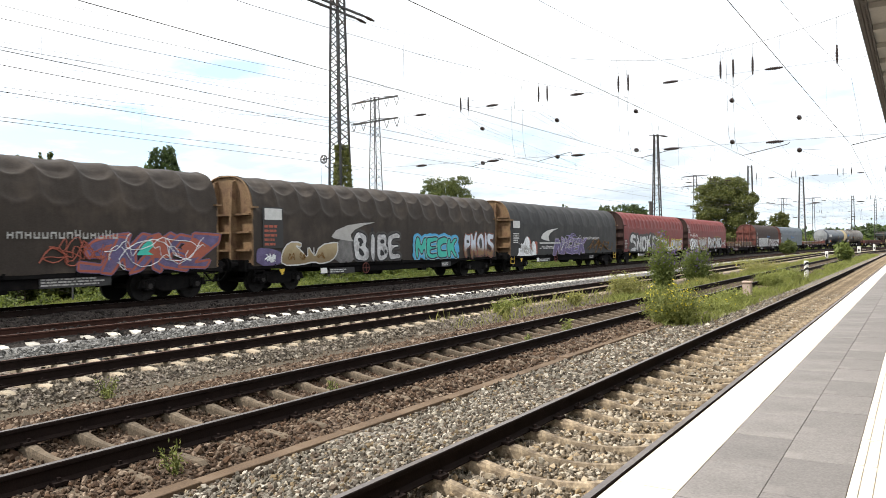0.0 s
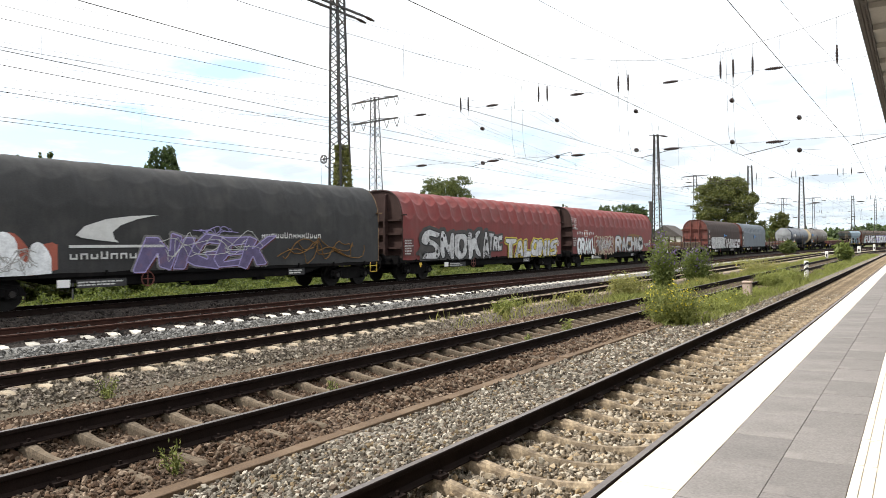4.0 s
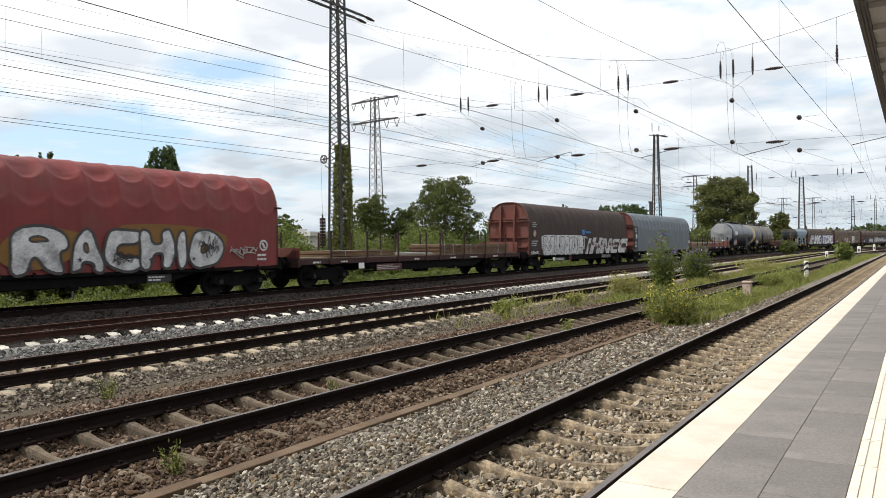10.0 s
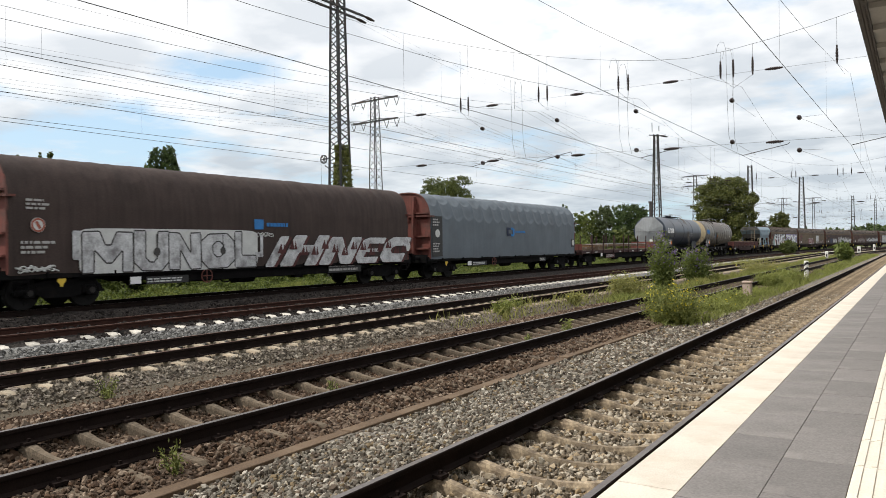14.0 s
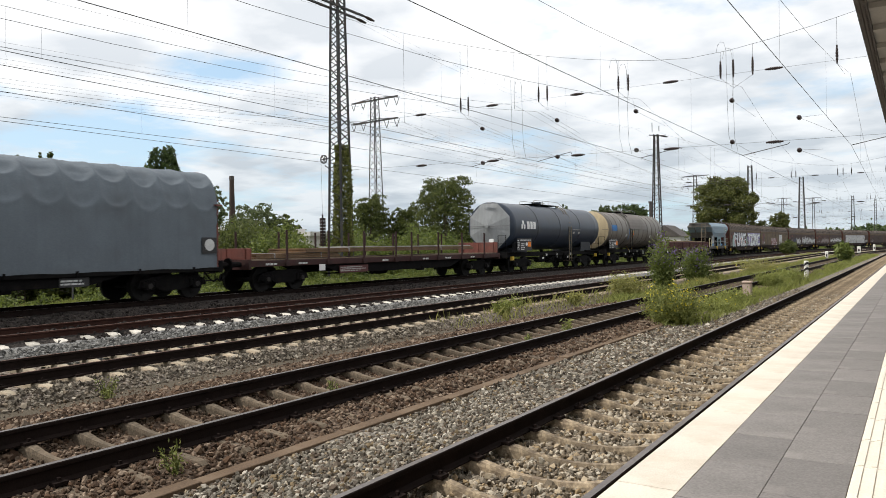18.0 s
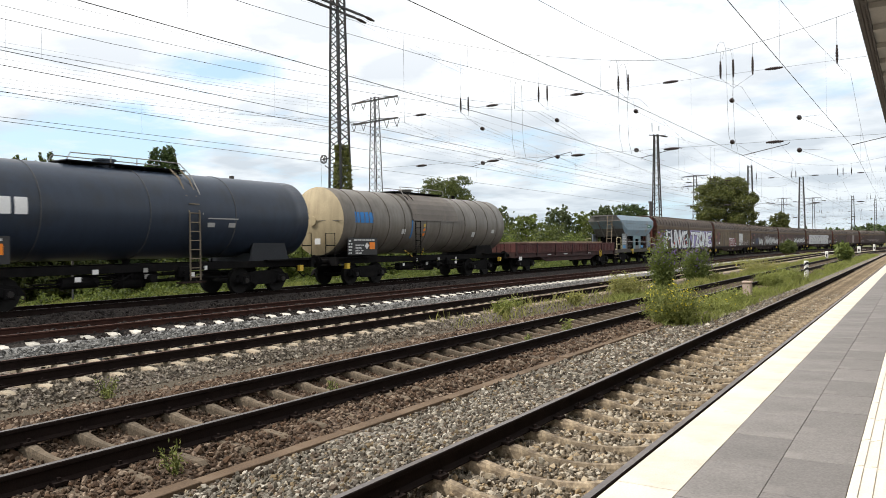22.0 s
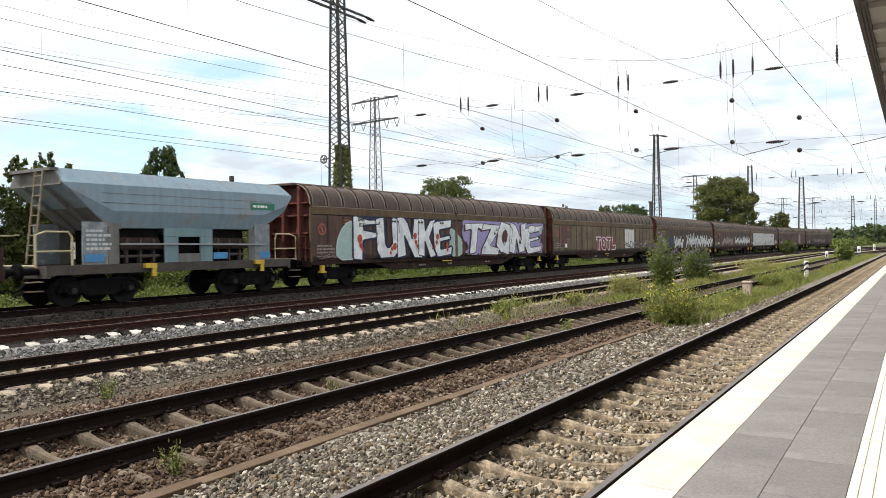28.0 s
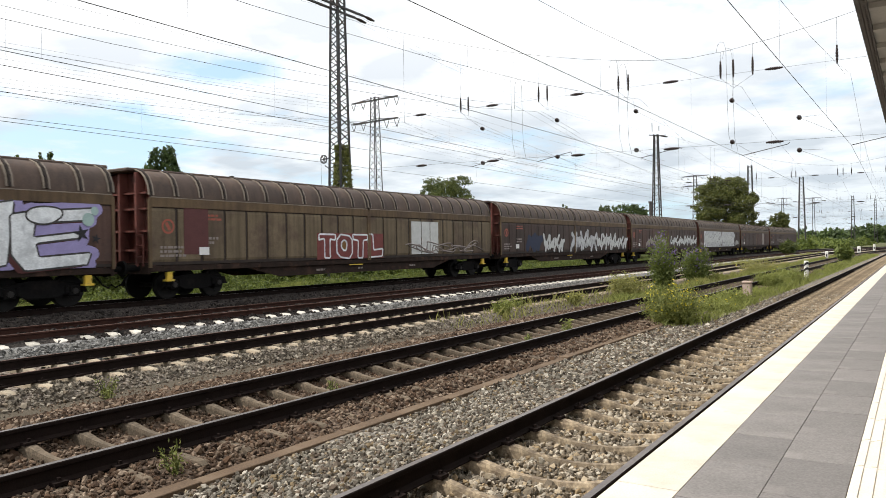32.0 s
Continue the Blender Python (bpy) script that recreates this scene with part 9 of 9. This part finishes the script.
# ---- loose ballast stones, the near ones as real geometry ----
CUBE_V = np.array([(-1, -1, -1), (1, -1, -1), (1, 1, -1), (-1, 1, -1), (-1, -1, 1), (1, -1, 1), (1, 1, 1), (-1, 1, 1)], np.float32) * 0.72
CUBE_F = np.array([(0, 2, 1), (0, 3, 2), (4, 5, 6), (4, 6, 7), (0, 1, 5), (0, 5, 4), (1, 2, 6), (1, 6, 5), (2, 3, 7), (2, 7, 6), (3, 0, 4), (3, 4, 7)], np.int32)


g_ = (1 + 5 ** 0.5) / 2
ICO_V = np.array([(-1, g_, 0), (1, g_, 0), (-1, -g_, 0), (1, -g_, 0), (0, -1, g_), (0, 1, g_), (0, -1, -g_), (0, 1, -g_), (g_, 0, -1), (g_, 0, 1), (-g_, 0, -1), (-g_, 0, 1)], np.float32) / 1.9
ICO_F = np.array([(0, 11, 5), (0, 5, 1), (0, 1, 7), (0, 7, 10), (0, 10, 11), (1, 5, 9), (5, 11, 4), (11, 10, 2), (10, 7, 6), (7, 1, 8), (3, 9, 4), (3, 4, 2), (3, 2, 6), (3, 6, 8), (3, 8, 9), (4, 9, 5), (2, 4, 11), (6, 2, 10), (8, 6, 7), (9, 8, 1)], np.int32)


def stone_mat(name, cols):
    m = bpy.data.materials.new(name)
    m.use_nodes = True
    n, l = m.node_tree.nodes, m.node_tree.links
    b = n["Principled BSDF"]
    b.inputs["Roughness"].default_value = 0.88
    b.inputs["Specular IOR Level"].default_value = 0.15
    g, r = n.new("ShaderNodeNewGeometry"), n.new("ShaderNodeValToRGB")
    e = r.color_ramp.elements
    e[0].color, e[1].color = (*cols[0], 1), (*cols[-1], 1)
    for i, c in enumerate(cols[1:-1]):
        e.new((i + 1) / (len(cols) - 1)).color = (*c, 1)
    l.new(g.outputs["Random Per Island"], r.inputs[0])
    t, nz, mx_ = n.new("ShaderNodeTexCoord"), n.new("ShaderNodeTexNoise"), n.new("ShaderNodeMix")
    nz.inputs["Scale"].default_value = 45
    l.new(t.outputs["Object"], nz.inputs["Vector"])
    mx_.data_type, mx_.blend_type = "RGBA", "MULTIPLY"
    mx_.inputs["Factor"].default_value = 0.30
    l.new(r.outputs["Color"], mx_.inputs["A"])
    l.new(nz.outputs["Fac"], mx_.inputs["B"])
    l.new(mx_.outputs["Result"], b.inputs["Base Color"])
    return m


def stones(label, areas, mat, seed, size=0.026, shape=(CUBE_V, CUBE_F)):
    """areas: x0, x1, y0, y1, stones a square metre."""
    g = np.random.default_rng(seed)
    sv, sf = shape
    xs, ys = [], []
    for x0, x1, y0, y1, d in areas:
        k = int((x1 - x0) * (y1 - y0) * d)
        xs.append(g.uniform(x0, x1, k))
        ys.append(g.uniform(y0, y1, k))
    x, y = np.concatenate(xs), np.concatenate(ys)
    n = len(x)
    z = np.interp(-x, [-s[0] for s in STRIPS], [s[1] for s in STRIPS])
    z = z + g.uniform(-0.018, 0.026, n)
    q = np.linalg.qr(g.normal(size=(n, 3, 3)))[0]
    sc = size * g.lognormal(0, 0.24, (n, 1, 1)) * g.uniform(0.62, 1.2, (n, 1, 3))
    v = (sv[None] * sc * g.uniform(0.60, 1.28, (n, len(sv), 1))) @ q
    v = v + np.stack([x, y, z], 1)[:, None]
    f = sf[None] + (np.arange(n) * len(sv))[:, None, None]
    return tagged(new("ballast_stones", mesh_of("ballast_stones", v.reshape(-1, 3), f.reshape(-1, 3), mat)), label, "ballast", kind="stuff")


ST_GREY = stone_mat("grey brown stones", [(0.033, 0.028, 0.022), (0.20, 0.150, 0.112), (0.088, 0.076, 0.060), (0.33, 0.298, 0.245), (0.12, 0.103, 0.079), (0.56, 0.51, 0.425), (0.24, 0.175, 0.098), (0.060, 0.052, 0.041), (0.25, 0.222, 0.180), (0.14, 0.122, 0.097)])
ST_TAN = stone_mat("tan stones", [(0.05, 0.039, 0.028), (0.27, 0.215, 0.15), (0.11, 0.09, 0.068), (0.50, 0.425, 0.325), (0.17, 0.145, 0.112), (0.36, 0.26, 0.145), (0.56, 0.50, 0.40), (0.09, 0.075, 0.056)])
ST_RUST = stone_mat("rust brown stones", [(0.022, 0.015, 0.011), (0.13, 0.078, 0.048), (0.05, 0.034, 0.024), (0.21, 0.145, 0.098), (0.085, 0.056, 0.038), (0.15, 0.103, 0.072), (0.32, 0.245, 0.18), (0.045, 0.031, 0.022)])
ST_BROWN = stone_mat("brown grey stones", [(0.04, 0.033, 0.026), (0.17, 0.142, 0.108), (0.08, 0.066, 0.05), (0.29, 0.25, 0.195), (0.12, 0.10, 0.076), (0.40, 0.355, 0.285), (0.14, 0.105, 0.07)])
ST_NEW = stone_mat("fresh grey stones", [(0.04, 0.039, 0.037), (0.17, 0.165, 0.155), (0.09, 0.086, 0.08), (0.33, 0.32, 0.30), (0.12, 0.115, 0.105), (0.22, 0.21, 0.19)])
ST_DARK = stone_mat("sooty stones", [(0.015, 0.013, 0.012), (0.034, 0.028, 0.025), (0.075, 0.062, 0.054)])
ROUND = (ICO_V, ICO_F)
stones("grey-brown ballast stones beside the near track", [(-5.15, -3.4, 2.0, 9, 1500)], ST_GREY, 1, 0.0235, ROUND)
stones("grey-brown ballast stones farther along the near track", [(-5.2, -3.4, 9, 18, 640), (-5.2, -3.5, 18, 34, 220)], ST_GREY, 8, 0.028)
stones("tan ballast stones between the near rails", [(-3.4, -1.2, 2.0, 8.5, 850)], ST_TAN, 2, 0.025, ROUND)
stones("tan ballast stones farther between the near rails", [(-3.4, -1.2, 8.5, 16, 560), (-3.4, -1.2, 16, 32, 220)], ST_TAN, 9, 0.026)
stones("rust-brown ballast stones round the grimy sleepers", [(-6.15, -5.37, 2.2, 10, 950), (-7.5, -6.15, 3.0, 10, 620)], ST_RUST, 3, 0.0235, ROUND)
stones("rust-brown ballast stones farther along the second track", [(-9.6, -7.5, 3, 10, 760), (-9.6, -8.2, 10, 20, 600), (-8.2, -5.37, 10, 20, 330), (-9.6, -5.4, 20, 32, 110)], ST_RUST, 10, 0.028)
stones("brown-grey ballast stones round the pale sleepers", [(-11.0, -10.2, 4.5, 18, 620), (-12.6, -11.0, 6, 18, 300), (-12.6, -10.2, 18, 32, 130)], ST_BROWN, 4, 0.027)
stones("brown grit stones on the path between tracks", [(-10.25, -9.55, 4, 18, 130)], ST_RUST, 6, 0.013)
stones("fresh grey ballast stones beside the third track", [(-15.6, -12.6, 7, 22, 420), (-15.6, -12.9, 22, 40, 150)], ST_NEW, 5, 0.030)
stones("sooty ballast stones round the far tracks", [(-20.0, -15.8, 9, 32, 90)], ST_DARK, 7, 0.035)

# ---- the train's run: speed eases up a little, then down ----
SPEEDS = [(0, 7.66), (6, 7.66), (12, 7.70), (17, 7.80), (22, 7.80), (27, 7.60), (32, 7.50)]


def gone(t):
    """Metres run since the start."""
    s = 0.0
    for (t0, v0), (t1, v1) in zip(SPEEDS, SPEEDS[1:]):
        if t <= t0:
            break
        u = min(t, t1)
        vu = v0 + (v1 - v0) * (u - t0) / (t1 - t0)
        s += (v0 + vu) / 2 * (u - t0)
    return s


def on_line(y):
    return pose(XE + bend(y), y, ZE, 0, 0, heading(y))


def motions():
    for w, y0 in wagons:
        walk(w, [(t, on_line(y0 - gone(t))) for t in range(0, 33, 2)])
    start = dict((w, y0) for w, y0 in wagons)
    for ob, r in wheels:
        bogie, at = ob.parent, ob.matrix_basis.translation.copy()
        y0 = start[bogie.parent] + at.y
        rows, turn = [], 0.0
        for f in range(0, 961, 2):
            t = f / FPS
            if -9 < y0 - gone(t) < 55:
                turn = gone(t) / r
                if not rows:
                    first = turn
                    rows.append((0.0, pose(at.x, at.y, at.z)))
                if f:
                    rows.append((t, pose(at.x, at.y, at.z, math.degrees(turn - first))))
        if rows:
            if rows[-1][0] < 31.9:
                rows.append((32.0, rows[-1][1]))
            walk(ob, rows)


motions()
